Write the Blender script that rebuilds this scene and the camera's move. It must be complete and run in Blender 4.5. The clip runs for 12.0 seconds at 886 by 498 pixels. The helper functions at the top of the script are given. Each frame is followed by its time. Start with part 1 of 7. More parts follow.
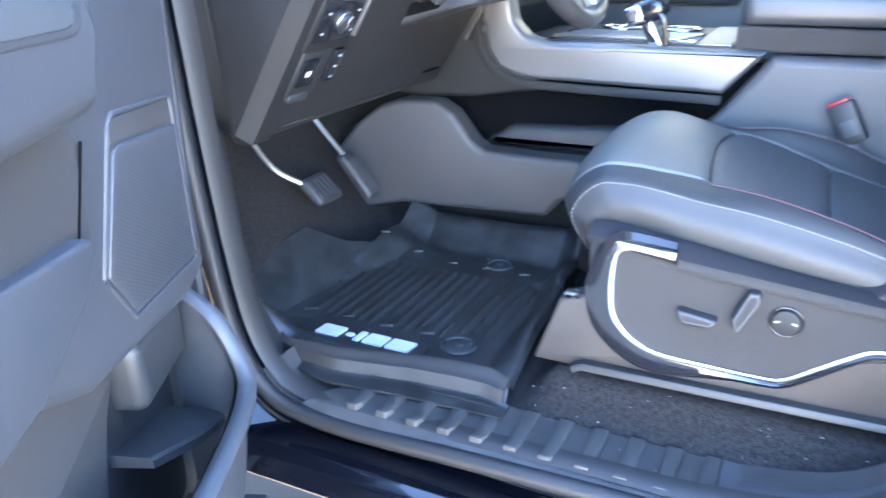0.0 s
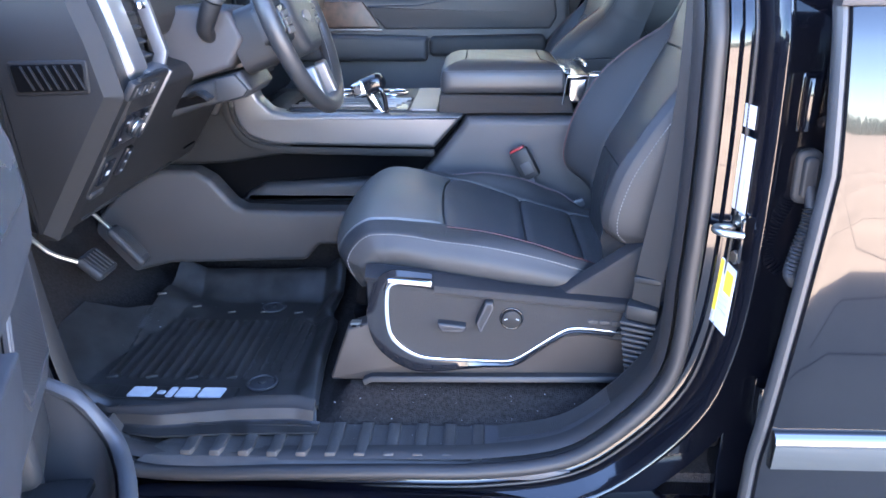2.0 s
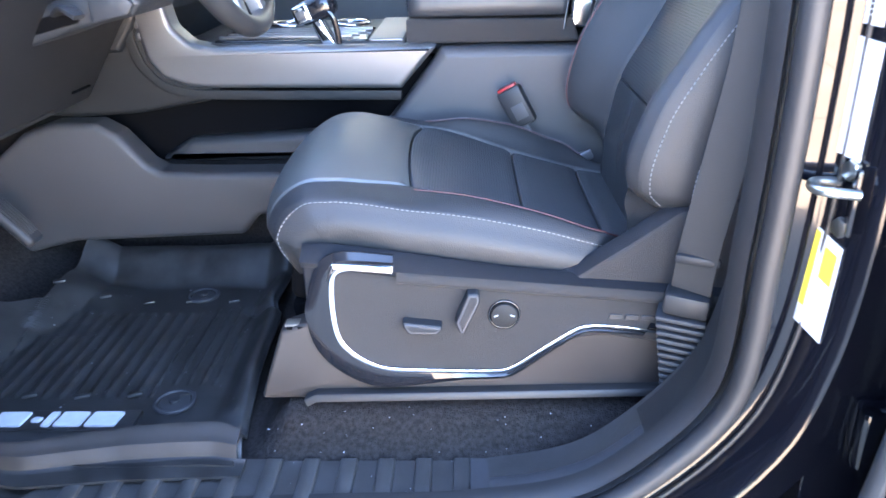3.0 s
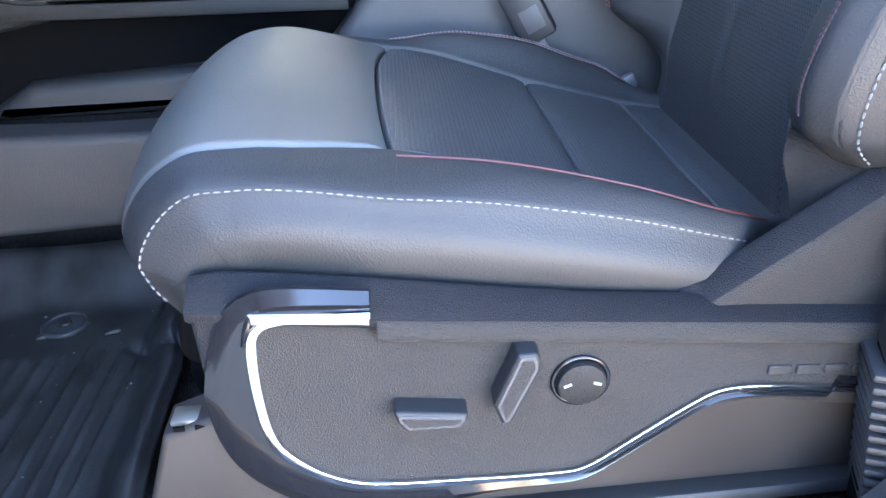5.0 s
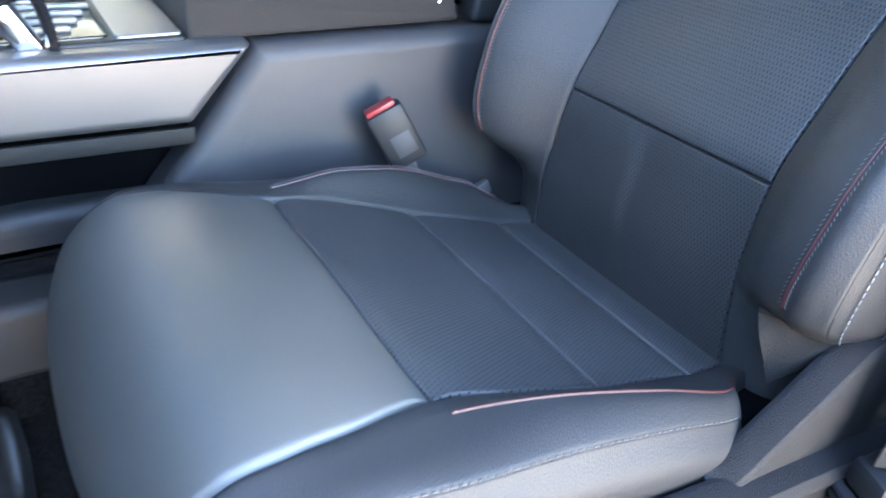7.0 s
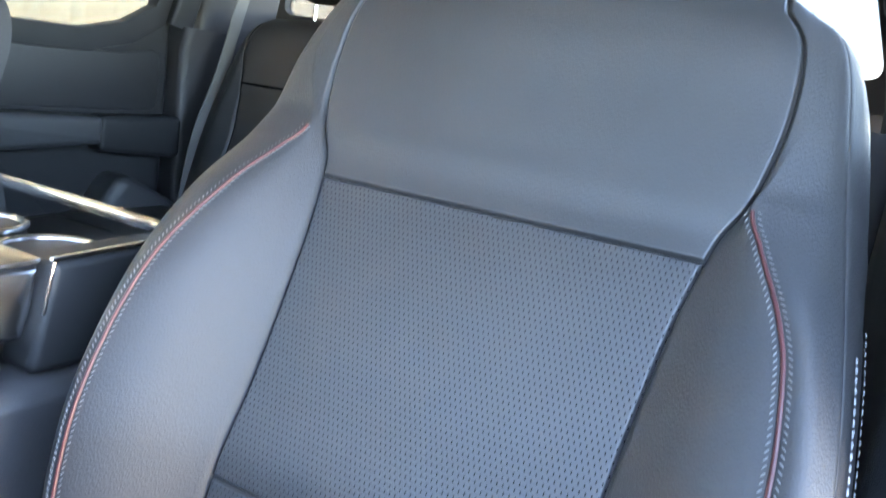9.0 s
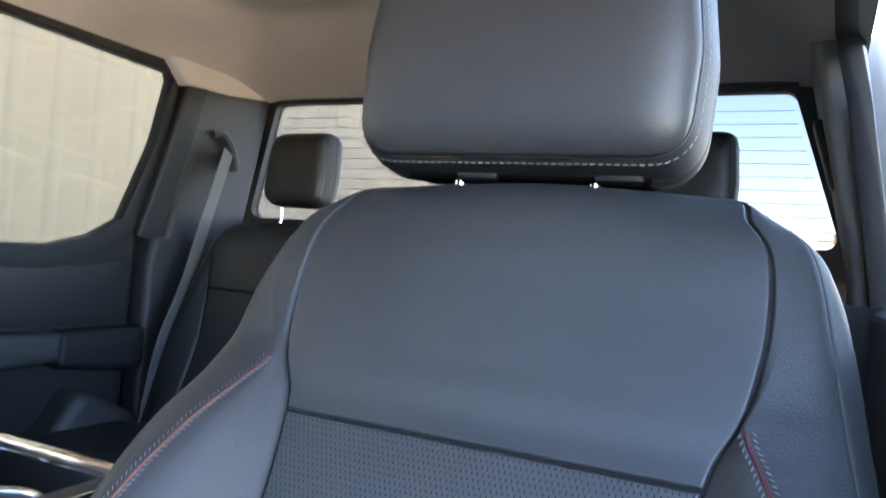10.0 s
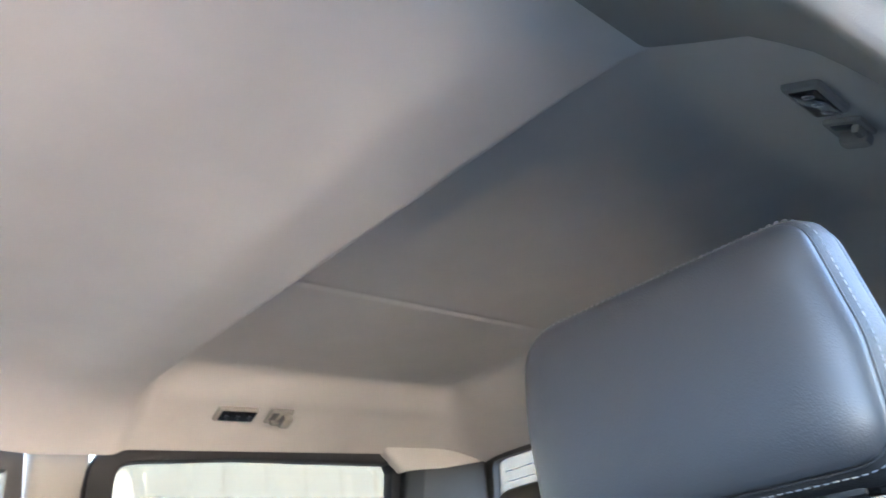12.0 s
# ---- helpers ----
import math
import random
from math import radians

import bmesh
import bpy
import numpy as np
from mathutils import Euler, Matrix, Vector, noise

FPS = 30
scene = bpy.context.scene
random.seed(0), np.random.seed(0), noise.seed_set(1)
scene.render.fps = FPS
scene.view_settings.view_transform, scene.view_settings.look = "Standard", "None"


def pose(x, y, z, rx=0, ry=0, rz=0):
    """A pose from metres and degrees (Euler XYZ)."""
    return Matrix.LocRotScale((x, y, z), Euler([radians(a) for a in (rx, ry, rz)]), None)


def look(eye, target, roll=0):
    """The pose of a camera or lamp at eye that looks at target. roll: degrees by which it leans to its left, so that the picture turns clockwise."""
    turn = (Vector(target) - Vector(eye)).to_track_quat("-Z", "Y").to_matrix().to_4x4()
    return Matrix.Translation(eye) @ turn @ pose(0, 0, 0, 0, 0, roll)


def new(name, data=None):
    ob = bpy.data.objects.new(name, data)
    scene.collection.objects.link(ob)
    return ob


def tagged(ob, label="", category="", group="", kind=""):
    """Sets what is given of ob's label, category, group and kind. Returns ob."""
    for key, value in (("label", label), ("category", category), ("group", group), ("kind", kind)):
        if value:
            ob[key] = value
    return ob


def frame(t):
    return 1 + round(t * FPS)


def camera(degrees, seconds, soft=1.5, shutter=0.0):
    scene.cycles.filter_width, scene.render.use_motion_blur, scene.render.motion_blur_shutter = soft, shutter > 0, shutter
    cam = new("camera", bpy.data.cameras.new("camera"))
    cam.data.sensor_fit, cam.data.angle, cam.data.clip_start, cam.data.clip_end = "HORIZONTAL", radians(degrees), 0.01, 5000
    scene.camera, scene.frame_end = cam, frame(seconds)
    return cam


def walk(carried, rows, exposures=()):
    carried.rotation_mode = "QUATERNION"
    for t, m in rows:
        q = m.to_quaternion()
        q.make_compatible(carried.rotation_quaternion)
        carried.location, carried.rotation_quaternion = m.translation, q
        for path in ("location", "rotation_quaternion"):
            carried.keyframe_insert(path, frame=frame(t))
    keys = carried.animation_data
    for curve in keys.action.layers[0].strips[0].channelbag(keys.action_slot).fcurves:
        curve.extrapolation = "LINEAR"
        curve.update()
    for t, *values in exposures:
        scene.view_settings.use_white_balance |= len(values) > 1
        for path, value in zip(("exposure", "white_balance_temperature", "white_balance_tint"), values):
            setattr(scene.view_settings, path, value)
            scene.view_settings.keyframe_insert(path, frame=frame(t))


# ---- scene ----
cam = camera(60.7, 12.0, soft=1.5, shutter=0.3)
PATH = [
    (0, (0.234, -0.816, 1.257), (-0.582, 0.852, 0.514), -0.8),
    (0.5, (0.215, -0.947, 1.327), (-0.208, 0.866, 0.597), -0.2),
    (1, (0.201, -1.082, 1.412), (-0.069, 0.769, 0.706), -0.2),
    (1.5, (0.2, -1.156, 1.443), (0.037, 0.713, 0.75), -0.3),
    (2, (0.182, -1.103, 1.413), (0.094, 0.766, 0.708), -0.5),
    (2.5, (0.176, -0.953, 1.356), (0.113, 0.901, 0.607), -0.9),
    (3, (0.197, -0.728, 1.287), (0.138, 1.103, 0.485), -1.4),
    (3.5, (0.188, -0.513, 1.213), (0.167, 1.303, 0.375), -1.6),
    (3.7, (0.177, -0.435, 1.19), (0.165, 1.371, 0.331), -1.9),
    (5.3, (0.12, -0.253, 1.141), (0.266, 1.5, 0.188), -2.2),
    (5.5, (0.109, -0.253, 1.153), (0.303, 1.491, 0.193), -1.7),
    (6, (0.015, -0.206, 1.221), (0.383, 1.487, 0.223), -0.6),
    (6.5, (-0.08, -0.133, 1.277), (0.556, 1.462, 0.253), 1.7),
    (6.7, (-0.095, -0.099, 1.288), (0.642, 1.451, 0.261), 2.5),
    (8.3, (0.029, 0.191, 1.292), (1.599, 1.208, 0.582), 8.6),
    (8.5, (0.053, 0.216, 1.3), (1.685, 1.179, 0.66), 8.8),
    (9, (0.074, 0.243, 1.339), (1.814, 1.132, 0.914), 8.4),
    (9.5, (0.086, 0.252, 1.365), (1.875, 1.121, 1.154), 7.0),
    (10, (0.103, 0.259, 1.374), (1.891, 1.153, 1.412), 4.7),
    (10.5, (0.133, 0.258, 1.383), (1.872, 1.196, 1.692), 1.3),
    (11, (0.138, 0.248, 1.404), (1.776, 1.259, 1.944), -2.7),
    (11.5, (0.137, 0.227, 1.419), (1.638, 1.338, 2.134), -6.6),
    (12, (0.133, 0.208, 1.426), (1.473, 1.423, 2.279), -10.1),
]
walk(cam, [(t, look(eye, target, roll)) for t, eye, target, roll in PATH], [(0.0, 6.82, 5950, 15), (0.5, 6.6, 6000, 20), (1.0, 6.25, 6050, 22), (1.5, 5.92, 5950, 22), (2.5, 6.0, 6000, 22), (3.0, 6.4, 6200, 20), (3.5, 6.5, 6400, 19), (5.5, 6.45, 6600, 17), (6.0, 6.52, 6700, 15), (6.5, 6.52, 6700, 14), (8.5, 7.35, 7350, 14), (9.0, 7.32, 7450, 16), (9.5, 7.0, 7050, 18), (10.0, 6.47, 6850, 19), (11.0, 7.08, 6300, 19), (12.0, 6.88, 6000, 16)])

# ---- world, sun ----
world = bpy.data.worlds.new("world")
scene.world = world
world.use_nodes = True
wn = world.node_tree.nodes
sky = wn.new("ShaderNodeTexSky")
sky.sky_type, sky.sun_disc = "NISHITA", False
sky.dust_density, sky.ozone_density = 0.1, 2.0
sky.sun_elevation, sky.sun_rotation = radians(32), radians(-12)
world.node_tree.links.new(sky.outputs[0], wn["Background"].inputs[0])
wn["Background"].inputs[1].default_value = 0.055
sun_data = bpy.data.lights.new("sun", "SUN")
sun_data.energy, sun_data.angle, sun_data.color = 5.0, radians(0.5), (1.0, 0.94, 0.85)
sun = new("sun", sun_data)
sun.matrix_world = look((-4, 20, 13.0), (0, 0, 0))


# ---- materials ----
def mat(name, color, rough=0.5, metal=0.0, var=0.15, var_scale=6.0, grain=400.0, bump=0.1, dist=0.0005, rough_var=0.1, coat=0.0, spec=0.5):
    m = bpy.data.materials.new(name)
    m.use_nodes = True
    nt = m.node_tree
    N, L = nt.nodes, nt.links
    b = N["Principled BSDF"]
    b.inputs["Roughness"].default_value = rough
    b.inputs["Metallic"].default_value = metal
    b.inputs["Specular IOR Level"].default_value = spec
    b.inputs["Coat Weight"].default_value = coat
    b.inputs["Coat Roughness"].default_value = 0.03
    tc = N.new("ShaderNodeTexCoord")
    big = N.new("ShaderNodeTexNoise")
    big.inputs["Scale"].default_value, big.inputs["Detail"].default_value = var_scale, 5
    L.new(tc.outputs["Object"], big.inputs["Vector"])
    ramp = N.new("ShaderNodeMapRange")
    ramp.inputs["From Min"].default_value, ramp.inputs["From Max"].default_value = 0.3, 0.7
    ramp.inputs["To Min"].default_value, ramp.inputs["To Max"].default_value = 1 - var, 1 + var
    L.new(big.outputs["Fac"], ramp.inputs["Value"])
    mul = N.new("ShaderNodeVectorMath")
    mul.operation = "SCALE"
    mul.inputs[0].default_value = color
    L.new(ramp.outputs[0], mul.inputs["Scale"])
    L.new(mul.outputs[0], b.inputs["Base Color"])
    rr = N.new("ShaderNodeMapRange")
    rr.inputs["To Min"].default_value, rr.inputs["To Max"].default_value = max(0.02, rough - rough_var), min(1, rough + rough_var)
    L.new(big.outputs["Fac"], rr.inputs["Value"])
    L.new(rr.outputs[0], b.inputs["Roughness"])
    if bump > 0:
        fine = N.new("ShaderNodeTexNoise")
        fine.inputs["Scale"].default_value, fine.inputs["Detail"].default_value = grain, 3
        L.new(tc.outputs["Object"], fine.inputs["Vector"])
        bp = N.new("ShaderNodeBump")
        bp.inputs["Strength"].default_value, bp.inputs["Distance"].default_value = bump, dist
        L.new(fine.outputs["Fac"], bp.inputs["Height"])
        L.new(bp.outputs[0], b.inputs["Normal"])
    return m


def leather(name, color, rough=0.42, holes="", grain=640.0, spec=0.5, relief=0.46):
    """Grained leather; holes: the plane ('yz' or 'xy') in which rows of small perforations lie."""
    m = mat(name, color, rough, var=0.08, var_scale=9, bump=0, rough_var=0.05)
    nt = m.node_tree
    N, L = nt.nodes, nt.links
    b = N["Principled BSDF"]
    b.inputs["Specular IOR Level"].default_value = spec
    tc = N.new("ShaderNodeTexCoord")
    vor = N.new("ShaderNodeTexVoronoi")
    vor.feature = "SMOOTH_F1"
    vor.inputs["Scale"].default_value = grain
    wob = N.new("ShaderNodeTexNoise")
    wob.inputs["Scale"].default_value = 60
    L.new(tc.outputs["Object"], wob.inputs["Vector"])
    L.new(tc.outputs["Object"], vor.inputs["Vector"])
    sm = N.new("ShaderNodeMapRange")
    sm.inputs["From Max"].default_value = 0.9
    L.new(vor.outputs["Distance"], sm.inputs["Value"])
    add = N.new("ShaderNodeMath")
    add.operation = "MULTIPLY_ADD"
    L.new(wob.outputs["Fac"], add.inputs[0])
    add.inputs[1].default_value = 0.03
    L.new(sm.outputs[0], add.inputs[2])
    height = add.outputs[0]
    if holes:
        sep = N.new("ShaderNodeSeparateXYZ")
        L.new(tc.outputs["Object"], sep.inputs[0])

        def math_node(op, a, c=None, d=None):
            n = N.new("ShaderNodeMath")
            n.operation = op
            for i, v in enumerate((a, c, d)):
                if v is None:
                    continue
                if isinstance(v, (int, float)):
                    n.inputs[i].default_value = v
                else:
                    L.new(v, n.inputs[i])
            return n.outputs[0]

        ax = {"x": sep.outputs[0], "y": sep.outputs[1], "z": sep.outputs[2]}
        u = math_node("MULTIPLY", ax[holes[0]], 1 / 0.0042)
        v = math_node("MULTIPLY", ax[holes[1]], 1 / 0.0041)
        odd = math_node("MODULO", math_node("FLOOR", v), 2.0)
        uu = math_node("ADD", u, math_node("MULTIPLY", math_node("ABSOLUTE", odd), 0.5))
        fu = math_node("SUBTRACT", math_node("FRACT", uu), 0.5)
        fv = math_node("MULTIPLY", math_node("SUBTRACT", math_node("FRACT", v), 0.5), 0.38)
        d2 = math_node("ADD", math_node("MULTIPLY", fu, fu), math_node("MULTIPLY", fv, fv))
        mask = N.new("ShaderNodeMapRange")
        mask.inputs["From Min"].default_value, mask.inputs["From Max"].default_value = 0.004, 0.018
        mask.inputs["To Min"].default_value, mask.inputs["To Max"].default_value = 0.0, 1.0
        L.new(d2, mask.inputs["Value"])
        height = math_node("MULTIPLY_ADD", mask.outputs[0], 2.0, height)
        mx = N.new("ShaderNodeVectorMath")
        mx.operation = "SCALE"
        src = b.inputs["Base Color"].links[0].from_socket
        L.new(src, mx.inputs[0])
        L.new(math_node("MULTIPLY", mask.outputs[0], 0.5), b.inputs["Specular IOR Level"])
        sc = math_node("MULTIPLY_ADD", mask.outputs[0], 0.72, 0.28)
        L.new(sc, mx.inputs["Scale"])
        L.new(mx.outputs[0], b.inputs["Base Color"])
    bp = N.new("ShaderNodeBump")
    bp.inputs["Strength"].default_value, bp.inputs["Distance"].default_value = relief, 0.0006
    L.new(height, bp.inputs["Height"])
    L.new(bp.outputs[0], b.inputs["Normal"])
    return m


def glass_mat(name, tint=(0.9, 0.95, 0.95), opacity=0.12):
    m = bpy.data.materials.new(name)
    m.use_nodes = True
    N, L = m.node_tree.nodes, m.node_tree.links
    N.remove(N["Principled BSDF"])
    tr, gl, mix, fr = (N.new(n) for n in ("ShaderNodeBsdfTransparent", "ShaderNodeBsdfGlossy", "ShaderNodeMixShader", "ShaderNodeFresnel"))
    tr.inputs[0].default_value = (*tint, 1)
    gl.inputs["Roughness"].default_value = 0.02
    fr.inputs[0].default_value = 1.45
    L.new(fr.outputs[0], mix.inputs[0])
    L.new(tr.outputs[0], mix.inputs[1])
    L.new(gl.outputs[0], mix.inputs[2])
    L.new(mix.outputs[0], N["Material Output"].inputs[0])
    return m


LEATHER = leather("black_leather", (0.026, 0.0263, 0.0275), 0.52, grain=720, spec=0.36, relief=0.52)
LEATHER_SOFT = leather("black_soft_leather", (0.026, 0.0262, 0.0272), 0.40, grain=760, spec=0.45, relief=0.25)
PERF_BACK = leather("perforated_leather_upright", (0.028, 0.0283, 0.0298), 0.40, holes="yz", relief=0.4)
# Same perforated leather as the backrest, made paler to carry the light on top.
PERF_SEAT_LIT = leather("perforated_leather_flat_lit", (0.048, 0.0485, 0.050), 0.40, holes="yx", relief=0.4)
# Soft leather made paler and warmer; the front pad's sheen is in its colour.
CUSHION_LIT = leather("cushion_front_lit_leather", (0.064, 0.0625, 0.057), 0.50, grain=700, spec=0.9, relief=0.22)
HEADREST = leather("headrest_leather", (0.030, 0.0302, 0.032), 0.43, grain=760, spec=0.48, relief=0.25)
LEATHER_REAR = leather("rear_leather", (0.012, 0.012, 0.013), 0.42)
PLASTIC = mat("black_grained_plastic", (0.022, 0.023, 0.025), 0.45, bump=0.8, grain=760, dist=0.0007, var=0.08)
PLASTIC_GREY = mat("grey_grained_plastic", (0.044, 0.043, 0.046), 0.5, bump=0.8, grain=760, dist=0.0007, var=0.08)
WALL_PLASTIC = mat("console_wall_plastic", (0.041, 0.038, 0.038), 0.5, bump=0.8, grain=760, dist=0.0007, var=0.08)
# Grey plastic; the warm bounce from sunlit ground is put into its colour.
PLASTIC_WARM_LIT = mat("warm_lit_grey_plastic", (0.033, 0.029, 0.0265), 0.50, bump=1.0, grain=900, dist=0.0030, var=0.06)
# Smooth variant with the same ground bounce in its colour.
PLASTIC_SMOOTH = mat("smooth_warm_lit_plastic", (0.036, 0.030, 0.027), 0.42, bump=0.3, grain=900, dist=0.0004, var=0.15, var_scale=9)
PLASTIC_DOOR = mat("door_grained_plastic", (0.042, 0.043, 0.048), 0.46, bump=0.6, grain=900, dist=0.0005, var=0.07)
DASH = mat("dash_grained_plastic", (0.012, 0.0118, 0.0122), 0.52, bump=0.9, grain=760, dist=0.0009, var=0.08, spec=0.28)
PLASTIC_DARK = mat("deep_black_plastic", (0.012, 0.012, 0.013), 0.55, bump=0.2, grain=800, var=0.1)
GLOSS_BLACK = mat("gloss_black_trim", (0.01, 0.01, 0.012), 0.12, bump=0, rough_var=0.04)
RUBBER = mat("black_rubber", (0.022, 0.022, 0.024), 0.6, bump=0.3, grain=300, dist=0.0004, var=0.2, var_scale=20)
SILL = mat("dusty_sill_plastic", (0.034, 0.032, 0.031), 0.5, bump=0.8, grain=760, dist=0.0009, var=0.3, var_scale=26)
MAT_RUBBER = mat("moulded_mat_rubber", (0.019, 0.0186, 0.0188), 0.41, bump=0.45, grain=420, dist=0.0006, var=0.5, var_scale=24, rough_var=0.12)
SEAL = mat("door_seal_rubber", (0.016, 0.0152, 0.0155), 0.50, bump=0.2, grain=600, var=0.12, spec=0.35)
CARPET = mat("charcoal_carpet", (0.021, 0.0185, 0.018), 0.95, bump=1.0, grain=420, dist=0.004, var=0.45, var_scale=160, spec=0.1)
PAINT = mat("black_car_paint", (0.0026, 0.0029, 0.0046), 0.12, bump=0, var=0.05, coat=0.55, rough_var=0.02, spec=0.2)
SATIN_BRUSHED = mat("brushed_silver", (0.42, 0.42, 0.43), 0.36, metal=0.9, bump=0.15, grain=700, var=0.05)
SATIN_BRIGHT = mat("satin_chrome", (0.50, 0.50, 0.52), 0.22, metal=1.0, bump=0, var=0.04, rough_var=0.05)
CHROME = mat("bright_chrome", (0.82, 0.83, 0.85), 0.1, metal=1.0, bump=0, var=0.03, rough_var=0.04)
DARK_CHROME = mat("smoked_chrome", (0.24, 0.24, 0.25), 0.28, metal=1.0, bump=0, var=0.05, rough_var=0.04)
SATIN = mat("satin_silver_trim", (0.20, 0.20, 0.208), 0.48, metal=0.85, bump=0.15, grain=700, var=0.04)
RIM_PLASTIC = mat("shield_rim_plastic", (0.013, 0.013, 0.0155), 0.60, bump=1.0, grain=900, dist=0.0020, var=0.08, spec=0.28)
MOULD = mat("moulding_chrome", (0.26, 0.245, 0.23), 0.07, metal=1.0, bump=0, var=0.03, rough_var=0.03)
PLATE = mat("satin_switch_plate", (0.06, 0.065, 0.07), 0.28, bump=0, var=0.05)
MAT_DUST = mat("dusty_mat_edge", (0.028, 0.0248, 0.0232), 0.5, bump=0.4, grain=500, dist=0.0005, var=0.25, var_scale=18)
# Near-black that puts the shade of recesses and gaps into colour; also seams.
SHADE_SEAM_BLACK = mat("shade_and_seam_black", (0.0028, 0.0028, 0.0033), 0.85, bump=0.2, grain=600, var=0.2, spec=0.06)
THREAD_DULL = mat("grey_thread", (0.135, 0.132, 0.132), 0.7, bump=0, var=0.2, var_scale=300)
STEEL = mat("zinc_steel", (0.55, 0.53, 0.48), 0.35, metal=1.0, bump=0.1, grain=200, var=0.2)
HEADLINER = mat("grey_woven_headliner", (0.46, 0.432, 0.398), 0.95, bump=0.5, grain=900, dist=0.0006, var=0.05, spec=0.15)
PILLAR_TRIM = mat("pillar_trim_plastic", (0.016, 0.016, 0.019), 0.58, bump=0.3, grain=900, var=0.06)
PILLAR_GREY = mat("grey_pillar_trim", (0.15, 0.145, 0.135), 0.65, bump=0.3, grain=900, var=0.06)
PILLAR_LIGHT = mat("light_pillar_trim", (0.24, 0.225, 0.20), 0.7, bump=0.3, grain=900, var=0.05)
THREAD = mat("pale_thread", (0.18, 0.18, 0.184), 0.7, bump=0, var=0.2, var_scale=300)
WEBBING_REAR = mat("grey_belt_webbing", (0.075, 0.073, 0.072), 0.7, bump=0.6, grain=700, dist=0.0006, var=0.1)
# Black flap leather; the brown of reflected ground light is in its colour.
FLAP_LEATHER = mat("brown_lit_flap_leather", (0.013, 0.0118, 0.011), 0.8, bump=0.8, grain=500, dist=0.001, var=0.3, var_scale=60, spec=0.2)
WELT = mat("seam_welt", (0.03, 0.03, 0.032), 0.5, bump=0, var=0.25, var_scale=90)
THREAD_RED = mat("dull_red_piping", (0.06, 0.013, 0.013), 0.5, bump=0.2, grain=900, var=0.15)
WEBBING = mat("belt_webbing", (0.018, 0.0162, 0.015), 0.7, bump=0.6, grain=700, dist=0.0006, var=0.1)
RED = mat("red_button", (0.24, 0.02, 0.02), 0.4, bump=0, var=0.05)
WOOD = mat("dark_open_grain_wood", (0.075, 0.042, 0.028), 0.4, bump=0.3, grain=120, var=0.4, var_scale=35)
PAPER = mat("white_label", (0.36, 0.375, 0.40), 0.5, bump=0, var=0.03)
YELLOW = mat("yellow_label", (0.52, 0.40, 0.03), 0.5, bump=0, var=0.03)
INK = mat("grey_print", (0.30, 0.31, 0.33), 0.6, bump=0, var=0.03)
MARK_WHITE = mat("white_marking", (0.50, 0.51, 0.53), 0.5, bump=0, var=0.08, var_scale=60)
SCREEN = mat("dark_display", (0.006, 0.006, 0.007), 0.15, bump=0, var=0.05)
CONCRETE = mat("pale_concrete", (0.46, 0.365, 0.26), 0.85, bump=0.5, grain=60, dist=0.004, var=0.2, var_scale=0.9)
JOINT = mat("dark_joint_sealant", (0.06, 0.055, 0.05), 0.8, bump=0.3, grain=60, var=0.2)
SIDING = mat("cream_metal_siding", (0.74, 0.64, 0.46), 0.5, bump=0.1, grain=30, var=0.05, var_scale=2)
ROOF_METAL = mat("grey_metal_roof", (0.35, 0.35, 0.36), 0.5, bump=0, var=0.1)
FOLIAGE = mat("dark_foliage", (0.035, 0.045, 0.03), 0.9, bump=0, var=0.4, var_scale=0.6)
POLE = mat("weathered_pole", (0.16, 0.12, 0.09), 0.8, bump=0.3, grain=20)
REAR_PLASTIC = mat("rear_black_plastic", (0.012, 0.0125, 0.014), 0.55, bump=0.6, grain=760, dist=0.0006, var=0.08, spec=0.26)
# Black door edge made grey; its pale reflection is put into the colour.
EDGE_REFLECTION = mat("door_edge_reflection_grey", (0.026, 0.027, 0.029), 0.5, bump=0.2, grain=200, var=0.12, var_scale=12)
GLASS = glass_mat("clear_window_glass")
GLASS_REAR = glass_mat("rear_window_glass", (0.25, 0.255, 0.26))
GLASS_PRIVACY = glass_mat("privacy_glass", (0.285, 0.287, 0.273))
GLASS_NEAR = glass_mat("near_rear_door_glass", (0.78, 0.80, 0.79))
GLASS_FRONT = glass_mat("front_door_glass", (0.74, 0.77, 0.76))
GLASS_WIND = glass_mat("windshield_glass", (0.75, 0.77, 0.76))


# ---- mesh helpers ----
def smoothstep(a, b, x):
    t = min(1.0, max(0.0, (x - a) / (b - a)))
    return t * t * (3 - 2 * t)


def mesh_of(verts, faces, sharp=40.0):
    me = bpy.data.meshes.new("m")
    me.from_pydata([tuple(map(float, v)) for v in verts], [], faces)
    bm = bmesh.new()
    bm.from_mesh(me)
    bmesh.ops.remove_doubles(bm, verts=bm.verts, dist=1e-6)
    bmesh.ops.recalc_face_normals(bm, faces=bm.faces)
    bm.to_mesh(me)
    bm.free()
    for p in me.polygons:
        p.use_smooth = True
    me.set_sharp_from_angle(angle=radians(sharp))
    return me


def finish(bm, sharp=40.0):
    me = bpy.data.meshes.new("m")
    bmesh.ops.recalc_face_normals(bm, faces=bm.faces)
    bm.to_mesh(me)
    bm.free()
    for p in me.polygons:
        p.use_smooth = True
    me.set_sharp_from_angle(angle=radians(sharp))
    return me


def thing(name, base, label, category, group="", kind=""):
    ob = new(name)
    ob.location = base
    ob.empty_display_size = 0.05
    return tagged(ob, label, category, group, kind)


def top_of(ob):
    v = Vector((0, 0, 0))
    while ob is not None:
        v += ob.location
        ob = ob.parent
    return v


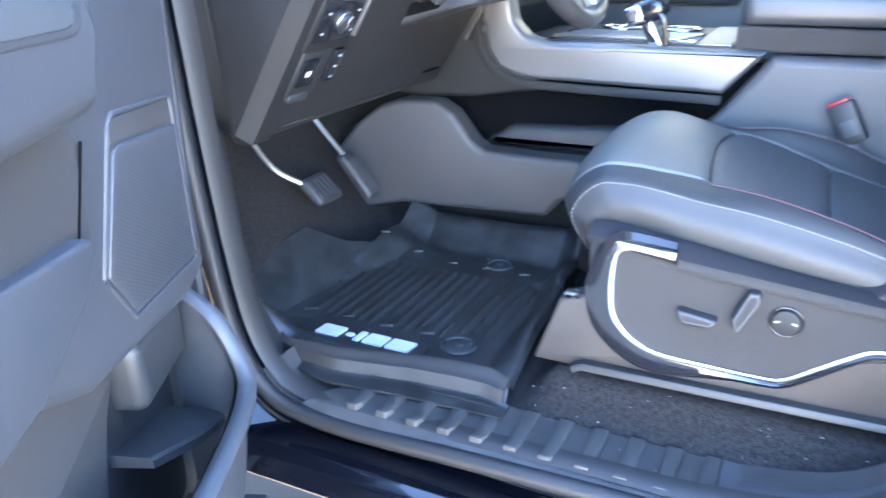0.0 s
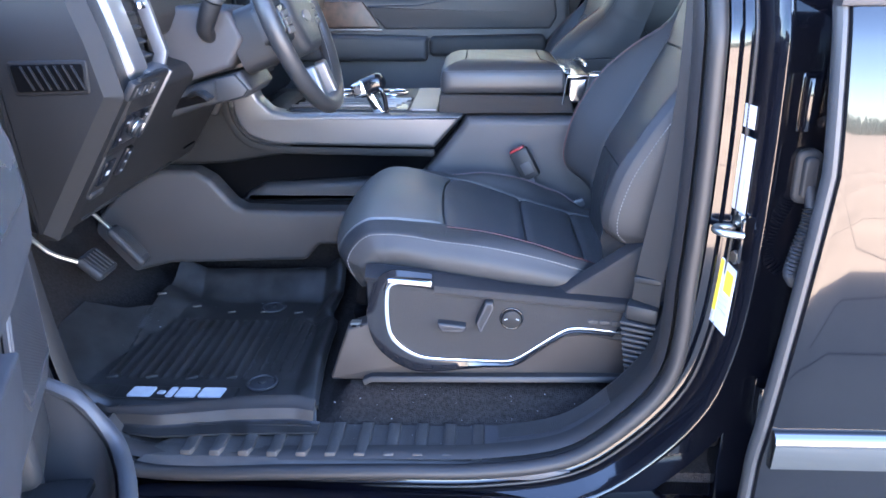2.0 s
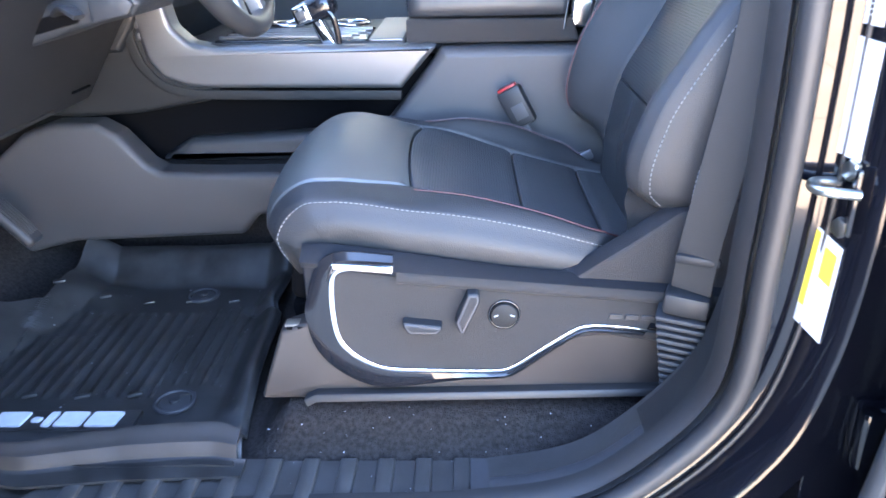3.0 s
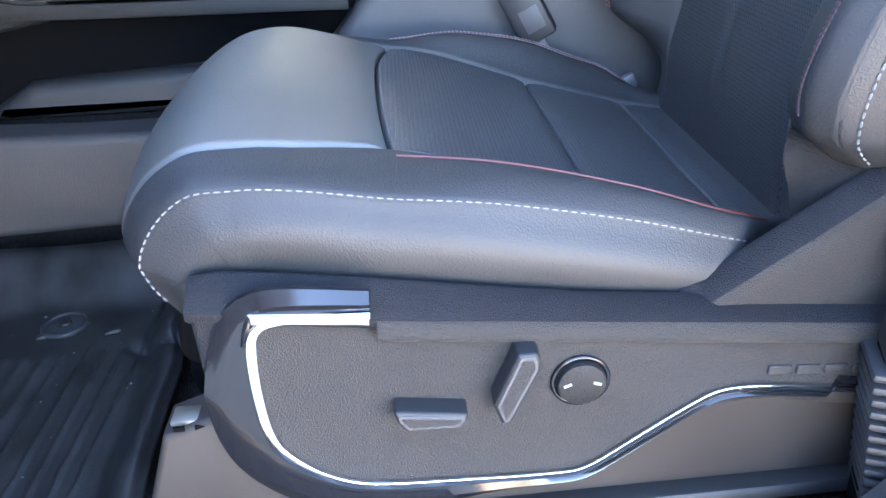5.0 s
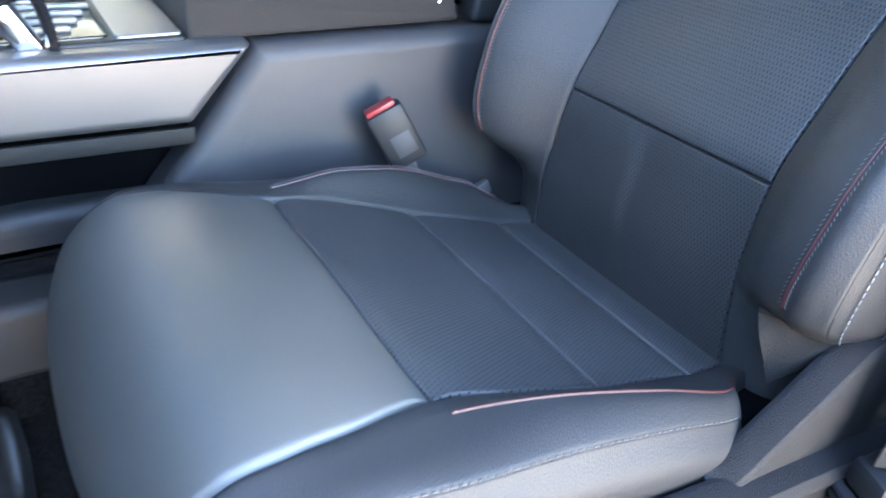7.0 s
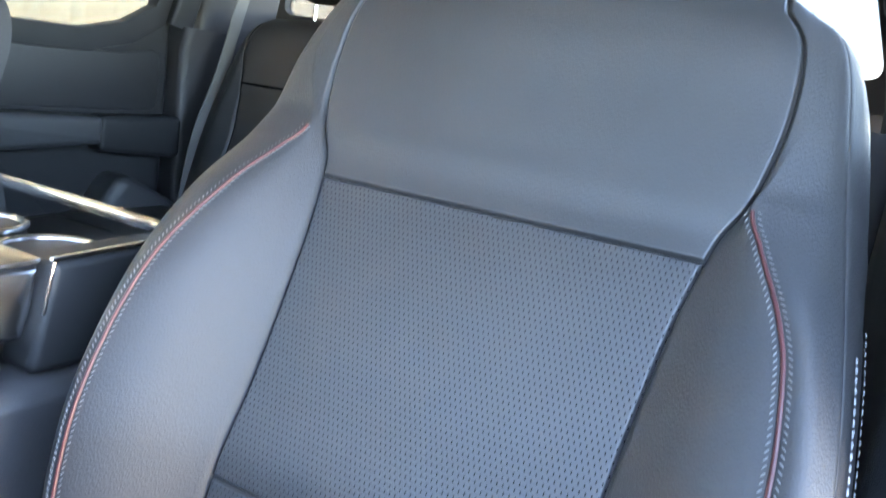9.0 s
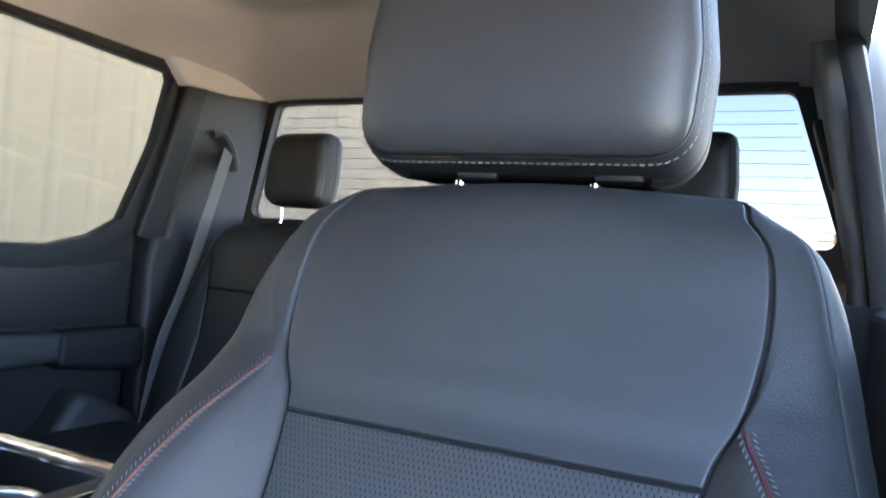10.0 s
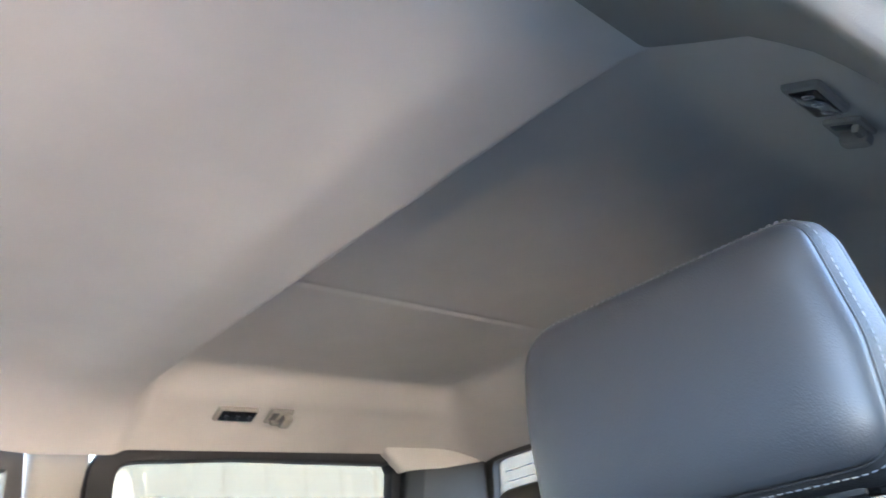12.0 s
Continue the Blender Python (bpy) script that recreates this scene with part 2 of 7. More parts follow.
def part(name, me, material, parent, label=""):
    """One mesh, given in world coordinates, under a thing or a part."""
    me.name = name
    if not me.materials:
        me.materials.append(material)
    ob = new(name, me)
    ob.parent = parent
    ob.location = -top_of(parent)
    if label:
        ob["label"] = label
    return ob


def solid(name, me, material, label, category="", kind="structure", group=""):
    me.name = name
    me.materials.append(material)
    return tagged(new(name, me), label, category, group, kind)


def catmull(pts, n):
    """n rows spread evenly over the smooth curve through the points."""
    P = np.array(pts, float)
    d = np.r_[0, np.cumsum(np.maximum(1e-6, np.linalg.norm(np.diff(P[:, :2], axis=0), axis=1)))]
    m = np.zeros_like(P)
    m[1:-1] = (P[2:] - P[:-2]) / (d[2:] - d[:-2])[:, None]
    m[0], m[-1] = (P[1] - P[0]) / (d[1] - d[0]), (P[-1] - P[-2]) / (d[-1] - d[-2])
    t = np.linspace(0, d[-1], n)
    i = np.clip(np.searchsorted(d, t, side="right") - 1, 0, len(d) - 2)
    h = (d[i + 1] - d[i])[:, None]
    s = ((t - d[i]) / (d[i + 1] - d[i]))[:, None]
    return (2 * s**3 - 3 * s**2 + 1) * P[i] + (s**3 - 2 * s**2 + s) * h * m[i] + (-2 * s**3 + 3 * s**2) * P[i + 1] + (s**3 - s**2) * h * m[i + 1]


def smooth3(pts, n):
    """The same for points in space."""
    P = np.array(pts, float)
    d = np.r_[0, np.cumsum(np.linalg.norm(np.diff(P, axis=0), axis=1))]
    m = np.zeros_like(P)
    m[1:-1] = (P[2:] - P[:-2]) / (d[2:] - d[:-2])[:, None]
    m[0], m[-1] = (P[1] - P[0]) / (d[1] - d[0]), (P[-1] - P[-2]) / (d[-1] - d[-2])
    t = np.linspace(0, d[-1], n)
    i = np.clip(np.searchsorted(d, t, side="right") - 1, 0, len(d) - 2)
    h = (d[i + 1] - d[i])[:, None]
    s = ((t - d[i]) / (d[i + 1] - d[i]))[:, None]
    return (2 * s**3 - 3 * s**2 + 1) * P[i] + (s**3 - 2 * s**2 + s) * h * m[i] + (-2 * s**3 + 3 * s**2) * P[i + 1] + (s**3 - s**2) * h * m[i + 1]


def rounded(pts, r, n=5):
    """A closed outline with its corners rounded; r: one radius, or one a corner."""
    out, k = [], len(pts)
    for i in range(k):
        p, a, b = (np.array(pts[j % k], float) for j in (i, i - 1, i + 1))
        rad = r[i] if isinstance(r, (list, tuple)) else r
        u, v = a - p, b - p
        lu, lv = np.linalg.norm(u), np.linalg.norm(v)
        u, v = u / lu, v / lv
        ang = math.acos(max(-1, min(1, float(u @ v))))
        if rad <= 0 or ang > 3.05:
            out.append(tuple(p))
            continue
        cut = min(rad / math.tan(ang / 2), 0.48 * lu, 0.48 * lv)
        s, e = p + u * cut, p + v * cut
        for j in range(n + 1):
            w = j / n
            out.append(tuple((1 - w) ** 2 * s + 2 * w * (1 - w) * p + w * w * e))
    return out


def inset(pts, d):
    """The outline moved inwards by d."""
    P = np.array(pts, float)
    area = 0.5 * np.sum(P[:, 0] * np.roll(P[:, 1], -1) - np.roll(P[:, 0], -1) * P[:, 1])
    sg = 1 if area > 0 else -1
    a, b = P - np.roll(P, 1, 0), np.roll(P, -1, 0) - P
    a /= np.linalg.norm(a, axis=1)[:, None] + 1e-12
    b /= np.linalg.norm(b, axis=1)[:, None] + 1e-12
    na, nb = np.c_[-a[:, 1], a[:, 0]] * sg, np.c_[-b[:, 1], b[:, 0]] * sg
    m = na + nb
    l = np.maximum(0.45, np.linalg.norm(m, axis=1) ** 2 / 2)
    Q = P + m / l[:, None] * d
    for _ in range(60):
        e0, e1 = np.roll(P, -1, 0) - P, np.roll(Q, -1, 0) - Q
        bad = np.where((e0 * e1).sum(1) < -1e-12)[0]
        if not len(bad):
            break
        for k in bad:
            q = (k + 1) % len(Q)
            Q[k] = Q[q] = (Q[k] + Q[q]) / 2
            o, r = (k - 1) % len(Q), (q + 1) % len(Q)
            Q[k] = 0.98 * Q[k] + 0.02 * Q[o]
            Q[q] = 0.98 * Q[q] + 0.02 * Q[r]
    return Q


def axes(plane):
    return {"xz": lambda u, v, d: (u, d, v), "xy": lambda u, v, d: (u, v, d), "yz": lambda u, v, d: (d, u, v)}[plane]


def slab(outline, plane, face, back, bevel=0.004, segs=3, both=False, dome=0.0):
    """An outline pulled from its face to its back, with rounded edges round the face."""
    f = axes(plane)
    sg = 1 if back > face else -1
    rings = [(bevel * (1 - math.sin(a)), bevel * (1 - math.cos(a))) for a in np.linspace(0, math.pi / 2, segs + 1)] if bevel > 0 else [(0, 0)]
    verts, n = [], len(outline)
    for off, dep in rings:
        for u, v in (inset(outline, off) if off > 1e-9 else outline):
            verts.append(f(u, v, face + sg * dep))
    back_rings = [(r[0], r[1]) for r in reversed(rings)] if both else [(0, 0)]
    for off, dep in back_rings:
        for u, v in (inset(outline, off) if off > 1e-9 else outline):
            verts.append(f(u, v, back - sg * dep))
    k = len(verts) // n
    faces = [[r * n + i, r * n + (i + 1) % n, (r + 1) * n + (i + 1) % n, (r + 1) * n + i] for r in range(k - 1) for i in range(n)]
    faces += [list(range(n)), list(range((k - 1) * n, k * n))]
    return mesh_of(verts, faces)


def cushion_block(outline, plane, layers, sharp=40.0):
    """A padded block: rings of the outline, (inset, depth) each, closed at both ends."""
    f = axes(plane)
    verts, n = [], len(outline)
    for off, dep in layers:
        for u, v in (inset(outline, off) if abs(off) > 1e-9 else outline):
            verts.append(f(u, v, dep))
    k = len(layers)
    faces = [[r * n + i, r * n + (i + 1) % n, (r + 1) * n + (i + 1) % n, (r + 1) * n + i] for r in range(k - 1) for i in range(n)]
    faces += [list(range(n)), list(range((k - 1) * n, k * n))]
    return mesh_of(verts, faces, sharp)


def box(c, size, bevel=0.004, rot=(0, 0, 0), segs=2):
    bm = bmesh.new()
    bmesh.ops.create_cube(bm, size=1, matrix=Matrix.Diagonal((*size, 1)))
    if bevel > 0:
        bmesh.ops.bevel(bm, geom=bm.edges[:], offset=min(bevel, 0.45 * min(size)), segments=segs, affect="EDGES", profile=0.5)
    bmesh.ops.transform(bm, matrix=pose(*c, *rot), verts=bm.verts)
    return finish(bm)


def disc(c, r, depth, axis=(0, 0, 1), n=32, bevel=0.002, r2=None):
    bm = bmesh.new()
    bmesh.ops.create_cone(bm, cap_ends=True, segments=n, radius1=r, radius2=r if r2 is None else r2, depth=depth)
    if bevel > 0:
        rim = [e for e in bm.edges if len(e.link_faces) == 2 and any(len(f.verts) > 4 for f in e.link_faces)]
        bmesh.ops.bevel(bm, geom=rim, offset=bevel, segments=2, affect="EDGES", profile=0.5)
    q = Vector((0, 0, 1)).rotation_difference(Vector(axis))
    bmesh.ops.transform(bm, matrix=Matrix.Translation(c) @ q.to_matrix().to_4x4(), verts=bm.verts)
    return finish(bm)


def ring(c, R, r, axis=(0, 0, 1), n=40, k=10):
    q = Vector((0, 0, 1)).rotation_difference(Vector(axis))
    verts, faces = [], []
    for i in range(n):
        a = 2 * math.pi * i / n
        for j in range(k):
            b = 2 * math.pi * j / k
            v = Vector(((R + r * math.cos(b)) * math.cos(a), (R + r * math.cos(b)) * math.sin(a), r * math.sin(b)))
            verts.append(Vector(c) + q @ v)
            faces.append([i * k + j, ((i + 1) % n) * k + j, ((i + 1) % n) * k + (j + 1) % k, i * k + (j + 1) % k])
    return mesh_of(verts, faces)


def sweep(path, section, side=None, closed_section=True, caps=True, scale=None):
    """Pulls a flat section along a path. side: the direction that the section's first axis keeps to."""
    P = np.array(path, float)
    T = np.gradient(P, axis=0)
    T /= np.linalg.norm(T, axis=1)[:, None]
    S = np.array(section, float)
    verts, n = [], len(S)
    for i, (p, t) in enumerate(zip(P, T)):
        s = np.array(side[i] if isinstance(side, list) else side if side is not None else (0, 0, 1), float)
        s = s - t * (s @ t)
        s /= np.linalg.norm(s) + 1e-12
        o = np.cross(t, s)
        k = 1 if scale is None else scale[i]
        for a, b in S:
            verts.append(p + s * a * k + o * b * k)
    m = n if closed_section else n - 1
    faces = [[i * n + j, (i + 1) * n + j, (i + 1) * n + (j + 1) % n, i * n + (j + 1) % n] for i in range(len(P) - 1) for j in range(m)]
    if caps and closed_section:
        faces += [list(range(n)), list(range((len(P) - 1) * n, len(P) * n))]
    return mesh_of(verts, faces)


def circle(r, n=10, ry=None):
    return [(r * math.cos(2 * math.pi * i / n), (ry or r) * math.sin(2 * math.pi * i / n)) for i in range(n)]


def tube(path, r, side=(0, 0, 1), n=10, ry=None, scale=None):
    return sweep(path, circle(r, n, ry), side, scale=scale)


def surface(fn, us, vs, thick=None):
    """A sheet fn(u, v); thick: a vector by which its other face lies away."""
    verts = [fn(u, v) for u in us for v in vs]
    a, b = len(us), len(vs)
    faces = [[i * b + j, (i + 1) * b + j, (i + 1) * b + j + 1, i * b + j + 1] for i in range(a - 1) for j in range(b - 1)]
    if thick is not None:
        k = len(verts)
        verts = verts + [tuple(np.array(v) + np.array(thick)) for v in verts]
        faces += [[q + k for q in reversed(f)] for f in faces]
        edge = [i * b for i in range(a)] + [(a - 1) * b + j for j in range(1, b)] + [i * b + b - 1 for i in range(a - 2, -1, -1)] + list(range(b - 2, 0, -1))
        faces += [[edge[i], edge[(i + 1) % len(edge)], edge[(i + 1) % len(edge)] + k, edge[i] + k] for i in range(len(edge))]
    return mesh_of(verts, faces)


def stitches(path, normal, step=0.0075, size=0.0052, r=0.0009, off=0.0006, lean=0.0):
    """Thread stitches along a path, small spindles in one mesh."""
    P = np.array(path, float)
    Nn = np.array(normal, float)
    if Nn.ndim == 1:
        Nn = np.repeat(Nn[None], len(P), 0)
    d = np.r_[0, np.cumsum(np.linalg.norm(np.diff(P, axis=0), axis=1))]
    verts, faces = [], []
    for t in np.arange(step / 2, d[-1], step):
        i = min(len(d) - 2, int(np.searchsorted(d, t, side="right") - 1))
        w = (t - d[i]) / max(1e-9, d[i + 1] - d[i])
        p = P[i] * (1 - w) + P[i + 1] * w
        n = Nn[i] / np.linalg.norm(Nn[i])
        u = P[i + 1] - P[i]
        u = u / np.linalg.norm(u)
        s = np.cross(n, u)
        u = u + s * lean
        u /= np.linalg.norm(u)
        s = np.cross(n, u)
        c = p + n * off
        k = len(verts)
        q = [c - u * size / 2, c - u * size * 0.3 + s * r, c - u * size * 0.3 + n * r, c - u * size * 0.3 - s * r, c + u * size * 0.3 + s * r, c + u * size * 0.3 + n * r, c + u * size * 0.3 - s * r, c + u * size / 2]
        verts += q
        faces += [[k, k + 1, k + 2], [k, k + 2, k + 3], [k + 1, k + 4, k + 5, k + 2], [k + 2, k + 5, k + 6, k + 3], [k + 4, k + 7, k + 5], [k + 5, k + 7, k + 6]]
    return mesh_of(verts, faces)


# ---- outside ----
MID = 0.974          # the cab's middle line
FLOOR = 0.585

bm = bmesh.new()
bmesh.ops.create_grid(bm, x_segments=2, y_segments=2, size=600)
ground = solid("ground", finish(bm), CONCRETE, "sunlit pale tan concrete parking lot", "ground")
for y in (-1.7, -4.6, -7.6, -10.6):
    part("joint", box((1.0, y, 0.002), (46.0, 0.016, 0.006), 0), JOINT, ground, "dark sealed expansion joint")
for x in (-7.2, -4.0, -0.8, 2.4, 5.6, 8.8, 12.0):
    part("joint", box((x, -6.2, 0.002), (0.016, 12.0, 0.006), 0), JOINT, ground)
part("crack", sweep([(1.2 + 0.45 * k, -1.9 - 0.30 * k - 0.12 * math.sin(2.1 * k), 0.003) for k in range(9)], [(-0.009, -0.002), (0.009, -0.002), (0.009, 0.002), (-0.009, 0.002)], (0, 1, 0)), JOINT, ground, "thin wandering crack")


def metal_building():
    b = thing("metal_building", (2, 6, 0), "cream ribbed metal building beside the truck", "building")
    x0, x1, y, h = -14.0, 40.0, 4.6, 4.4
    part("wall", box(((x0 + x1) / 2, y + 3.06, h / 2), (x1 - x0, 6, h), 0.01), SIDING, b)
    sec = [(-0.052, 0), (-0.024, 0.016), (0.024, 0.016), (0.052, 0)]
    n = int((x1 - x0) / 0.305)
    first = None
    for i in range(n):
        x = x0 + 0.2 + i * 0.305
        if first is None:
            v = [(u, -d, z) for z in (0.02, h - 0.02) for u, d in sec]
            first = mesh_of(v, [[0, 1, 5, 4], [1, 2, 6, 5], [2, 3, 7, 6], [0, 3, 2, 1], [4, 5, 6, 7]])
            first.name = "rib"
            first.materials.append(SIDING)
        o = new("rib", first)
        o.parent = b
        o.location = Vector((x, y + 0.06, 0)) - Vector((2, 6, 0))
    part("roof", box(((x0 + x1) / 2, y + 3.0, h + 0.08), (x1 - x0 + 0.5, 6.6, 0.16), 0.02), ROOF_METAL, b)
    return b


metal_building()


def utility_pole(x, y, h):
    p = thing("utility_pole", (x, y, 0), "wooden utility pole with crossarms on the horizon", "pole", "distant poles")
    part("post", disc((x, y, h / 2), 0.16, h, n=12, bevel=0), POLE, p)
    for k in (0.9, 0.78, 0.62):
        part("crossarm", box((x, y, h * k), (0.15, 2.6, 0.16), 0.02), POLE, p)
    return p


utility_pole(78, -2.5, 6.6)
utility_pole(70, -0.6, 6.4)


def distant_shed(x, y, l, w, h, m):
    s = thing("distant_shed", (x, y, 0), "low pale building far across the lot", "building", "distant buildings")
    part("wall", box((x, y, h / 2), (w, l, h), 0.05), m, s)
    part("roof", box((x, y, h + 0.15), (w + 0.6, l + 0.6, 0.3), 0.05), ROOF_METAL, s)


distant_shed(95, 6, 16, 8, 3.4, SIDING)


def far_woods():
    """A low dark line of trees on the horizon: many small clumps in one mesh."""
    rw_, vv, ff = random.Random(11), [], []
    for k in range(520):
        x, y = -170 + k * 0.8 + rw_.uniform(-1, 1), -150 + rw_.uniform(-6, 6)
        h, r = rw_.uniform(4.0, 6.6), rw_.uniform(1.6, 2.8)
        n0 = len(vv)
        for z, q in ((0.0, 0.8), (0.45, 1.0), (0.8, 0.7), (1.0, 0.2)):
            for j in range(6):
                a = j * math.pi / 3 + rw_.uniform(-0.3, 0.3)
                w = r * q * rw_.uniform(0.75, 1.2)
                vv.append((x + w * math.cos(a), y + w * math.sin(a), h * z * rw_.uniform(0.92, 1.05)))
        ff += [[n0 + i * 6 + j, n0 + i * 6 + (j + 1) % 6, n0 + (i + 1) * 6 + (j + 1) % 6, n0 + (i + 1) * 6 + j] for i in range(3) for j in range(6)] + [[n0 + 18 + j for j in range(6)]]
    solid("far_woods", mesh_of(vv, ff), FOLIAGE, "dark low line of trees on the horizon", "trees", "stuff")


far_woods()


# ---- cab structure ----
def lean(z):
    """How far the cab's side leans inwards at a height."""
    return 0.0 if z < 1.32 else 0.33 * (z - 1.32)


# carpet: footwell, slope to the sill, platform under the seats
def carpet_z(x, y):
    base = FLOOR
    toe = 0.0 if x > -0.66 else min(0.5, (-0.66 - x) * 1.25)
    s = min(1.0, max(0.0, (y - 0.115) / 0.07))
    plat = min(1.0, max(0.0, (x + 0.115) / 0.05)) * 0.055 * s
    tun = min(1.0, max(0.0, (y - 0.70) / 0.08)) * 0.05
    return base + max(toe * min(1, max(0, (y - 0.1) / 0.05)), plat, tun) - 0.02 * max(0.0, min(1, (0.13 - y) / 0.1))


xs = np.r_[np.linspace(-1.05, -0.68, 10), np.linspace(-0.64, -0.15, 16), np.linspace(-0.12, -0.05, 6), np.linspace(0.0, 1.85, 20)]
ys = np.r_[np.linspace(0.03, 0.25, 14), np.linspace(0.3, 1.75, 20)]
solid("floor", surface(lambda x, y: (x, y, carpet_z(x, y)), xs, ys, (0, 0, -0.05)), CARPET, "charcoal cut-pile cab carpet", "carpet")
solid("underbody", box((0.45, MID, 0.47), (2.9, 1.78, 0.06), 0.01), PLASTIC_DARK, "dark underside of the cab floor", "underbody")

# outline of the driver's door opening, front top, round the sill, up the pillar
OPEN = smooth3([(-0.64, 0, 1.50), (-0.612, 0, 1.2), (-0.590, 0, 0.95), (-0.562, 0, 0.74), (-0.53, 0, 0.64), (-0.474, 0, 0.578), (-0.371, 0, 0.558), (-0.15, 0, 0.563), (0.044, 0, 0.569), (0.196, 0, 0.574), (0.345, 0, 0.602), (0.438, 0, 0.672), (0.507, 0, 0.762), (0.535, 0, 0.86), (0.545, 0, 0.96), (0.549, 0, 1.131), (0.546, 0, 1.297), (0.54, 0, 1.45), (0.525, 0, 1.65), (0.50, 0, 1.80)], 130)


def round_opening(section, y0=0.0, closed=True, lo=0.0, hi=9.0, draw_in=0.0, x_min=-9.0):
    """Pulls a section, (outwards from the opening, towards the middle of the cab), round the door opening."""
    P = OPEN.copy()
    T = np.gradient(P, axis=0)
    T /= np.linalg.norm(T, axis=1)[:, None]
    keep = (P[:, 2] < hi) & ((P[:, 2] > lo) & (P[:, 0] > 0) if lo > 0 else True)
    keep &= P[:, 0] > x_min
    P, T = P[keep], T[keep]
    verts, n = [], len(section)
    for p, t in zip(P, T):
        out = np.array((t[2], 0, -t[0]))
        pull = draw_in * (0.25 + 0.75 * smoothstep(0.72, 0.95, p[2])) if p[0] > 0 else 0.25 * draw_in
        for a, b in section:
            verts.append(p + out * (a - pull) + np.array((0, y0 + b + lean(p[2]), 0)))
    m = n if closed else n - 1
    faces = [[i * n + j, (i + 1) * n + j, (i + 1) * n + (j + 1) % n, i * n + (j + 1) % n] for i in range(len(P) - 1) for j in range(m)]
    if closed:
        faces += [list(range(n)), list(range((len(P) - 1) * n, len(P) * n))]
    return mesh_of(verts, faces)


body = thing("door_frame", (0, -0.03, 0.42), "glossy black painted door frame of a pickup cab", "door frame", kind="structure")
part("door_seal", round_opening([(0.0135 * math.cos(a) + 0.002, 0.0145 * math.sin(a) + 0.004) for a in np.linspace(0, 2 * math.pi, 13)[:-1]], draw_in=0.030), SEAL, body, "grey-black rubber bulb seal")
part("seal_lip", round_opening([(-0.022, 0.030), (-0.014, 0.018), (-0.008, 0.026), (-0.008, 0.05), (-0.022, 0.05)], draw_in=0.030), SEAL, body)
part("jamb", round_opening([(-0.012, 0.05), (-0.012, 0.018), (-0.008, 0.013), (0.004, 0.012), (0.007, 0.009), (0.011, 0.012), (0.019, 0.011), (0.023, 0.008), (0.026, 0.002), (0.042, -0.030), (0.047, -0.038), (0.053, -0.041), (0.060, -0.037), (0.066, -0.026), (0.071, -0.006), (0.13, 0.004), (0.13, 0.05)]), PAINT, body)
part("outer_seal", round_opening([(0.0245 + 0.0028 * math.cos(a), 0.003 + 0.0028 * math.sin(a)) for a in np.linspace(0, 2 * math.pi, 9)[:-1]]), SEAL, body)
part("inner_trim", round_opening([(-0.026, 0.050), (-0.026, 0.105), (0.022, 0.118), (0.022, 0.050)], lo=0.66), DASH, body)
# rocker panel below the opening
rk = [(-0.052, 0.545), (-0.075, 0.535), (-0.092, 0.512), (-0.10, 0.47), (-0.10, 0.42), (-0.085, 0.385), (-0.04, 0.375), (0.04, 0.375), (0.04, 0.545)]
v = [(x, y, z) for x in np.linspace(-0.62, 0.70, 12) for y, z in rounded(rk, 0.01, 2)]
n = len(rounded(rk, 0.01, 2))
f = [[i * n + j, (i + 1) * n + j, (i + 1) * n + (j + 1) % n, i * n + (j + 1) % n] for i in range(11) for j in range(n)] + [list(range(n)), list(range(11 * n, 12 * n))]
part("rocker", mesh_of(v, f), PAINT, body)
# the recess between the two doors
part("pillar_skin", slab([(0.60, 0.40), (0.76, 0.40), (0.76, 1.46), (0.60, 1.46)], "xz", 0.008, 0.06, 0.004), PAINT, body)

# striker, hinges and grommet on the pillar
st = thing("door_striker", (0.575, -0.012, 1.025), "zinc-plated door striker on the black pillar", "striker")
part("plate", box((0.581, -0.012, 1.022), (0.006, 0.036, 0.07), 0.003, (0, 0, -18)), GLOSS_BLACK, st)
part("loop", tube(smooth3([(0.578, 0.006, 1.034), (0.548, 0.002, 1.036), (0.540, -0.012, 1.036), (0.548, -0.028, 1.036), (0.576, -0.034, 1.034)], 24), 0.0055), STEEL, st)
for z in (1.052, 0.992):
    part("bolt", disc((0.575, -0.012, z), 0.011, 0.008, (-1, -0.3, 0), 6), STEEL, st)


def hinge(z):
    h = part("hinge", box((0.668, 0.001, z), (0.06, 0.012, 0.085), 0.004), PAINT, body)
    part("knuckle", disc((0.648, -0.018, z), 0.012, 0.075, n=16), PAINT, h)
    for dz in (-0.026, 0.026):
        part("bolt", disc((0.672, -0.008, z + dz), 0.010, 0.01, (0, 1, 0), 6), GLOSS_BLACK, h)


hinge(1.225)
hinge(0.735)
gr = thing("wiring_grommet", (0.668, 0.0, 1.05), "black rubber wiring grommet with a ribbed boot", "grommet")
part("flange", slab(rounded([(0.646, 1.076), (0.684, 1.076), (0.684, 1.158), (0.646, 1.158)], 0.017), "xz", -0.012, 0.006, 0.005), RUBBER, gr)
part("ridge", slab(rounded([(0.654, 1.086), (0.676, 1.086), (0.676, 1.149), (0.654, 1.149)], 0.010), "xz", -0.022, -0.010, 0.004), RUBBER, gr)
boot = smooth3([(0.667, -0.016, 1.105), (0.668, -0.030, 1.065), (0.655, -0.040, 1.015), (0.652, -0.036, 0.978), (0.668, -0.020, 0.955)], 120)
part("boot", tube(boot, 0.0105, n=12, scale=[0.8 if i < 24 else 1 + 0.16 * math.cos(i * 1.5708) for i in range(120)]), RUBBER, gr)


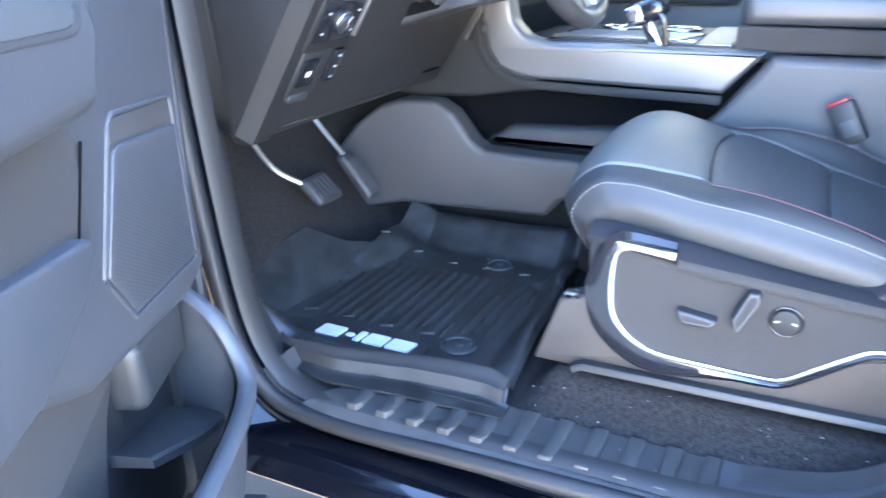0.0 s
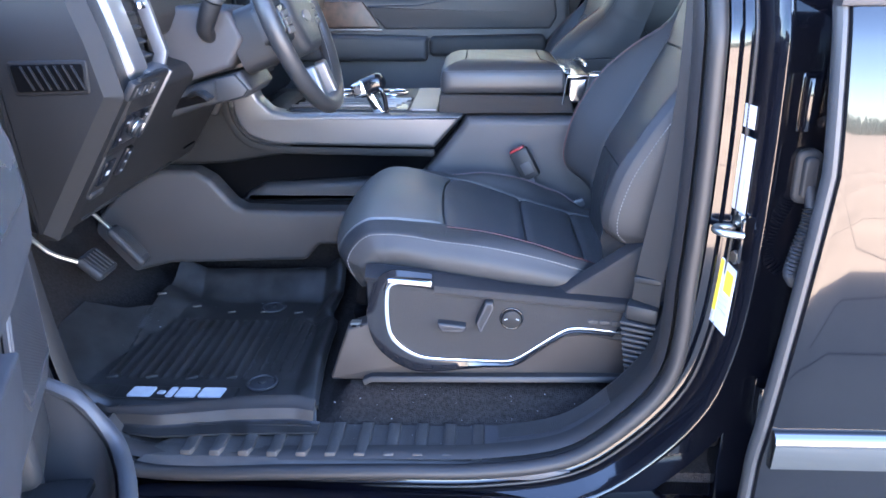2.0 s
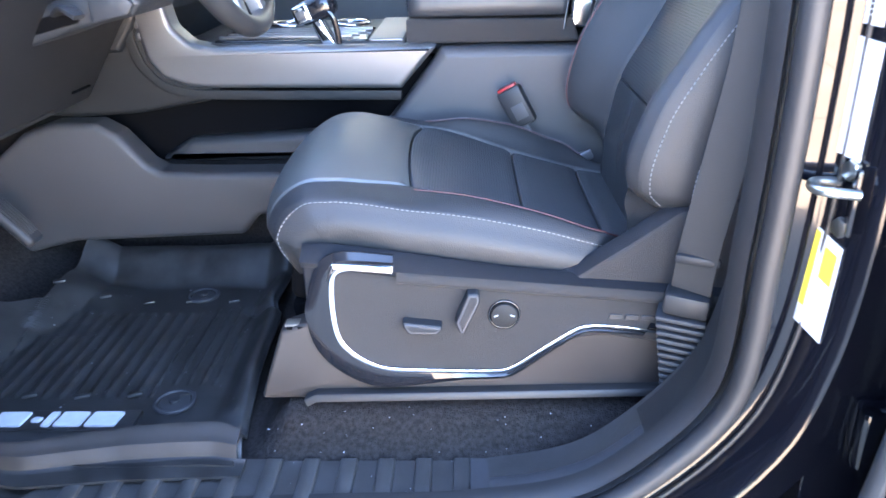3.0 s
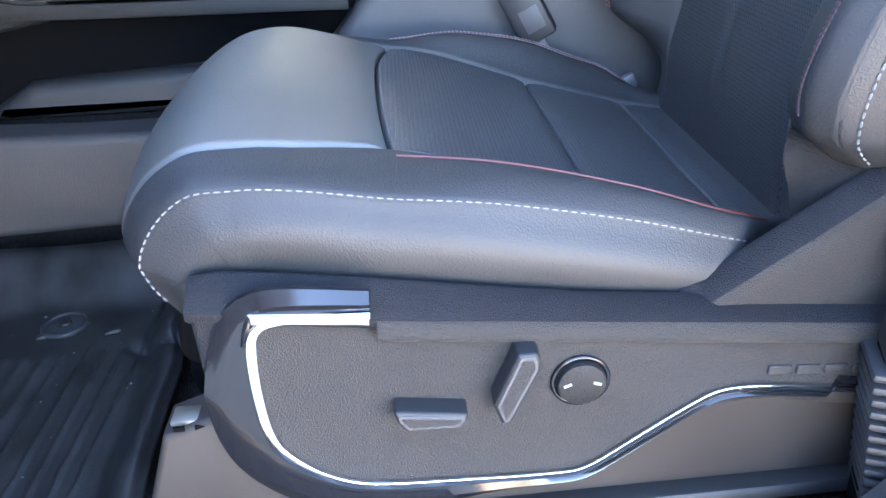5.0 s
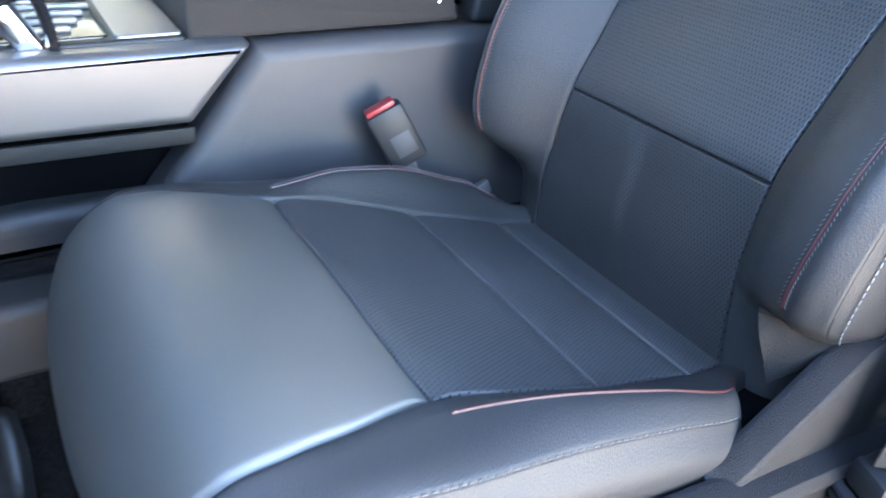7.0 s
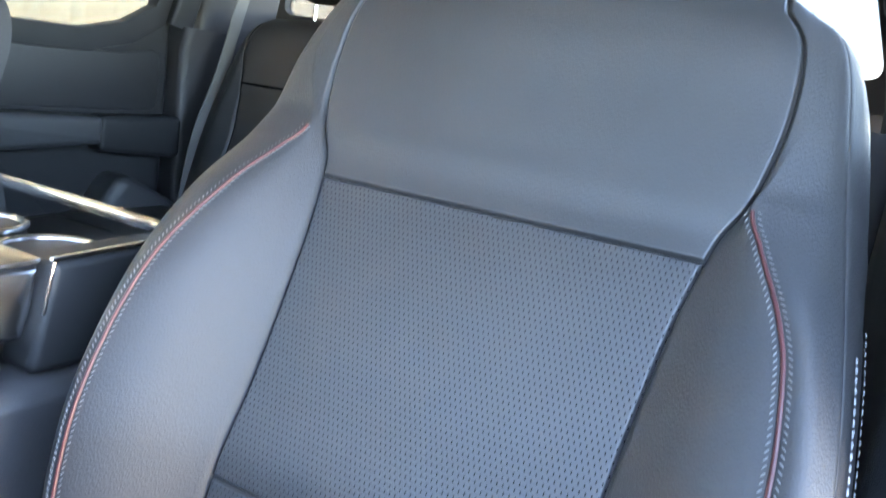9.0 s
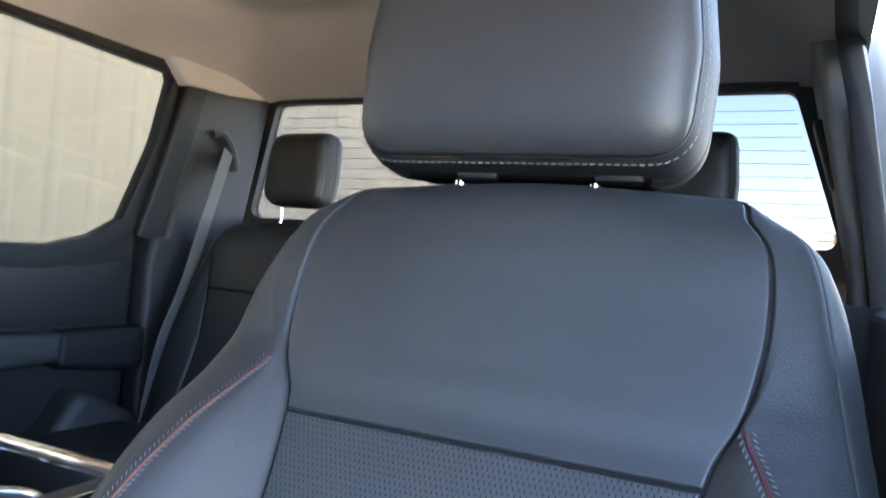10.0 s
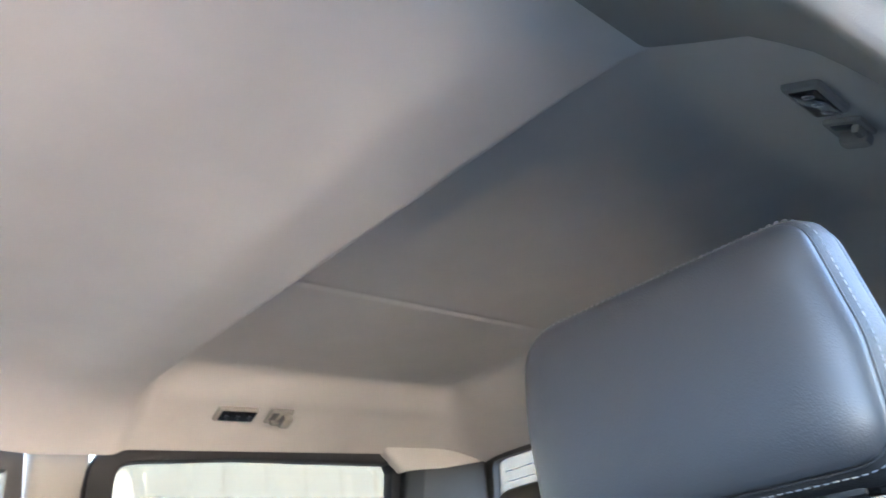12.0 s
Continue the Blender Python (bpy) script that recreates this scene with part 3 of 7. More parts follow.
def sticker(name, quad, label, bars):
    """A label on the pillar: corners top near, top far, bottom far, bottom near."""
    q = [Vector(p) for p in quad]
    nrm = (q[1] - q[0]).cross(q[3] - q[0]).normalized()
    if nrm.x > 0:
        nrm = -nrm
    s = thing(name, tuple(q[3]), label, "label", "pillar labels")

    def patch(u0, v0, u1, v1, lift, m, nm):
        pt = lambda u, v: q[0] * (1 - u) * (1 - v) + q[1] * u * (1 - v) + q[2] * u * v + q[3] * (1 - u) * v + nrm * lift
        a = [pt(u0, v0), pt(u1, v0), pt(u1, v1), pt(u0, v1)]
        b = [p - nrm * 0.0012 for p in a]
        part(nm, mesh_of(a + b, [[0, 1, 2, 3], [4, 5, 6, 7], [0, 1, 5, 4], [1, 2, 6, 5], [2, 3, 7, 6], [3, 0, 4, 7]]), m, s)

    patch(0, 0, 1, 1, 0.0022, PAPER, "sheet")
    for u0, v0, u1, v1, m in bars:
        patch(u0, v0, u1, v1, 0.0032, m, "bar")


def jamb_pt(share, z):
    """A place on the pillar's slanted face, from its inner (0) to its outer (1) edge."""
    x = float(np.interp(z, [0.86, 0.96, 1.131, 1.297], [0.535, 0.545, 0.549, 0.546]))
    return (x + 0.026 + 0.016 * share, 0.002 - 0.032 * share, z)


sticker("paint_label", [jamb_pt(-0.22, 1.222), jamb_pt(0.38, 1.220), jamb_pt(0.36, 1.187), jamb_pt(-0.22, 1.189)], "small white printed label on the black pillar", [(0.1, 0.15 * k + 0.12, 0.85, 0.15 * k + 0.15, INK) for k in range(5)])
sticker("certification_label", [jamb_pt(-0.25, 1.177), jamb_pt(0.50, 1.173), jamb_pt(0.50, 1.060), jamb_pt(-0.25, 1.065)], "tall white printed label on the black pillar", [(0.1 + 0.13 * k, 0.06, 0.12 + 0.13 * k, 0.55 + 0.35 * (k % 2), INK) for k in range(6)])
sticker("tyre_label", [jamb_pt(-0.35, 0.984), jamb_pt(0.60, 0.970), jamb_pt(0.74, 0.863), jamb_pt(-0.30, 0.876)], "white and yellow tyre placard on the black pillar", [(0.03, 0.02, 0.22, 0.80, YELLOW), (0.45, 0.1, 0.9, 0.42, YELLOW), (0.3, 0.5, 0.9, 0.53, INK), (0.3, 0.6, 0.8, 0.63, INK), (0.3, 0.7, 0.9, 0.73, INK), (0.03, 0.84, 0.2, 0.95, INK)])


# the closed rear door outside
def rear_door():
    d = thing("door_2", (1.2, -0.11, 0.42), "closed glossy black rear truck door mirroring sky and ground", "car door", kind="structure")
    prof = [(0.43, -0.085), (0.50, -0.105), (0.62, -0.118), (0.80, -0.126), (1.0, -0.128), (1.15, -0.123), (1.26, -0.112), (1.34, -0.10), (1.362, -0.094)]
    pr = catmull([(z, y) for z, y in prof], 40)

    def front_edge(z):
        return float(np.interp(z, [0.43, 0.70, 0.75, 1.15, 1.36], [-0.042, -0.042, -0.036, 0.0, -0.010]))

    rows = []
    for x, dy in ((0.672, 0.05), (0.660, 0.046), (0.655, 0.030), (0.655, 0.010), (0.659, 0.002), (0.668, 0.0)) + tuple((x, 0.0) for x in np.linspace(0.70, 1.72, 16)):
        rows.append([(x + front_edge(z) * max(0.0, 1 - (x - 0.655) / 0.3), y + dy, z) for z, y in pr])
    a, b = len(rows), len(pr)
    part("skin", mesh_of([p for r in rows for p in r], [[i * b + j, (i + 1) * b + j, (i + 1) * b + j + 1, i * b + j + 1] for i in range(a - 1) for j in range(b - 1)]), PAINT, d)
    part("inner_skin", box((1.2, -0.03, 0.9), (1.04, 0.05, 0.94), 0.01), PAINT, d)
    # Rolled painted edge; the grey stands in for its reflection.
    part("hem_edge", sweep([(0.650 + front_edge(z), y + 0.016, z) for z, y in pr], circle(0.009, 10, 0.013), (1, 0, 0)), EDGE_REFLECTION, d, "painted door edge, its pale reflection put into the grey colour")
    part("moulding", sweep([(x, -0.128, 0.727) for x in np.linspace(0.625, 1.70, 12)], [(0.033, 0.000), (0.031, 0.006), (0.026, 0.0120), (0.018, 0.0145), (-0.021, 0.0105), (-0.028, 0.008), (-0.031, 0.000), (-0.031, -0.010), (0.033, -0.010)], (0, 0, 1)), MOULD, d, "chrome lower door moulding")
    part("belt_moulding", sweep([(x, -0.088, 1.378) for x in np.linspace(0.632, 1.70, 10)], rounded([(-0.018, -0.016), (0.022, -0.012), (0.022, 0.012), (-0.018, 0.012)], 0.004, 2), (0, 0, 1)), PILLAR_TRIM, d)
    w = [(0.66, 1.39), (1.70, 1.39), (1.66, 1.78), (0.80, 1.80), (0.64, 1.79)]
    f = lambda x, z, o: (x, -0.07 + o + 0.42 * (z - 1.39), z)
    vv = [f(x, z, 0) for x, z in w] + [f(x, z, 0.005) for x, z in w]
    gl = part("window_glass", mesh_of(vv, [[0, 1, 2, 3, 4], [5, 6, 7, 8, 9]]), GLASS_NEAR, d)
    gl.visible_shadow = False
    part("window_frame", sweep([f(x, z, -0.01) for x, z in ((0.640, 1.385), (0.632, 1.60), (0.622, 1.80))], rounded([(-0.03, -0.012), (0.03, -0.012), (0.03, 0.012), (-0.03, 0.012)], 0.005, 2), (1, 0, 0)), GLOSS_BLACK, d)


rear_door()

# upper part of the driver's side: pillar trim and roof rail inside
pl = thing("wall_left", (0.62, 0.16, 0.6), "dark pillar and side trim of the cab", "pillar trim", kind="structure")


def pillar(x0, x1, y_in, y_out, z0, z1, bend=0.33, start=1.32):
    zz = np.linspace(z0, z1, 14)
    sec = rounded([(x0, y_out), (x1, y_out), (x1, y_in), (x0, y_in)], 0.02, 3)
    n = len(sec)
    vv = []
    for z in zz:
        s = bend * max(0.0, z - start) * (1 if y_in > y_out else -1)
        vv += [(x, y + s, z) for x, y in sec]
    ff = [[i * n + j, (i + 1) * n + j, (i + 1) * n + (j + 1) % n, i * n + (j + 1) % n] for i in range(len(zz) - 1) for j in range(n)] + [list(range(n)), list(range((len(zz) - 1) * n, len(zz) * n))]
    return mesh_of(vv, ff)


part("pillar_lower", pillar(0.565, 0.70, 0.125, 0.06, 0.60, 1.32), DASH, pl)
# the upper trim leans in and flares into the headliner
vv, sec_n = [], 0
for z in np.linspace(1.31, 1.84, 22):
    y_in = float(np.interp(z, [1.31, 1.45, 1.606, 1.695, 1.745, 1.79, 1.84], [0.140, 0.190, 0.238, 0.274, 0.303, 0.340, 0.42]))
    grow = smoothstep(1.70, 1.84, z)
    sec = rounded([(0.528 - 0.06 * grow, 0.06 + 0.3 * max(0.0, z - 1.32)), (0.662 + 0.02 * grow, 0.06 + 0.3 * max(0.0, z - 1.32)), (0.662 + 0.02 * grow, y_in), (0.528 - 0.06 * grow, y_in)], 0.018, 4)
    sec_n = len(sec)
    vv += [(x, y, z) for x, y in sec]
ff = [[i * sec_n + j, (i + 1) * sec_n + j, (i + 1) * sec_n + (j + 1) % sec_n, i * sec_n + (j + 1) % sec_n] for i in range(21) for j in range(sec_n)]
part("pillar_upper", mesh_of(vv, ff + [list(range(sec_n)), list(range(21 * sec_n, 22 * sec_n))]), PILLAR_GREY, pl, "grey upper pillar trim")
part("pillar_slot", box((0.596, 0.2405, 1.618), (0.050, 0.010, 0.052), 0.004, (-22, 0, 0)), PLASTIC_DARK, pl)
part("rear_door_card", slab([(0.70, 0.60), (1.52, 0.60), (1.46, 1.36), (0.70, 1.36)], "xz", 0.185, 0.07, 0.02), PLASTIC, pl)
part("quarter_trim", pillar(1.46, 1.80, 0.235, 0.10, 0.60, 1.36), PILLAR_TRIM, pl)
part("quarter_trim_upper", pillar(1.49, 1.775, 0.212, 0.10, 1.34, 1.795, 0.22, 1.40), PILLAR_GREY, pl)
part("belt_slot", box((1.60, 0.262, 1.62), (0.06, 0.02, 0.13), 0.012, (-17, 0, 0)), PLASTIC_DARK, pl)
part("window_frame_rear", sweep([(1.475, 0.17, 1.36), (1.475, 0.19, 1.5), (1.46, 0.22, 1.68), (1.40, 0.245, 1.79), (1.2, 0.25, 1.80), (0.70, 0.25, 1.805)], rounded([(-0.018, -0.02), (0.018, -0.02), (0.018, 0.02), (-0.018, 0.02)], 0.006, 2), (0, 1, 0)), PLASTIC_DARK, pl)


# passenger side: doors with windows
def passenger_side():
    p = thing("wall_right", (0.6, 1.8, 0.6), "dark passenger-side pillars and door trim of the cab", "side wall", kind="structure")
    part("pillar_lower", pillar(0.60, 0.72, 1.82, 1.885, 0.60, 1.33), PLASTIC, p)
    part("pillar_upper", pillar(0.59, 0.70, 1.79, 1.87, 1.32, 1.83, 0.17), PILLAR_LIGHT, p)
    part("quarter_trim", pillar(1.43, 1.86, 1.715, 1.87, 0.60, 1.38), PILLAR_TRIM, p)
    # Same trim as the left quarter; its shade is put into the darker material.
    part("quarter_trim_upper", pillar(1.50, 1.775, 1.738, 1.87, 1.36, 1.80, 0.19, 1.4), PILLAR_TRIM, p)
    part("corner_flare", slab(rounded([(1.38, 1.835), (1.40, 1.800), (1.452, 1.757), (1.60, 1.764), (1.765, 1.781), (1.775, 1.835)], [0.01, 0.02, 0.006, 0.05, 0.004, 0.01], 4), "xz", 1.662, 1.715, 0.012, 4), HEADLINER, p, "pale headliner flare over the pillar trim")
    part("front_pillar", sweep([(-0.95, 1.74, 1.30), (-0.55, 1.70, 1.55), (-0.15, 1.64, 1.80)], rounded([(-0.05, -0.03), (0.05, -0.03), (0.05, 0.03), (-0.05, 0.03)], 0.015, 3), (0, 1, 0)), PILLAR_LIGHT, p)
    part("front_pillar_left", sweep([(-0.95, 0.20, 1.30), (-0.55, 0.24, 1.55), (-0.15, 0.30, 1.80)], rounded([(-0.05, -0.03), (0.05, -0.03), (0.05, 0.03), (-0.05, 0.03)], 0.015, 3), (0, 1, 0)), PILLAR_LIGHT, p)
    # front door card
    card = [(-0.75, 0.62), (0.52, 0.62), (0.53, 1.0), (0.50, 1.36), (0.30, 1.372), (0.16, 1.362), (0.06, 1.325), (-0.04, 1.300), (-0.40, 1.300), (-0.75, 1.33)]
    part("front_door_card", slab(rounded(card, 0.03), "xz", 1.745, 1.83, 0.02), PLASTIC_DOOR, p)
    # Grey plastic, paler than its leather, puts the open door's light into colour.
    part("front_door_upper_pad", slab(rounded([(-0.155, 1.192), (0.44, 1.192), (0.465, 1.235), (0.450, 1.335), (0.19, 1.338), (0.075, 1.298), (-0.03, 1.277), (-0.222, 1.274)], [0.004, 0.02, 0.03, 0.02, 0.05, 0.05, 0.05, 0.004], 4), "xz", 1.735, 1.76, 0.008), PLASTIC_GREY, p)
    part("wood_inlay", slab(rounded([(-0.45, 1.198), (-0.17, 1.198), (-0.235, 1.29), (-0.45, 1.29)], 0.006), "xz", 1.733, 1.76, 0.004), WOOD, p, "dark open-grain wood inlay")
    part("inlay_strip", slab(rounded([(-0.45, 1.186), (-0.165, 1.186), (-0.165, 1.196), (-0.45, 1.196)], 0.003), "xz", 1.731, 1.76, 0.003), SATIN, p)
    part("armrest", slab(rounded([(-0.50, 1.085), (0.0, 1.085), (0.004, 1.168), (-0.50, 1.182)], 0.012), "xz", 1.68, 1.76, 0.016), PLASTIC_GREY, p)
    part("armrest_rear", slab(rounded([(0.008, 1.10), (0.40, 1.10), (0.43, 1.13), (0.42, 1.175), (0.008, 1.168)], 0.02), "xz", 1.69, 1.76, 0.016), LEATHER, p)
    # Paler plastic again: the light on the pocket is put into its colour.
    part("door_pocket", slab(rounded([(-0.60, 0.66), (0.42, 0.66), (0.42, 0.90), (0.2, 0.98), (-0.60, 0.98)], 0.05), "xz", 1.67, 1.76, 0.03), PLASTIC_GREY, p)
    # rear door card
    card = [(0.74, 0.62), (1.41, 0.62), (1.425, 1.0), (1.43, 1.395), (1.395, 1.402), (1.335, 1.370), (1.27, 1.344), (1.19, 1.328), (1.05, 1.325), (0.74, 1.335)]
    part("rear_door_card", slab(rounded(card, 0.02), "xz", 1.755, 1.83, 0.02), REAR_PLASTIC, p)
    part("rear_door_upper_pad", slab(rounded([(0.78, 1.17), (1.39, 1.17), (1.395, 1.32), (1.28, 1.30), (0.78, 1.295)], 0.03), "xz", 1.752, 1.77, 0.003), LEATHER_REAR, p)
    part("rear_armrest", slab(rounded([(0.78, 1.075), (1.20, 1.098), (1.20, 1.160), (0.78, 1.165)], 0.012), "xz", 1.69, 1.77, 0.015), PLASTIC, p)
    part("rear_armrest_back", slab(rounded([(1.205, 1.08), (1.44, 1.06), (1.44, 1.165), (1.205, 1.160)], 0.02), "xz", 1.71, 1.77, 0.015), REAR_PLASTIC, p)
    part("rear_pocket", slab(rounded([(0.80, 0.66), (1.43, 0.66), (1.43, 0.95), (1.25, 1.04), (1.18, 0.94), (0.80, 0.92)], 0.05), "xz", 1.68, 1.77, 0.03), PLASTIC, p)
    # window frames, leaning with the side
    fy = lambda z: 1.765 - 0.13 * max(0, z - 1.35)
    rs = rounded([(-0.018, -0.026), (0.018, -0.026), (0.018, 0.026), (-0.018, 0.026)], 0.006, 2)
    part("rear_window_frame", sweep([(x, fy(z), z) for x, z in [(0.708, 1.50)] + rounded([(0.708, 1.328), (1.05, 1.318), (1.19, 1.320), (1.30, 1.348), (1.385, 1.400), (1.445, 1.60), (1.462, 1.765), (1.44, 1.805), (1.0, 1.815), (0.712, 1.808)], [0.03, 0.02, 0.02, 0.02, 0.02, 0.02, 0.03, 0.03, 0.02, 0.075], 4) + [(0.708, 1.50)]], rs, (0, 1, 0)), REAR_PLASTIC, p)
    part("rear_window_post", sweep([(1.43, fy(1.38) + 0.005, 1.38), (1.478, fy(1.6), 1.62), (1.505, fy(1.78), 1.80)], rounded([(-0.045, -0.034), (0.045, -0.034), (0.045, 0.034), (-0.045, 0.034)], 0.01, 3), (0, 1, 0)), REAR_PLASTIC, p)
    part("front_window_frame", sweep([(x, fy(z), z) for x, z in ((0.555, 1.34), (0.565, 1.55), (0.56, 1.79), (0.1, 1.82), (-0.12, 1.80), (-0.5, 1.58), (-0.80, 1.36))], rs, (0, 1, 0)), PLASTIC, p)
    g = [(0.72, 1.30), (1.42, 1.30), (1.47, 1.81), (0.72, 1.82)]
    vv = [(x, fy(z) + 0.02 + o, z) for o in (0, 0.004) for x, z in g]
    gl = part("rear_pane", mesh_of(vv, [[0, 1, 2, 3], [4, 5, 6, 7]]), GLASS_PRIVACY, p)
    gl.visible_shadow = False
    g = [(-0.82, 1.30), (0.56, 1.30), (0.57, 1.81), (-0.10, 1.82)]
    vv = [(x, fy(z) + 0.02 + o, z) for o in (0, 0.004) for x, z in g]
    part("front_pane", mesh_of(vv, [[0, 1, 2, 3], [4, 5, 6, 7]]), GLASS_FRONT, p)
    for nm, x0, x1 in (("outer_skin_front", -0.80, 0.66), ("outer_skin_rear", 0.69, 1.72)):
        part(nm, box(((x0 + x1) / 2, 1.93, 0.87), (x1 - x0, 0.16, 0.86), 0.03), PAINT, p)


passenger_side()

# rear wall with its window
rw = thing("wall_rear", (1.82, MID, 0.6), "rear cab wall with a heated window", "rear wall", kind="structure")
part("lower_trim", box((1.845, MID, 1.03), (0.05, 1.62, 0.86), 0.01), PILLAR_TRIM, rw)
RWIN = rounded([(0.224, 1.462), (1.740, 1.462), (1.640, 1.778), (0.328, 1.778)], 0.03, 5)


def rear_x(z):
    return 1.80 - 0.12 * (z - 1.462)


outer = rounded([(0.12, 1.40), (1.85, 1.40), (1.74, 1.87), (0.22, 1.87)], 0.01, 5)
nn = len(RWIN)
vv = [(rear_x(z) + d, y, z) for d in (0.0, 0.03) for o in (RWIN, outer) for y, z in o]
ff = []
for i in range(nn):
    j = (i + 1) % nn
    ff += [[i, j, nn + j, nn + i], [2 * nn + i, 2 * nn + j, 3 * nn + j, 3 * nn + i], [i, j, 2 * nn + j, 2 * nn + i], [nn + i, nn + j, 3 * nn + j, 3 * nn + i]]
part("window_surround", mesh_of(vv, ff), PLASTIC_DARK, rw)
vv = [(rear_x(z) + d, y, z) for d in (0.020, 0.024) for y, z in inset(RWIN, -0.008)]
gl = part("rear_pane", mesh_of(vv, [list(range(nn)), list(range(nn, 2 * nn))]), GLASS_REAR, rw)
gl.visible_shadow = False
for k in range(10):
    z = 1.50 + k * 0.027
    e = 0.105 * (z - 1.462) / 0.316
    part("heater_wire", box((rear_x(z) + 0.017, MID, z), (0.0008, 1.48 - 2 * e, 0.0012), 0), INK, rw)
part("window_latch", box((rear_x(1.79) - 0.008, 0.42, 1.795), (0.02, 0.20, 0.018), 0.005), PLASTIC_DARK, rw)


# ceiling: a recessed panel over the rear row, rolled edges to the sides
def ceiling_z(x, y):
    a = abs(y - MID)
    rec = smoothstep(0.702, 0.738, x) * (1 - smoothstep(0.49, 0.585, a)) * (1 - smoothstep(1.46, 1.56, x))
    edge = smoothstep(0.45, 0.65, a)
    beam = smoothstep(0.475, 0.60, x) * (1 - smoothstep(0.700, 0.735, x - 0.02 * edge)) * (1 - 0.6 * edge)
    z = 1.894 + 0.024 * rec - 0.026 * beam
    side, back = 1.4 * max(0.0, a - 0.45) ** 2, 0.108 * smoothstep(1.44, 1.80, x)
    z -= (side**4 + back**4) ** 0.25
    z -= 0.10 * smoothstep(0.15, -0.35, x) if x < 0.15 else 0
    z += 0.003 * math.exp(-((y - 1.100) / 0.008) ** 2) * rec * (1 - smoothstep(1.3, 1.42, x))
    return z


xs = np.r_[np.linspace(-0.25, 0.5, 12), np.linspace(0.52, 0.80, 40), np.linspace(0.83, 1.42, 16), np.linspace(1.44, 1.82, 30)]
ys = np.r_[np.linspace(MID - 0.76, MID - 0.40, 40), np.linspace(MID - 0.37, MID + 0.09, 14), np.linspace(MID + 0.10, MID + 0.17, 22), np.linspace(MID + 0.19, MID + 0.37, 6), np.linspace(MID + 0.40, MID + 0.705, 36)]
solid("ceiling", surface(lambda x, y: (x, y, ceiling_z(x, y)), xs, ys, (0, 0, 0.05)), HEADLINER, "light grey woven headliner with a recessed panel", "headliner")
solid("roof", box((0.78, MID, 1.985), (2.2, 1.50, 0.03), 0.012), PAINT, "black painted cab roof", "roof")
fw = thing("windshield", (-0.6, MID, 1.3), "laminated windshield in front of the dashboard", "windshield", kind="structure")
vv = [(-0.98, 0.16, 1.28), (-0.98, 1.79, 1.28), (-0.25, 1.66, 1.80), (-0.25, 0.29, 1.80)]
gl = part("pane", mesh_of(vv + [(x + 0.004, y, z + 0.004) for x, y, z in vv], [[0, 1, 2, 3], [4, 5, 6, 7]]), GLASS_WIND, fw)
solid("firewall", box((-1.08, MID, 0.92), (0.06, 1.75, 0.78), 0.01), PLASTIC_DARK, "dark firewall behind the dashboard", "firewall")
# Out-of-view panel, added to close the front and bounce light.
hood = thing("hood", (-1.7, MID, 0.9), "unseen black painted hood panel, added to close the front and bounce light", "hood")
part("panel", surface(lambda x, y: (x, y, 1.25 - 0.06 * ((x + 1.0) / 1.0) ** 2 - 0.08 * ((y - MID) / 0.9) ** 2), np.linspace(-2.2, -1.02, 10), np.linspace(0.1, 1.85, 10), (0, 0, -0.04)), PAINT, hood)


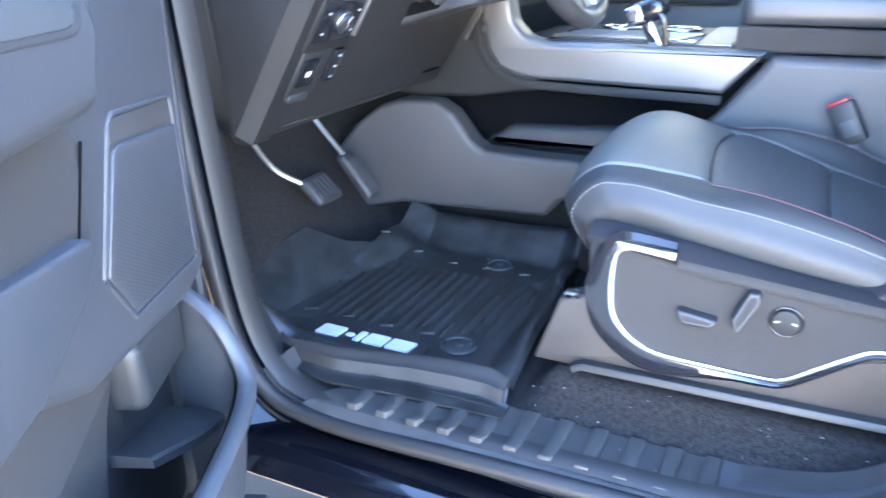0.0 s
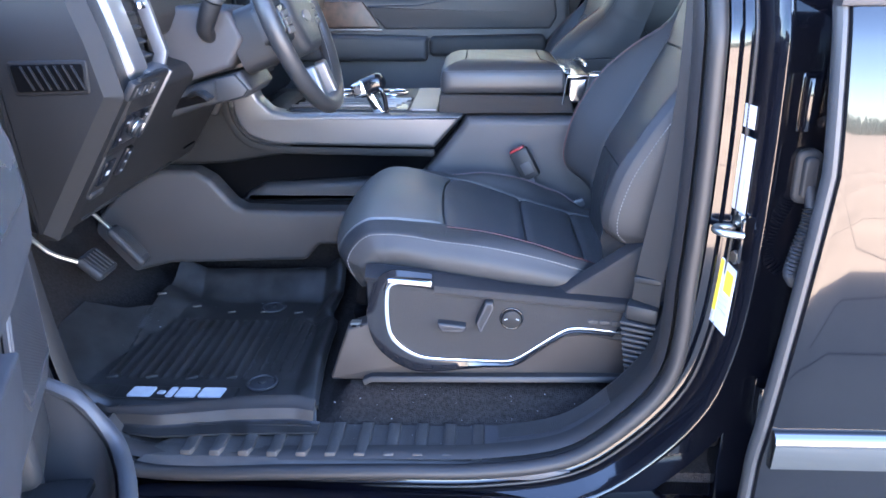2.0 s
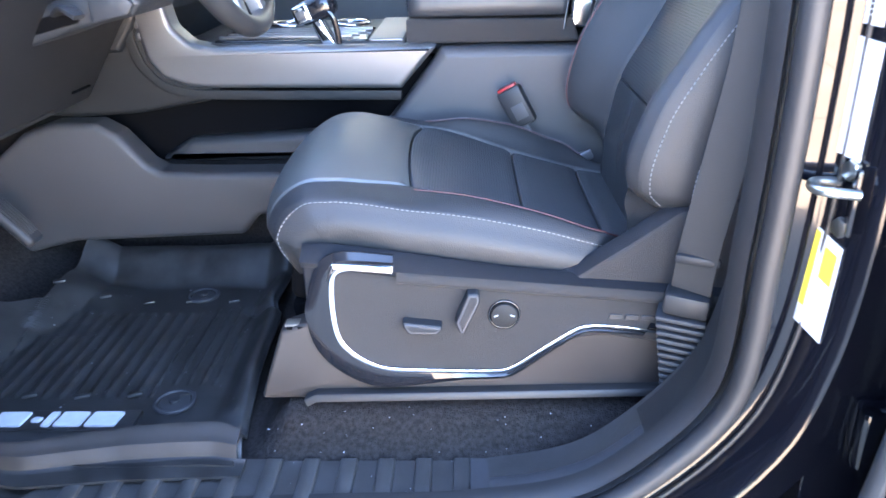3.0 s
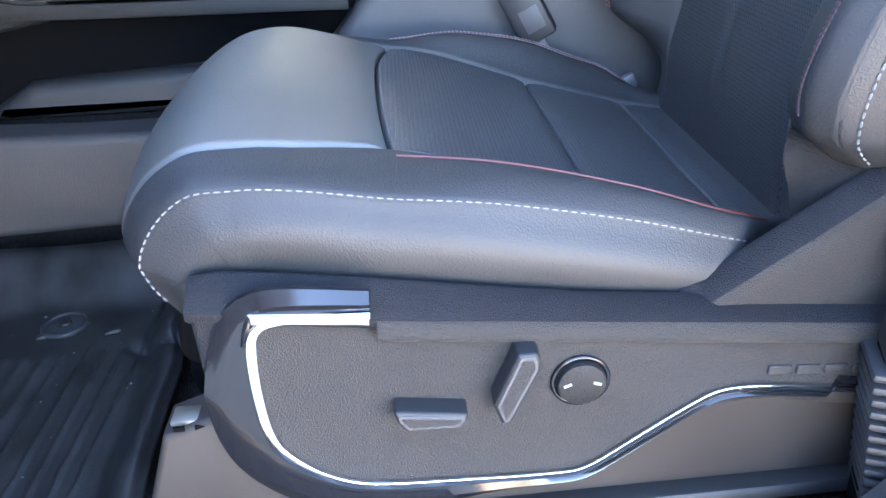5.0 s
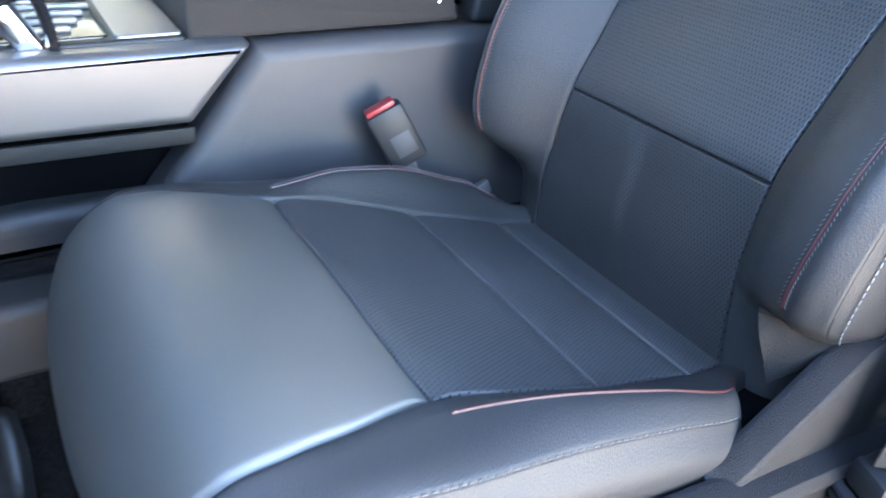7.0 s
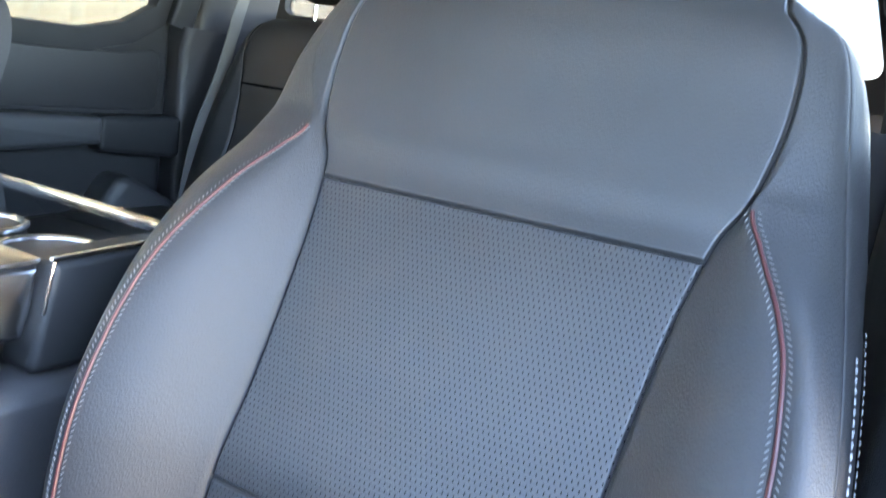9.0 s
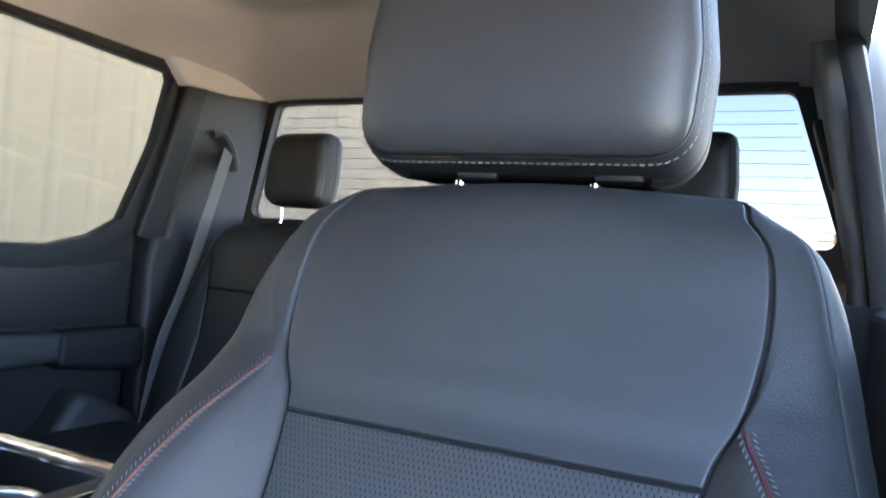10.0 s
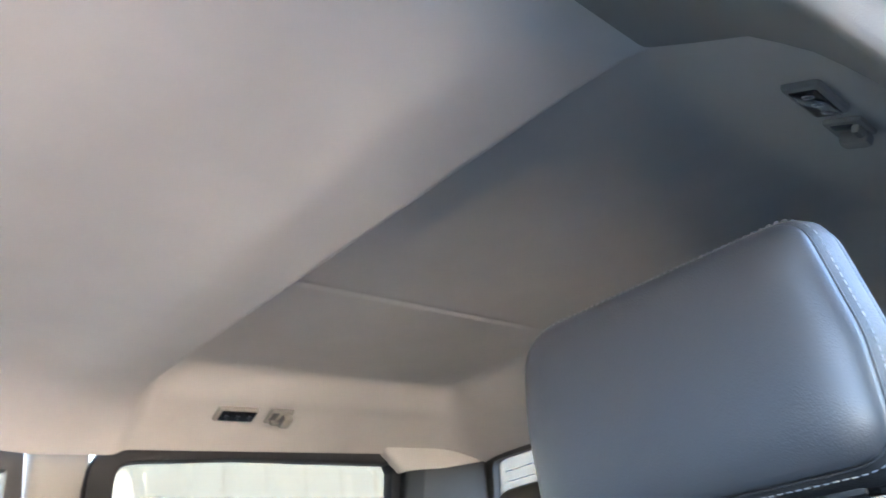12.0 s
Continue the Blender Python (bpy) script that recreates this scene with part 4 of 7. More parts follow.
# ---- seats ----
def quilt(parent, yc, rows, n, seams, names, up=1, groove=0.0045, width=0.0013, counts=(44, 18, 14, 18), skew=0.0, outer=-1, bows=(), front=None, fold=0.0, puff=0.0):
    """A padded, sewn form along a centre line. rows: x, z, insert half width, its edge's rise, ridge half width and rise,
    side seam half width and rise, outer half width, depth. seams: cross seams as x, z places on the centre line.
    names(column, row share, side) gives part name and material. bows: how far each cross seam bows along the line.
    front: x from which on the sewn edge softens into a shallow crease. fold: height of a soft upright fold in the lowest panel.
    puff: how much the panels round off towards the cross seams."""
    bows = list(bows) + [0.0] * (len(seams) - len(bows))
    R = catmull(rows, n)
    run = np.r_[0, np.cumsum(np.linalg.norm(np.diff(R[:, :2], axis=0), axis=1))]
    more = [run[int(np.argmin(np.linalg.norm(R[:, :2] - np.array(p), axis=1)))] for p in seams]
    fine = np.unique(np.r_[run, [r + d for r, bw in zip(more, bows) for d in np.linspace(-0.0062, 0.0062 + bw, 19 + int(bw * 1600))]])
    R = np.array([np.interp(fine, run, R[:, k]) for k in range(R.shape[1])]).T
    n = len(R)
    C = R[:, :2]
    T = np.gradient(C, axis=0)
    T /= np.linalg.norm(T, axis=1)[:, None]
    Nn = up * np.c_[-T[:, 1], T[:, 0]]
    arc = np.r_[0, np.cumsum(np.linalg.norm(np.diff(C, axis=0), axis=1))]
    at = [arc[int(np.argmin(np.linalg.norm(C - np.array(s), axis=1)))] for s in seams]
    prof = []
    soft = [smoothstep(front, front - 0.05, x) if front is not None and z > 0.86 else 1.0 if front is not None and x < front else 0.0 for x, z in C]
    for (w_i, h_i, a_t, h_t, a_s, h_s, a_o, dep), sf in zip(R[:, 2:], soft):
        K = [(0, 0), (w_i, h_i), (a_t, h_t), (a_s, h_s), (a_o, h_s - 0.42 * (dep + h_s)), (a_o - 0.008, -dep)]
        K = np.array([(-K[1][0], K[1][1])] + K)
        out = []
        for k in range(1, len(K) - 1):
            c = counts[min(k - 1, 3)] if k <= 3 else counts[3] // 2
            p0, p1, p2 = K[k - 1], K[k], K[k + 1]
            p3 = K[k + 2] if k + 2 < len(K) else 2 * K[k + 1] - K[k]
            l = np.linalg.norm(p2 - p1) + 1e-9
            m1 = (p2 - p0) / (np.linalg.norm(p2 - p0) + 1e-9) * l
            m2 = (p3 - p1) / (np.linalg.norm(p3 - p1) + 1e-9) * l
            if k == 2:
                m1 = (p2 - p1) * 1.1
            if k == 1:
                m2 = (p2 - p1) * np.array((1, 1 + 1.5 * sf))
            if k == 4 and front is not None:
                m1 = np.array((0.30, -0.95)) * l
            for j in range(c):
                s = j / c
                s = 1 - (1 - s) ** 1.9 if k in (1, 3) else s**1.9 if k == 4 else 0.5 * (s + s**1.6) if k == 2 else s
                out.append((2 * s**3 - 3 * s**2 + 1) * p1 + (s**3 - 2 * s**2 + s) * m1 + (-2 * s**3 + 3 * s**2) * p2 + (s**3 - s**2) * m2)
        out.append(K[-1])
        prof.append(np.array(out))
    prof = np.array(prof)
    m = prof.shape[1]
    c1, c2, c3 = counts[0], counts[0] + counts[1], counts[0] + counts[1] + counts[2]
    grids = {}
    for side in (1, -1):
        V = np.zeros((n, m, 3))
        for i in range(n):
            a, h = prof[i, :, 0].copy(), prof[i, :, 1].copy()
            d = np.r_[0, np.cumsum(np.linalg.norm(np.diff(prof[i], axis=0), axis=1))]
            g = (1 - 0.55 * soft[i]) * np.exp(-((d - d[c1]) / (width * (1 + 0.8 * soft[i]))) ** 2) + 0.36 * np.exp(-((d - d[c3]) / (width * 0.8)) ** 2)
            for s, bw in zip(at, bows):
                away = (arc[i] - s - bw * (1 - (a[:c1] / R[i, 2]) ** 2)) / width
                g[:c1] = np.maximum(g[:c1], np.exp(-(away**2)) + puff * np.exp(-((away / 7) ** 2)))
            h = h - groove * g
            if fold and C[i, 1] < seams[0][1]:
                k = smoothstep(seams[0][1], seams[0][1] - 0.03, C[i, 1]) * smoothstep(0.87, 0.94, C[i, 1])
                h = h + fold * k * (0.5 * (1 + np.tanh((side * a - 0.012) / 0.006)) * np.exp(-np.maximum(0, side * a - 0.012) / 0.07) - 0.35 * np.exp(-((side * a - 0.004) / 0.007) ** 2))
            if side == -outer and front is not None:
                h = h + 0.012 * smoothstep(0.10, 0.20, C[i, 0]) * (1 - 0.7 * smoothstep(0.26, 0.36, C[i, 0])) * np.exp(-(((d - d[c2]) / 0.026) ** 2))
            if side == outer and skew:
                flat = float(np.interp(C[i, 1], [0.90, 0.918, 0.95, 1.03, 1.09, 1.15, 1.213, 1.262, 1.29], [0.0, 0.010, 0.025, 0.030, 0.034, 0.030, 0.018, 0.006, 0.0]))
                h = h - flat * np.interp(d, [d[c1], d[c2], d[c3], d[-1]], [0.0, 1.0, 0.15, 0.30])
                a = a + 0.009 * smoothstep(1.24, 1.10, C[i, 1]) * np.interp(d, [d[c2], d[c3], d[-1]], [0.0, 1.0, 0.4])
                a = a + skew * smoothstep(1.275, 1.19, C[i, 1]) * np.exp(-((d - d[c2]) / 0.03) ** 2)
            if side == -outer and skew:
                a = a + 0.014 * math.exp(-((C[i, 1] - 1.345) / 0.055) ** 2) * np.clip((d - d[c1]) / max(1e-6, d[c2] - d[c1]), 0, 1)
                a = a + 0.020 * math.exp(-((C[i, 1] - 1.21) / 0.085) ** 2) * np.clip((d - d[c2]) / max(1e-6, d[c3] - d[c2]), 0, 1)
            V[i, :, 0] = C[i, 0] + Nn[i, 0] * h
            V[i, :, 1] = yc + side * a
            V[i, :, 2] = C[i, 1] + Nn[i, 1] * h
        grids[side] = V
    regions = {}
    for side in (1, -1):
        for i in range(n - 1):
            for j in range(m - 1):
                u = prof[i, j, 0] / R[i, 2]
                band = sum(1 for s, bw in zip(at, bows) if (arc[i] + arc[i + 1]) / 2 > s + bw * (1 - u * u))
                col = 0 if j < c1 else 1 if j < c2 else 2 if j < c3 else 3
                key = ("mid", band) if col == 0 else (col, side)
                regions.setdefault(key, []).append((side, i, j))
    for key, cells in regions.items():
        nm, ma = names(key)
        idx, vv, ff = {}, [], []
        for side, i, j in cells:
            q = []
            for a, b in ((i, j), (i + 1, j), (i + 1, j + 1), (i, j + 1)):
                k = (side if b else 0, a, b)
                if k not in idx:
                    idx[k] = len(vv)
                    vv.append(tuple(grids[side][a, b]))
                q.append(idx[k])
            ff.append(q)
        part(nm, mesh_of(vv, ff, 70), ma, parent)
    return {"R": R, "C": C, "N": Nn, "grid": grids, "c": (c1, c2, c3), "arc": arc}


CUSHION = [
    (0.53, 0.83, 0.150, 0.0, 0.172, 0.008, 0.180, -0.004, 0.188, 0.05),
    (0.435, 0.845, 0.160, 0.0, 0.186, 0.010, 0.194, -0.004, 0.200, 0.05),
    (0.405, 0.852, 0.163, 0.0, 0.204, 0.016, 0.214, 0.000, 0.222, 0.05),
    (0.385, 0.857, 0.164, 0.0, 0.216, 0.022, 0.234, 0.008, 0.246, 0.05),
    (0.36, 0.864, 0.165, 0.0, 0.221, 0.024, 0.240, 0.010, 0.253, 0.056),
    (0.294, 0.884, 0.170, -0.002, 0.214, 0.025, 0.241, 0.009, 0.256, 0.066),
    (0.20, 0.917, 0.172, -0.004, 0.200, 0.012, 0.241, -0.004, 0.256, 0.085),
    (0.125, 0.948, 0.170, -0.014, 0.190, -0.013, 0.241, -0.026, 0.255, 0.105),
    (0.06, 0.973, 0.186, -0.026, 0.203, -0.028, 0.241, -0.040, 0.255, 0.11),
    (0.01, 0.983, 0.194, -0.029, 0.209, -0.033, 0.241, -0.046, 0.255, 0.12),
    (-0.04, 0.972, 0.198, -0.022, 0.211, -0.027, 0.241, -0.042, 0.254, 0.12),
    (-0.085, 0.937, 0.198, -0.020, 0.210, -0.025, 0.240, -0.044, 0.252, 0.12),
    (-0.110, 0.890, 0.196, -0.022, 0.208, -0.028, 0.239, -0.047, 0.251, 0.12),
    (-0.104, 0.845, 0.192, -0.028, 0.204, -0.033, 0.236, -0.048, 0.250, 0.11),
    (-0.075, 0.800, 0.185, -0.026, 0.198, -0.030, 0.230, -0.044, 0.244, 0.09),
]
BACKREST = [
    (0.452, 0.835, 0.152, 0.0, 0.184, 0.000, 0.206, -0.018, 0.216, 0.09),
    (0.451, 0.888, 0.149, 0.0, 0.193, -0.010, 0.222, -0.026, 0.234, 0.10),
    (0.452, 0.918, 0.147, 0.0, 0.199, 0.010, 0.232, -0.012, 0.246, 0.11),
    (0.456, 0.95, 0.144, 0.0, 0.207, 0.063, 0.246, 0.034, 0.263, 0.12),
    (0.474, 1.03, 0.141, 0.0, 0.216, 0.076, 0.252, 0.042, 0.268, 0.12),
    (0.507, 1.09, 0.142, 0.0, 0.220, 0.080, 0.254, 0.046, 0.270, 0.12),
    (0.540, 1.15, 0.146, 0.0, 0.218, 0.072, 0.254, 0.040, 0.270, 0.12),
    (0.575, 1.213, 0.153, 0.0, 0.206, 0.048, 0.250, 0.020, 0.266, 0.12),
    (0.602, 1.262, 0.164, 0.0, 0.190, 0.022, 0.242, 0.002, 0.258, 0.12),
    (0.611, 1.285, 0.176, 0.0, 0.181, 0.010, 0.237, -0.006, 0.254, 0.12),
    (0.619, 1.305, 0.182, 0.0, 0.187, 0.003, 0.233, -0.012, 0.250, 0.12),
    (0.634, 1.350, 0.188, -0.003, 0.202, -0.005, 0.224, -0.014, 0.240, 0.12),
    (0.648, 1.400, 0.184, -0.008, 0.198, -0.012, 0.212, -0.018, 0.224, 0.11),
    (0.660, 1.428, 0.169, -0.012, 0.183, -0.014, 0.195, -0.020, 0.206, 0.09),
    (0.684, 1.444, 0.164, -0.010, 0.169, -0.012, 0.174, -0.018, 0.182, 0.07),
    (0.720, 1.446, 0.150, -0.006, 0.155, -0.008, 0.160, -0.012, 0.168, 0.05),
    (0.755, 1.430, 0.150, -0.006, 0.155, -0.008, 0.160, -0.012, 0.168, 0.04),
]


def seam_path(q, col, side, x0, x1, key=0, lift=0.001, push=0.0):
    """Points along a column of the form, between two bounds of x (key 0) or z (key 2), and the surface's normals there."""
    g = q["grid"][side]
    pts, nor = [], []
    for i in range(1, len(g) - 1):
        p = g[i, col]
        if not x0 <= p[key] <= x1:
            continue
        u, w = g[i + 1, col] - g[i - 1, col], g[i, min(col + 1, g.shape[1] - 1)] - g[i, col - 1]
        nn_ = np.cross(u, w)
        nn_ /= np.linalg.norm(nn_) + 1e-12
        if nn_ @ np.array((q["N"][i, 0], 0, q["N"][i, 1])) < 0:
            nn_ = -nn_
        w = w / (np.linalg.norm(w) + 1e-12)
        pts.append(p + nn_ * lift + w * push)
        nor.append(nn_)
    return np.array(pts), np.array(nor)


def headrest(parent, yc, w, z0, z1, x0, lean_x, depth, detail=True, m=None):
    """A sewn pad: a gently domed face, a welted seam, a side strip, a second seam and a rounded back; its foot slopes down to the rear."""
    m = m or LEATHER_SOFT
    h = z1 - z0
    cz = (z0 + z1) / 2
    out = rounded([(yc - w * 0.97, z0), (yc + w * 0.97, z0), (yc + w, z0 + 0.55 * h), (yc + w * 0.93, z1), (yc - w * 0.91, z1), (yc - w, z0 + 0.45 * h)], [0.036, 0.040, 0.12, 0.045, 0.030, 0.12], 8)
    foot = 0.016 if detail else 0.004

    def ring_at(off, dep):
        pts = []
        for a, b in out:
            y, z = yc + (a - yc) * (1 - off / w), cz + (b - cz) * (1 - off / (h / 2))
            low = min(1.0, max(0.0, (cz - z) / (0.5 * h)))
            pts.append((x0 + dep + lean_x * (z - z0) / h, y, z - foot * low * smoothstep(0.008, depth, dep)))
        return pts

    def lay(layers):
        verts, n = [p for off, dep in layers for p in ring_at(off, dep)], len(out)
        k = len(layers)
        return verts, [[r * n + i, r * n + (i + 1) % n, (r + 1) * n + (i + 1) % n, (r + 1) * n + i] for r in range(k - 1) for i in range(n)], n, k

    a = lay([(0.066, -0.0125), (0.050, -0.0122), (0.036, -0.0112), (0.024, -0.0093), (0.014, -0.0063), (0.007, -0.0028), (0.0025, 0.0012), (0.0006, 0.0042), (0.0020, 0.0066)])
    hr = part("headrest", mesh_of(a[0], a[1] + [list(range(a[2]))], 70), m, parent)
    a = lay([(0.0020, 0.0066), (0.0000, 0.0088), (-0.0024, 0.0120), (-0.0050, 0.022), (-0.0070, 0.036), (-0.0068, 0.0395), (-0.0046, 0.0412), (-0.0066, 0.0430), (-0.0060, 0.056), (-0.001, 0.074), (0.012, 0.090), (0.035, depth)])
    part("headrest_side", mesh_of(a[0], a[1] + [list(range((a[3] - 1) * a[2], a[3] * a[2]))], 60), LEATHER if detail else m, hr)
    if detail:
        seam = ring_at(0.0004, 0.0068)
        part("welt", tube(seam + seam[:2], 0.0010, (1, 0, 0), 6), WELT, hr, "leather welt along the seam")
        path = ring_at(-0.0032, 0.0135)
        path.append(path[0])
        nor = []
        for p in path:
            sideways = abs(p[1] - yc) / w > abs(p[2] - cz) / (h / 2)
            nor.append((-0.25, math.copysign(1, p[1] - yc) if sideways else 0, 0 if sideways else math.copysign(1, p[2] - cz)))
        part("stitching", stitches(path, nor, 0.0064, 0.0050, 0.00075), THREAD, hr, "pale thread stitching")
        v2 = rounded([(yc - w * 0.74, z0 - 0.015), (yc + w * 0.74, z0 - 0.015), (yc + w * 0.84, z0 + 0.008), (yc - w * 0.84, z0 + 0.008)], 0.008, 3)
        # Near-black foot: the shade under the headrest is put into its colour.
        part("headrest_base", slab(v2, "yz", x0 + 0.034, x0 + depth * 0.9, 0.010), SHADE_SEAM_BLACK, hr)
    for k in (-1, 1):
        part("post", disc((x0 + depth * 0.5 + 0.004, yc + k * 0.062, z0 - 0.03), 0.006, 0.08, n=14, bevel=0), CHROME, hr)
    return hr


def front_seat(yc, label, outer, dx=0.0):
    """outer: +1 or -1, the direction in y in which the near door lies."""
    s = thing("front_seat", (0.25, yc, 0.64), label, "seat", "front seats")


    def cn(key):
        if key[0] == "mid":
            # Cushion tops take the paler copies, which hold their light.
            return (("cushion_rear_insert", PERF_SEAT_LIT), ("cushion_rear_panel", PERF_SEAT_LIT), ("cushion_insert", PERF_SEAT_LIT), ("cushion_front", CUSHION_LIT))[min(3, key[1])]
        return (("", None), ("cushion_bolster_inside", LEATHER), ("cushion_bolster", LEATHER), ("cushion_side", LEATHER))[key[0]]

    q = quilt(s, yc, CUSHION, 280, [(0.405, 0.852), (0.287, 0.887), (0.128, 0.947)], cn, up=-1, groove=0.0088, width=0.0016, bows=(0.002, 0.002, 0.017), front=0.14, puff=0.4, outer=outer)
    for side in (1, -1):
        p, nn_ = seam_path(q, q["c"][2] + 1, side, -0.2, 0.388, push=0.003)
        keep = p[:, 2] > 0.845
        part("stitching", stitches(p[keep], nn_[keep], 0.0070, 0.0054, 0.00078), THREAD, s, "pale thread stitching along the cushion edge")
        p, nn_ = seam_path(q, q["c"][1], side, 0.125, 0.42, lift=0.0005)
        part("piping", tube(p, 0.0013, (0, 1, 0), 6), THREAD_RED, s, "dull red piping")
        for k in (-0.0045, 0.0045) if side != outer else ():
            p, nn_ = seam_path(q, q["c"][1], side, 0.125, 0.42, lift=0.0006, push=k)
            part("stitching", stitches(p, nn_, 0.0050, 0.0036, 0.0006), THREAD, s)

    def bn(key):
        if key[0] == "mid":
            return (("backrest_lower_insert", PERF_BACK), ("backrest_insert", PERF_BACK), ("backrest_yoke", LEATHER_SOFT))[min(2, key[1])]
        return (("", None), ("backrest_bolster_inside", LEATHER), ("backrest_bolster", LEATHER), ("backrest_side", LEATHER))[key[0]]

    q = quilt(s, yc, BACKREST, 270, [(0.471, 1.023), (0.5955, 1.248)], bn, skew=0.012, outer=outer, fold=0.0032)
    for side in (1, -1):
        p, nn_ = seam_path(q, q["c"][1], side, 0.955, 1.289, key=2, lift=0.0006)
        part("piping", tube(p, 0.0015, (0, 1, 0), 8), THREAD_RED, s, "dull red piping")
        for k in (-0.0043, 0.0043):
            p, nn_ = seam_path(q, q["c"][1], side, 0.955, 1.289, key=2, lift=0.0008, push=k)
            part("stitching", stitches(p, nn_, 0.0044, 0.0040, 0.00045, lean=0.9 if k > 0 else -0.9), THREAD_DULL, s)
        if side != outer:
            continue
        p, nn_ = seam_path(q, q["c"][2] + 4, side, 0.93, 1.22, key=2)
        part("stitching", stitches(p, nn_, 0.0066, 0.0052, 0.0009), THREAD, s, "grey thread stitching along the backrest edge")
        p, nn_ = seam_path(q, q["c"][2] + 9, side, 0.93, 1.22, key=2)
        part("stitching", stitches(p, nn_, 0.0066, 0.0052, 0.0009), THREAD, s)
    bk = catmull([(0.53, 0.84), (0.55, 0.95), (0.60, 1.08), (0.66, 1.2), (0.71, 1.3), (0.745, 1.38), (0.752, 1.425)], 30)
    wd = np.interp(bk[:, 1], [0.84, 1.0, 1.15, 1.28, 1.38, 1.425], [0.215, 0.252, 0.258, 0.245, 0.21, 0.17])
    ys_ = np.linspace(-1, 1, 13)
    vv = [(x + 0.02 * (1 - abs(t) ** 4), yc + t * w, z) for (x, z), w in zip(bk, wd) for t in ys_]
    part("back_panel", mesh_of(vv, [[i * 13 + j, (i + 1) * 13 + j, (i + 1) * 13 + j + 1, i * 13 + j + 1] for i in range(29) for j in range(12)]), PLASTIC, s)
    headrest(s, yc + 0.0195, 0.1475, 1.465, 1.646, 0.668, 0.016, 0.098, m=HEADREST)
    for k in (-0.066, 0.058):
        part("headrest_guide", box((0.716, yc + k, 1.455), (0.03, 0.04, 0.010), 0.004), PLASTIC_DARK, s)
    # Near-black so that the shade under the cushion is in its colour.
    part("pan", slab(rounded([(-0.06, 0.78), (0.50, 0.77), (0.50, 0.835), (-0.05, 0.86)], 0.02), "xz", yc - 0.225, yc + 0.225, 0.01), SHADE_SEAM_BLACK, s)
    for k in (-0.19, 0.19):
        part("rail", box((0.20, yc + k, 0.70), (0.44, 0.04, 0.05), 0.006), PLASTIC_DARK, s)
        part("riser", box((0.20, yc + k, 0.74), (0.42, 0.03, 0.10), 0.006), PLASTIC_DARK, s)
    s.location.x += dx
    return s


driver = front_seat(0.474, "black leather driver's seat with pale stitching and red piping", -1)
front_seat(2 * MID - 0.474, "black leather passenger seat with pale stitching", 1, -0.055)

# leather flap at the backrest's outer foot, creased, with a sewn upper edge
def flap(u, v):
    top = np.array((0.428, 0.281, 0.938)) * (1 - u) + np.array((0.470, 0.222, 0.928)) * u
    low = np.array((0.424, 0.250, 0.880)) * (1 - u) + np.array((0.468, 0.218, 0.920)) * u
    bulge = 0.007 * math.sin(math.pi * v) * (1 - 0.7 * u) + 0.0028 * math.sin(7 * v + 5 * u) * (1 - u)
    return tuple(top * (1 - v) + low * v + np.array((-bulge, -0.6 * bulge, 0)))


# Brown tint stands in for ground light on the black leather.
part("skirt", surface(flap, np.linspace(0, 1, 18), np.linspace(0, 1, 14), (0.004, 0.003, 0)), FLAP_LEATHER, driver, "gathered leather flap with brown ground light put into its colour")
part("skirt_seam", tube([flap(u, 0.06) for u in np.linspace(0, 1, 12)], 0.0022, n=6), FLAP_LEATHER, driver)

# side shield of the driver's seat
SH = [(0.002, 0.858), (0.012, 0.862), (0.095, 0.847), (0.300, 0.829), (0.560, 0.803), (0.560, 0.738), (0.47, 0.738), (0.385, 0.752), (0.350, 0.746), (0.272, 0.694), (0.244, 0.684), (0.075, 0.686), (0.045, 0.702), (0.012, 0.735), (0.002, 0.775), (0.000, 0.83)]
shield = part("side_shield", slab(rounded(SH, 0.010, 3), "xz", 0.186, 0.245, 0.010, 3), PLASTIC_WARM_LIT, driver, "grey plastic side shield, warm ground light put into its colour")
top_band = [(-0.025, 0.884), (0.000, 0.886), (0.104, 0.872), (0.249, 0.849), (0.360, 0.837), (0.460, 0.827), (0.56, 0.818)]
vv, lip = [], []
for x, z in catmull(top_band, 60):
    zl = float(np.interp(x, [-0.025, 0.095, 0.56], [0.864, 0.848, 0.804]))
    vv += [(x, 0.1865, zl), (x, 0.1860, zl + 0.006), (x, 0.211, z), (x, 0.216, z - 0.001), (x, 0.222, z - 0.012), (x, 0.222, zl - 0.03)]
    if x > 0.097:
        lip += [(x, 0.1835, zl - 0.010), (x, 0.1812, zl - 0.007), (x, 0.1814, zl - 0.002), (x, 0.1855, zl + 0.0055), (x, 0.188, zl + 0.0062), (x, 0.190, zl - 0.010)]
for nm, pts, ma in (("shield_rim", vv, RIM_PLASTIC), ("shield_lip", lip, PLASTIC_WARM_LIT)):
    k = len(pts) // 6
    part(nm, mesh_of(pts, [[i * 6 + j, (i + 1) * 6 + j, (i + 1) * 6 + (j + 1) % 6, i * 6 + (j + 1) % 6] for i in range(k - 1) for j in range(6)] + [list(range(6)), list(range(6 * k - 6, 6 * k))], 50), ma, shield)
# the fin that rises towards the backrest
face, top = [], []
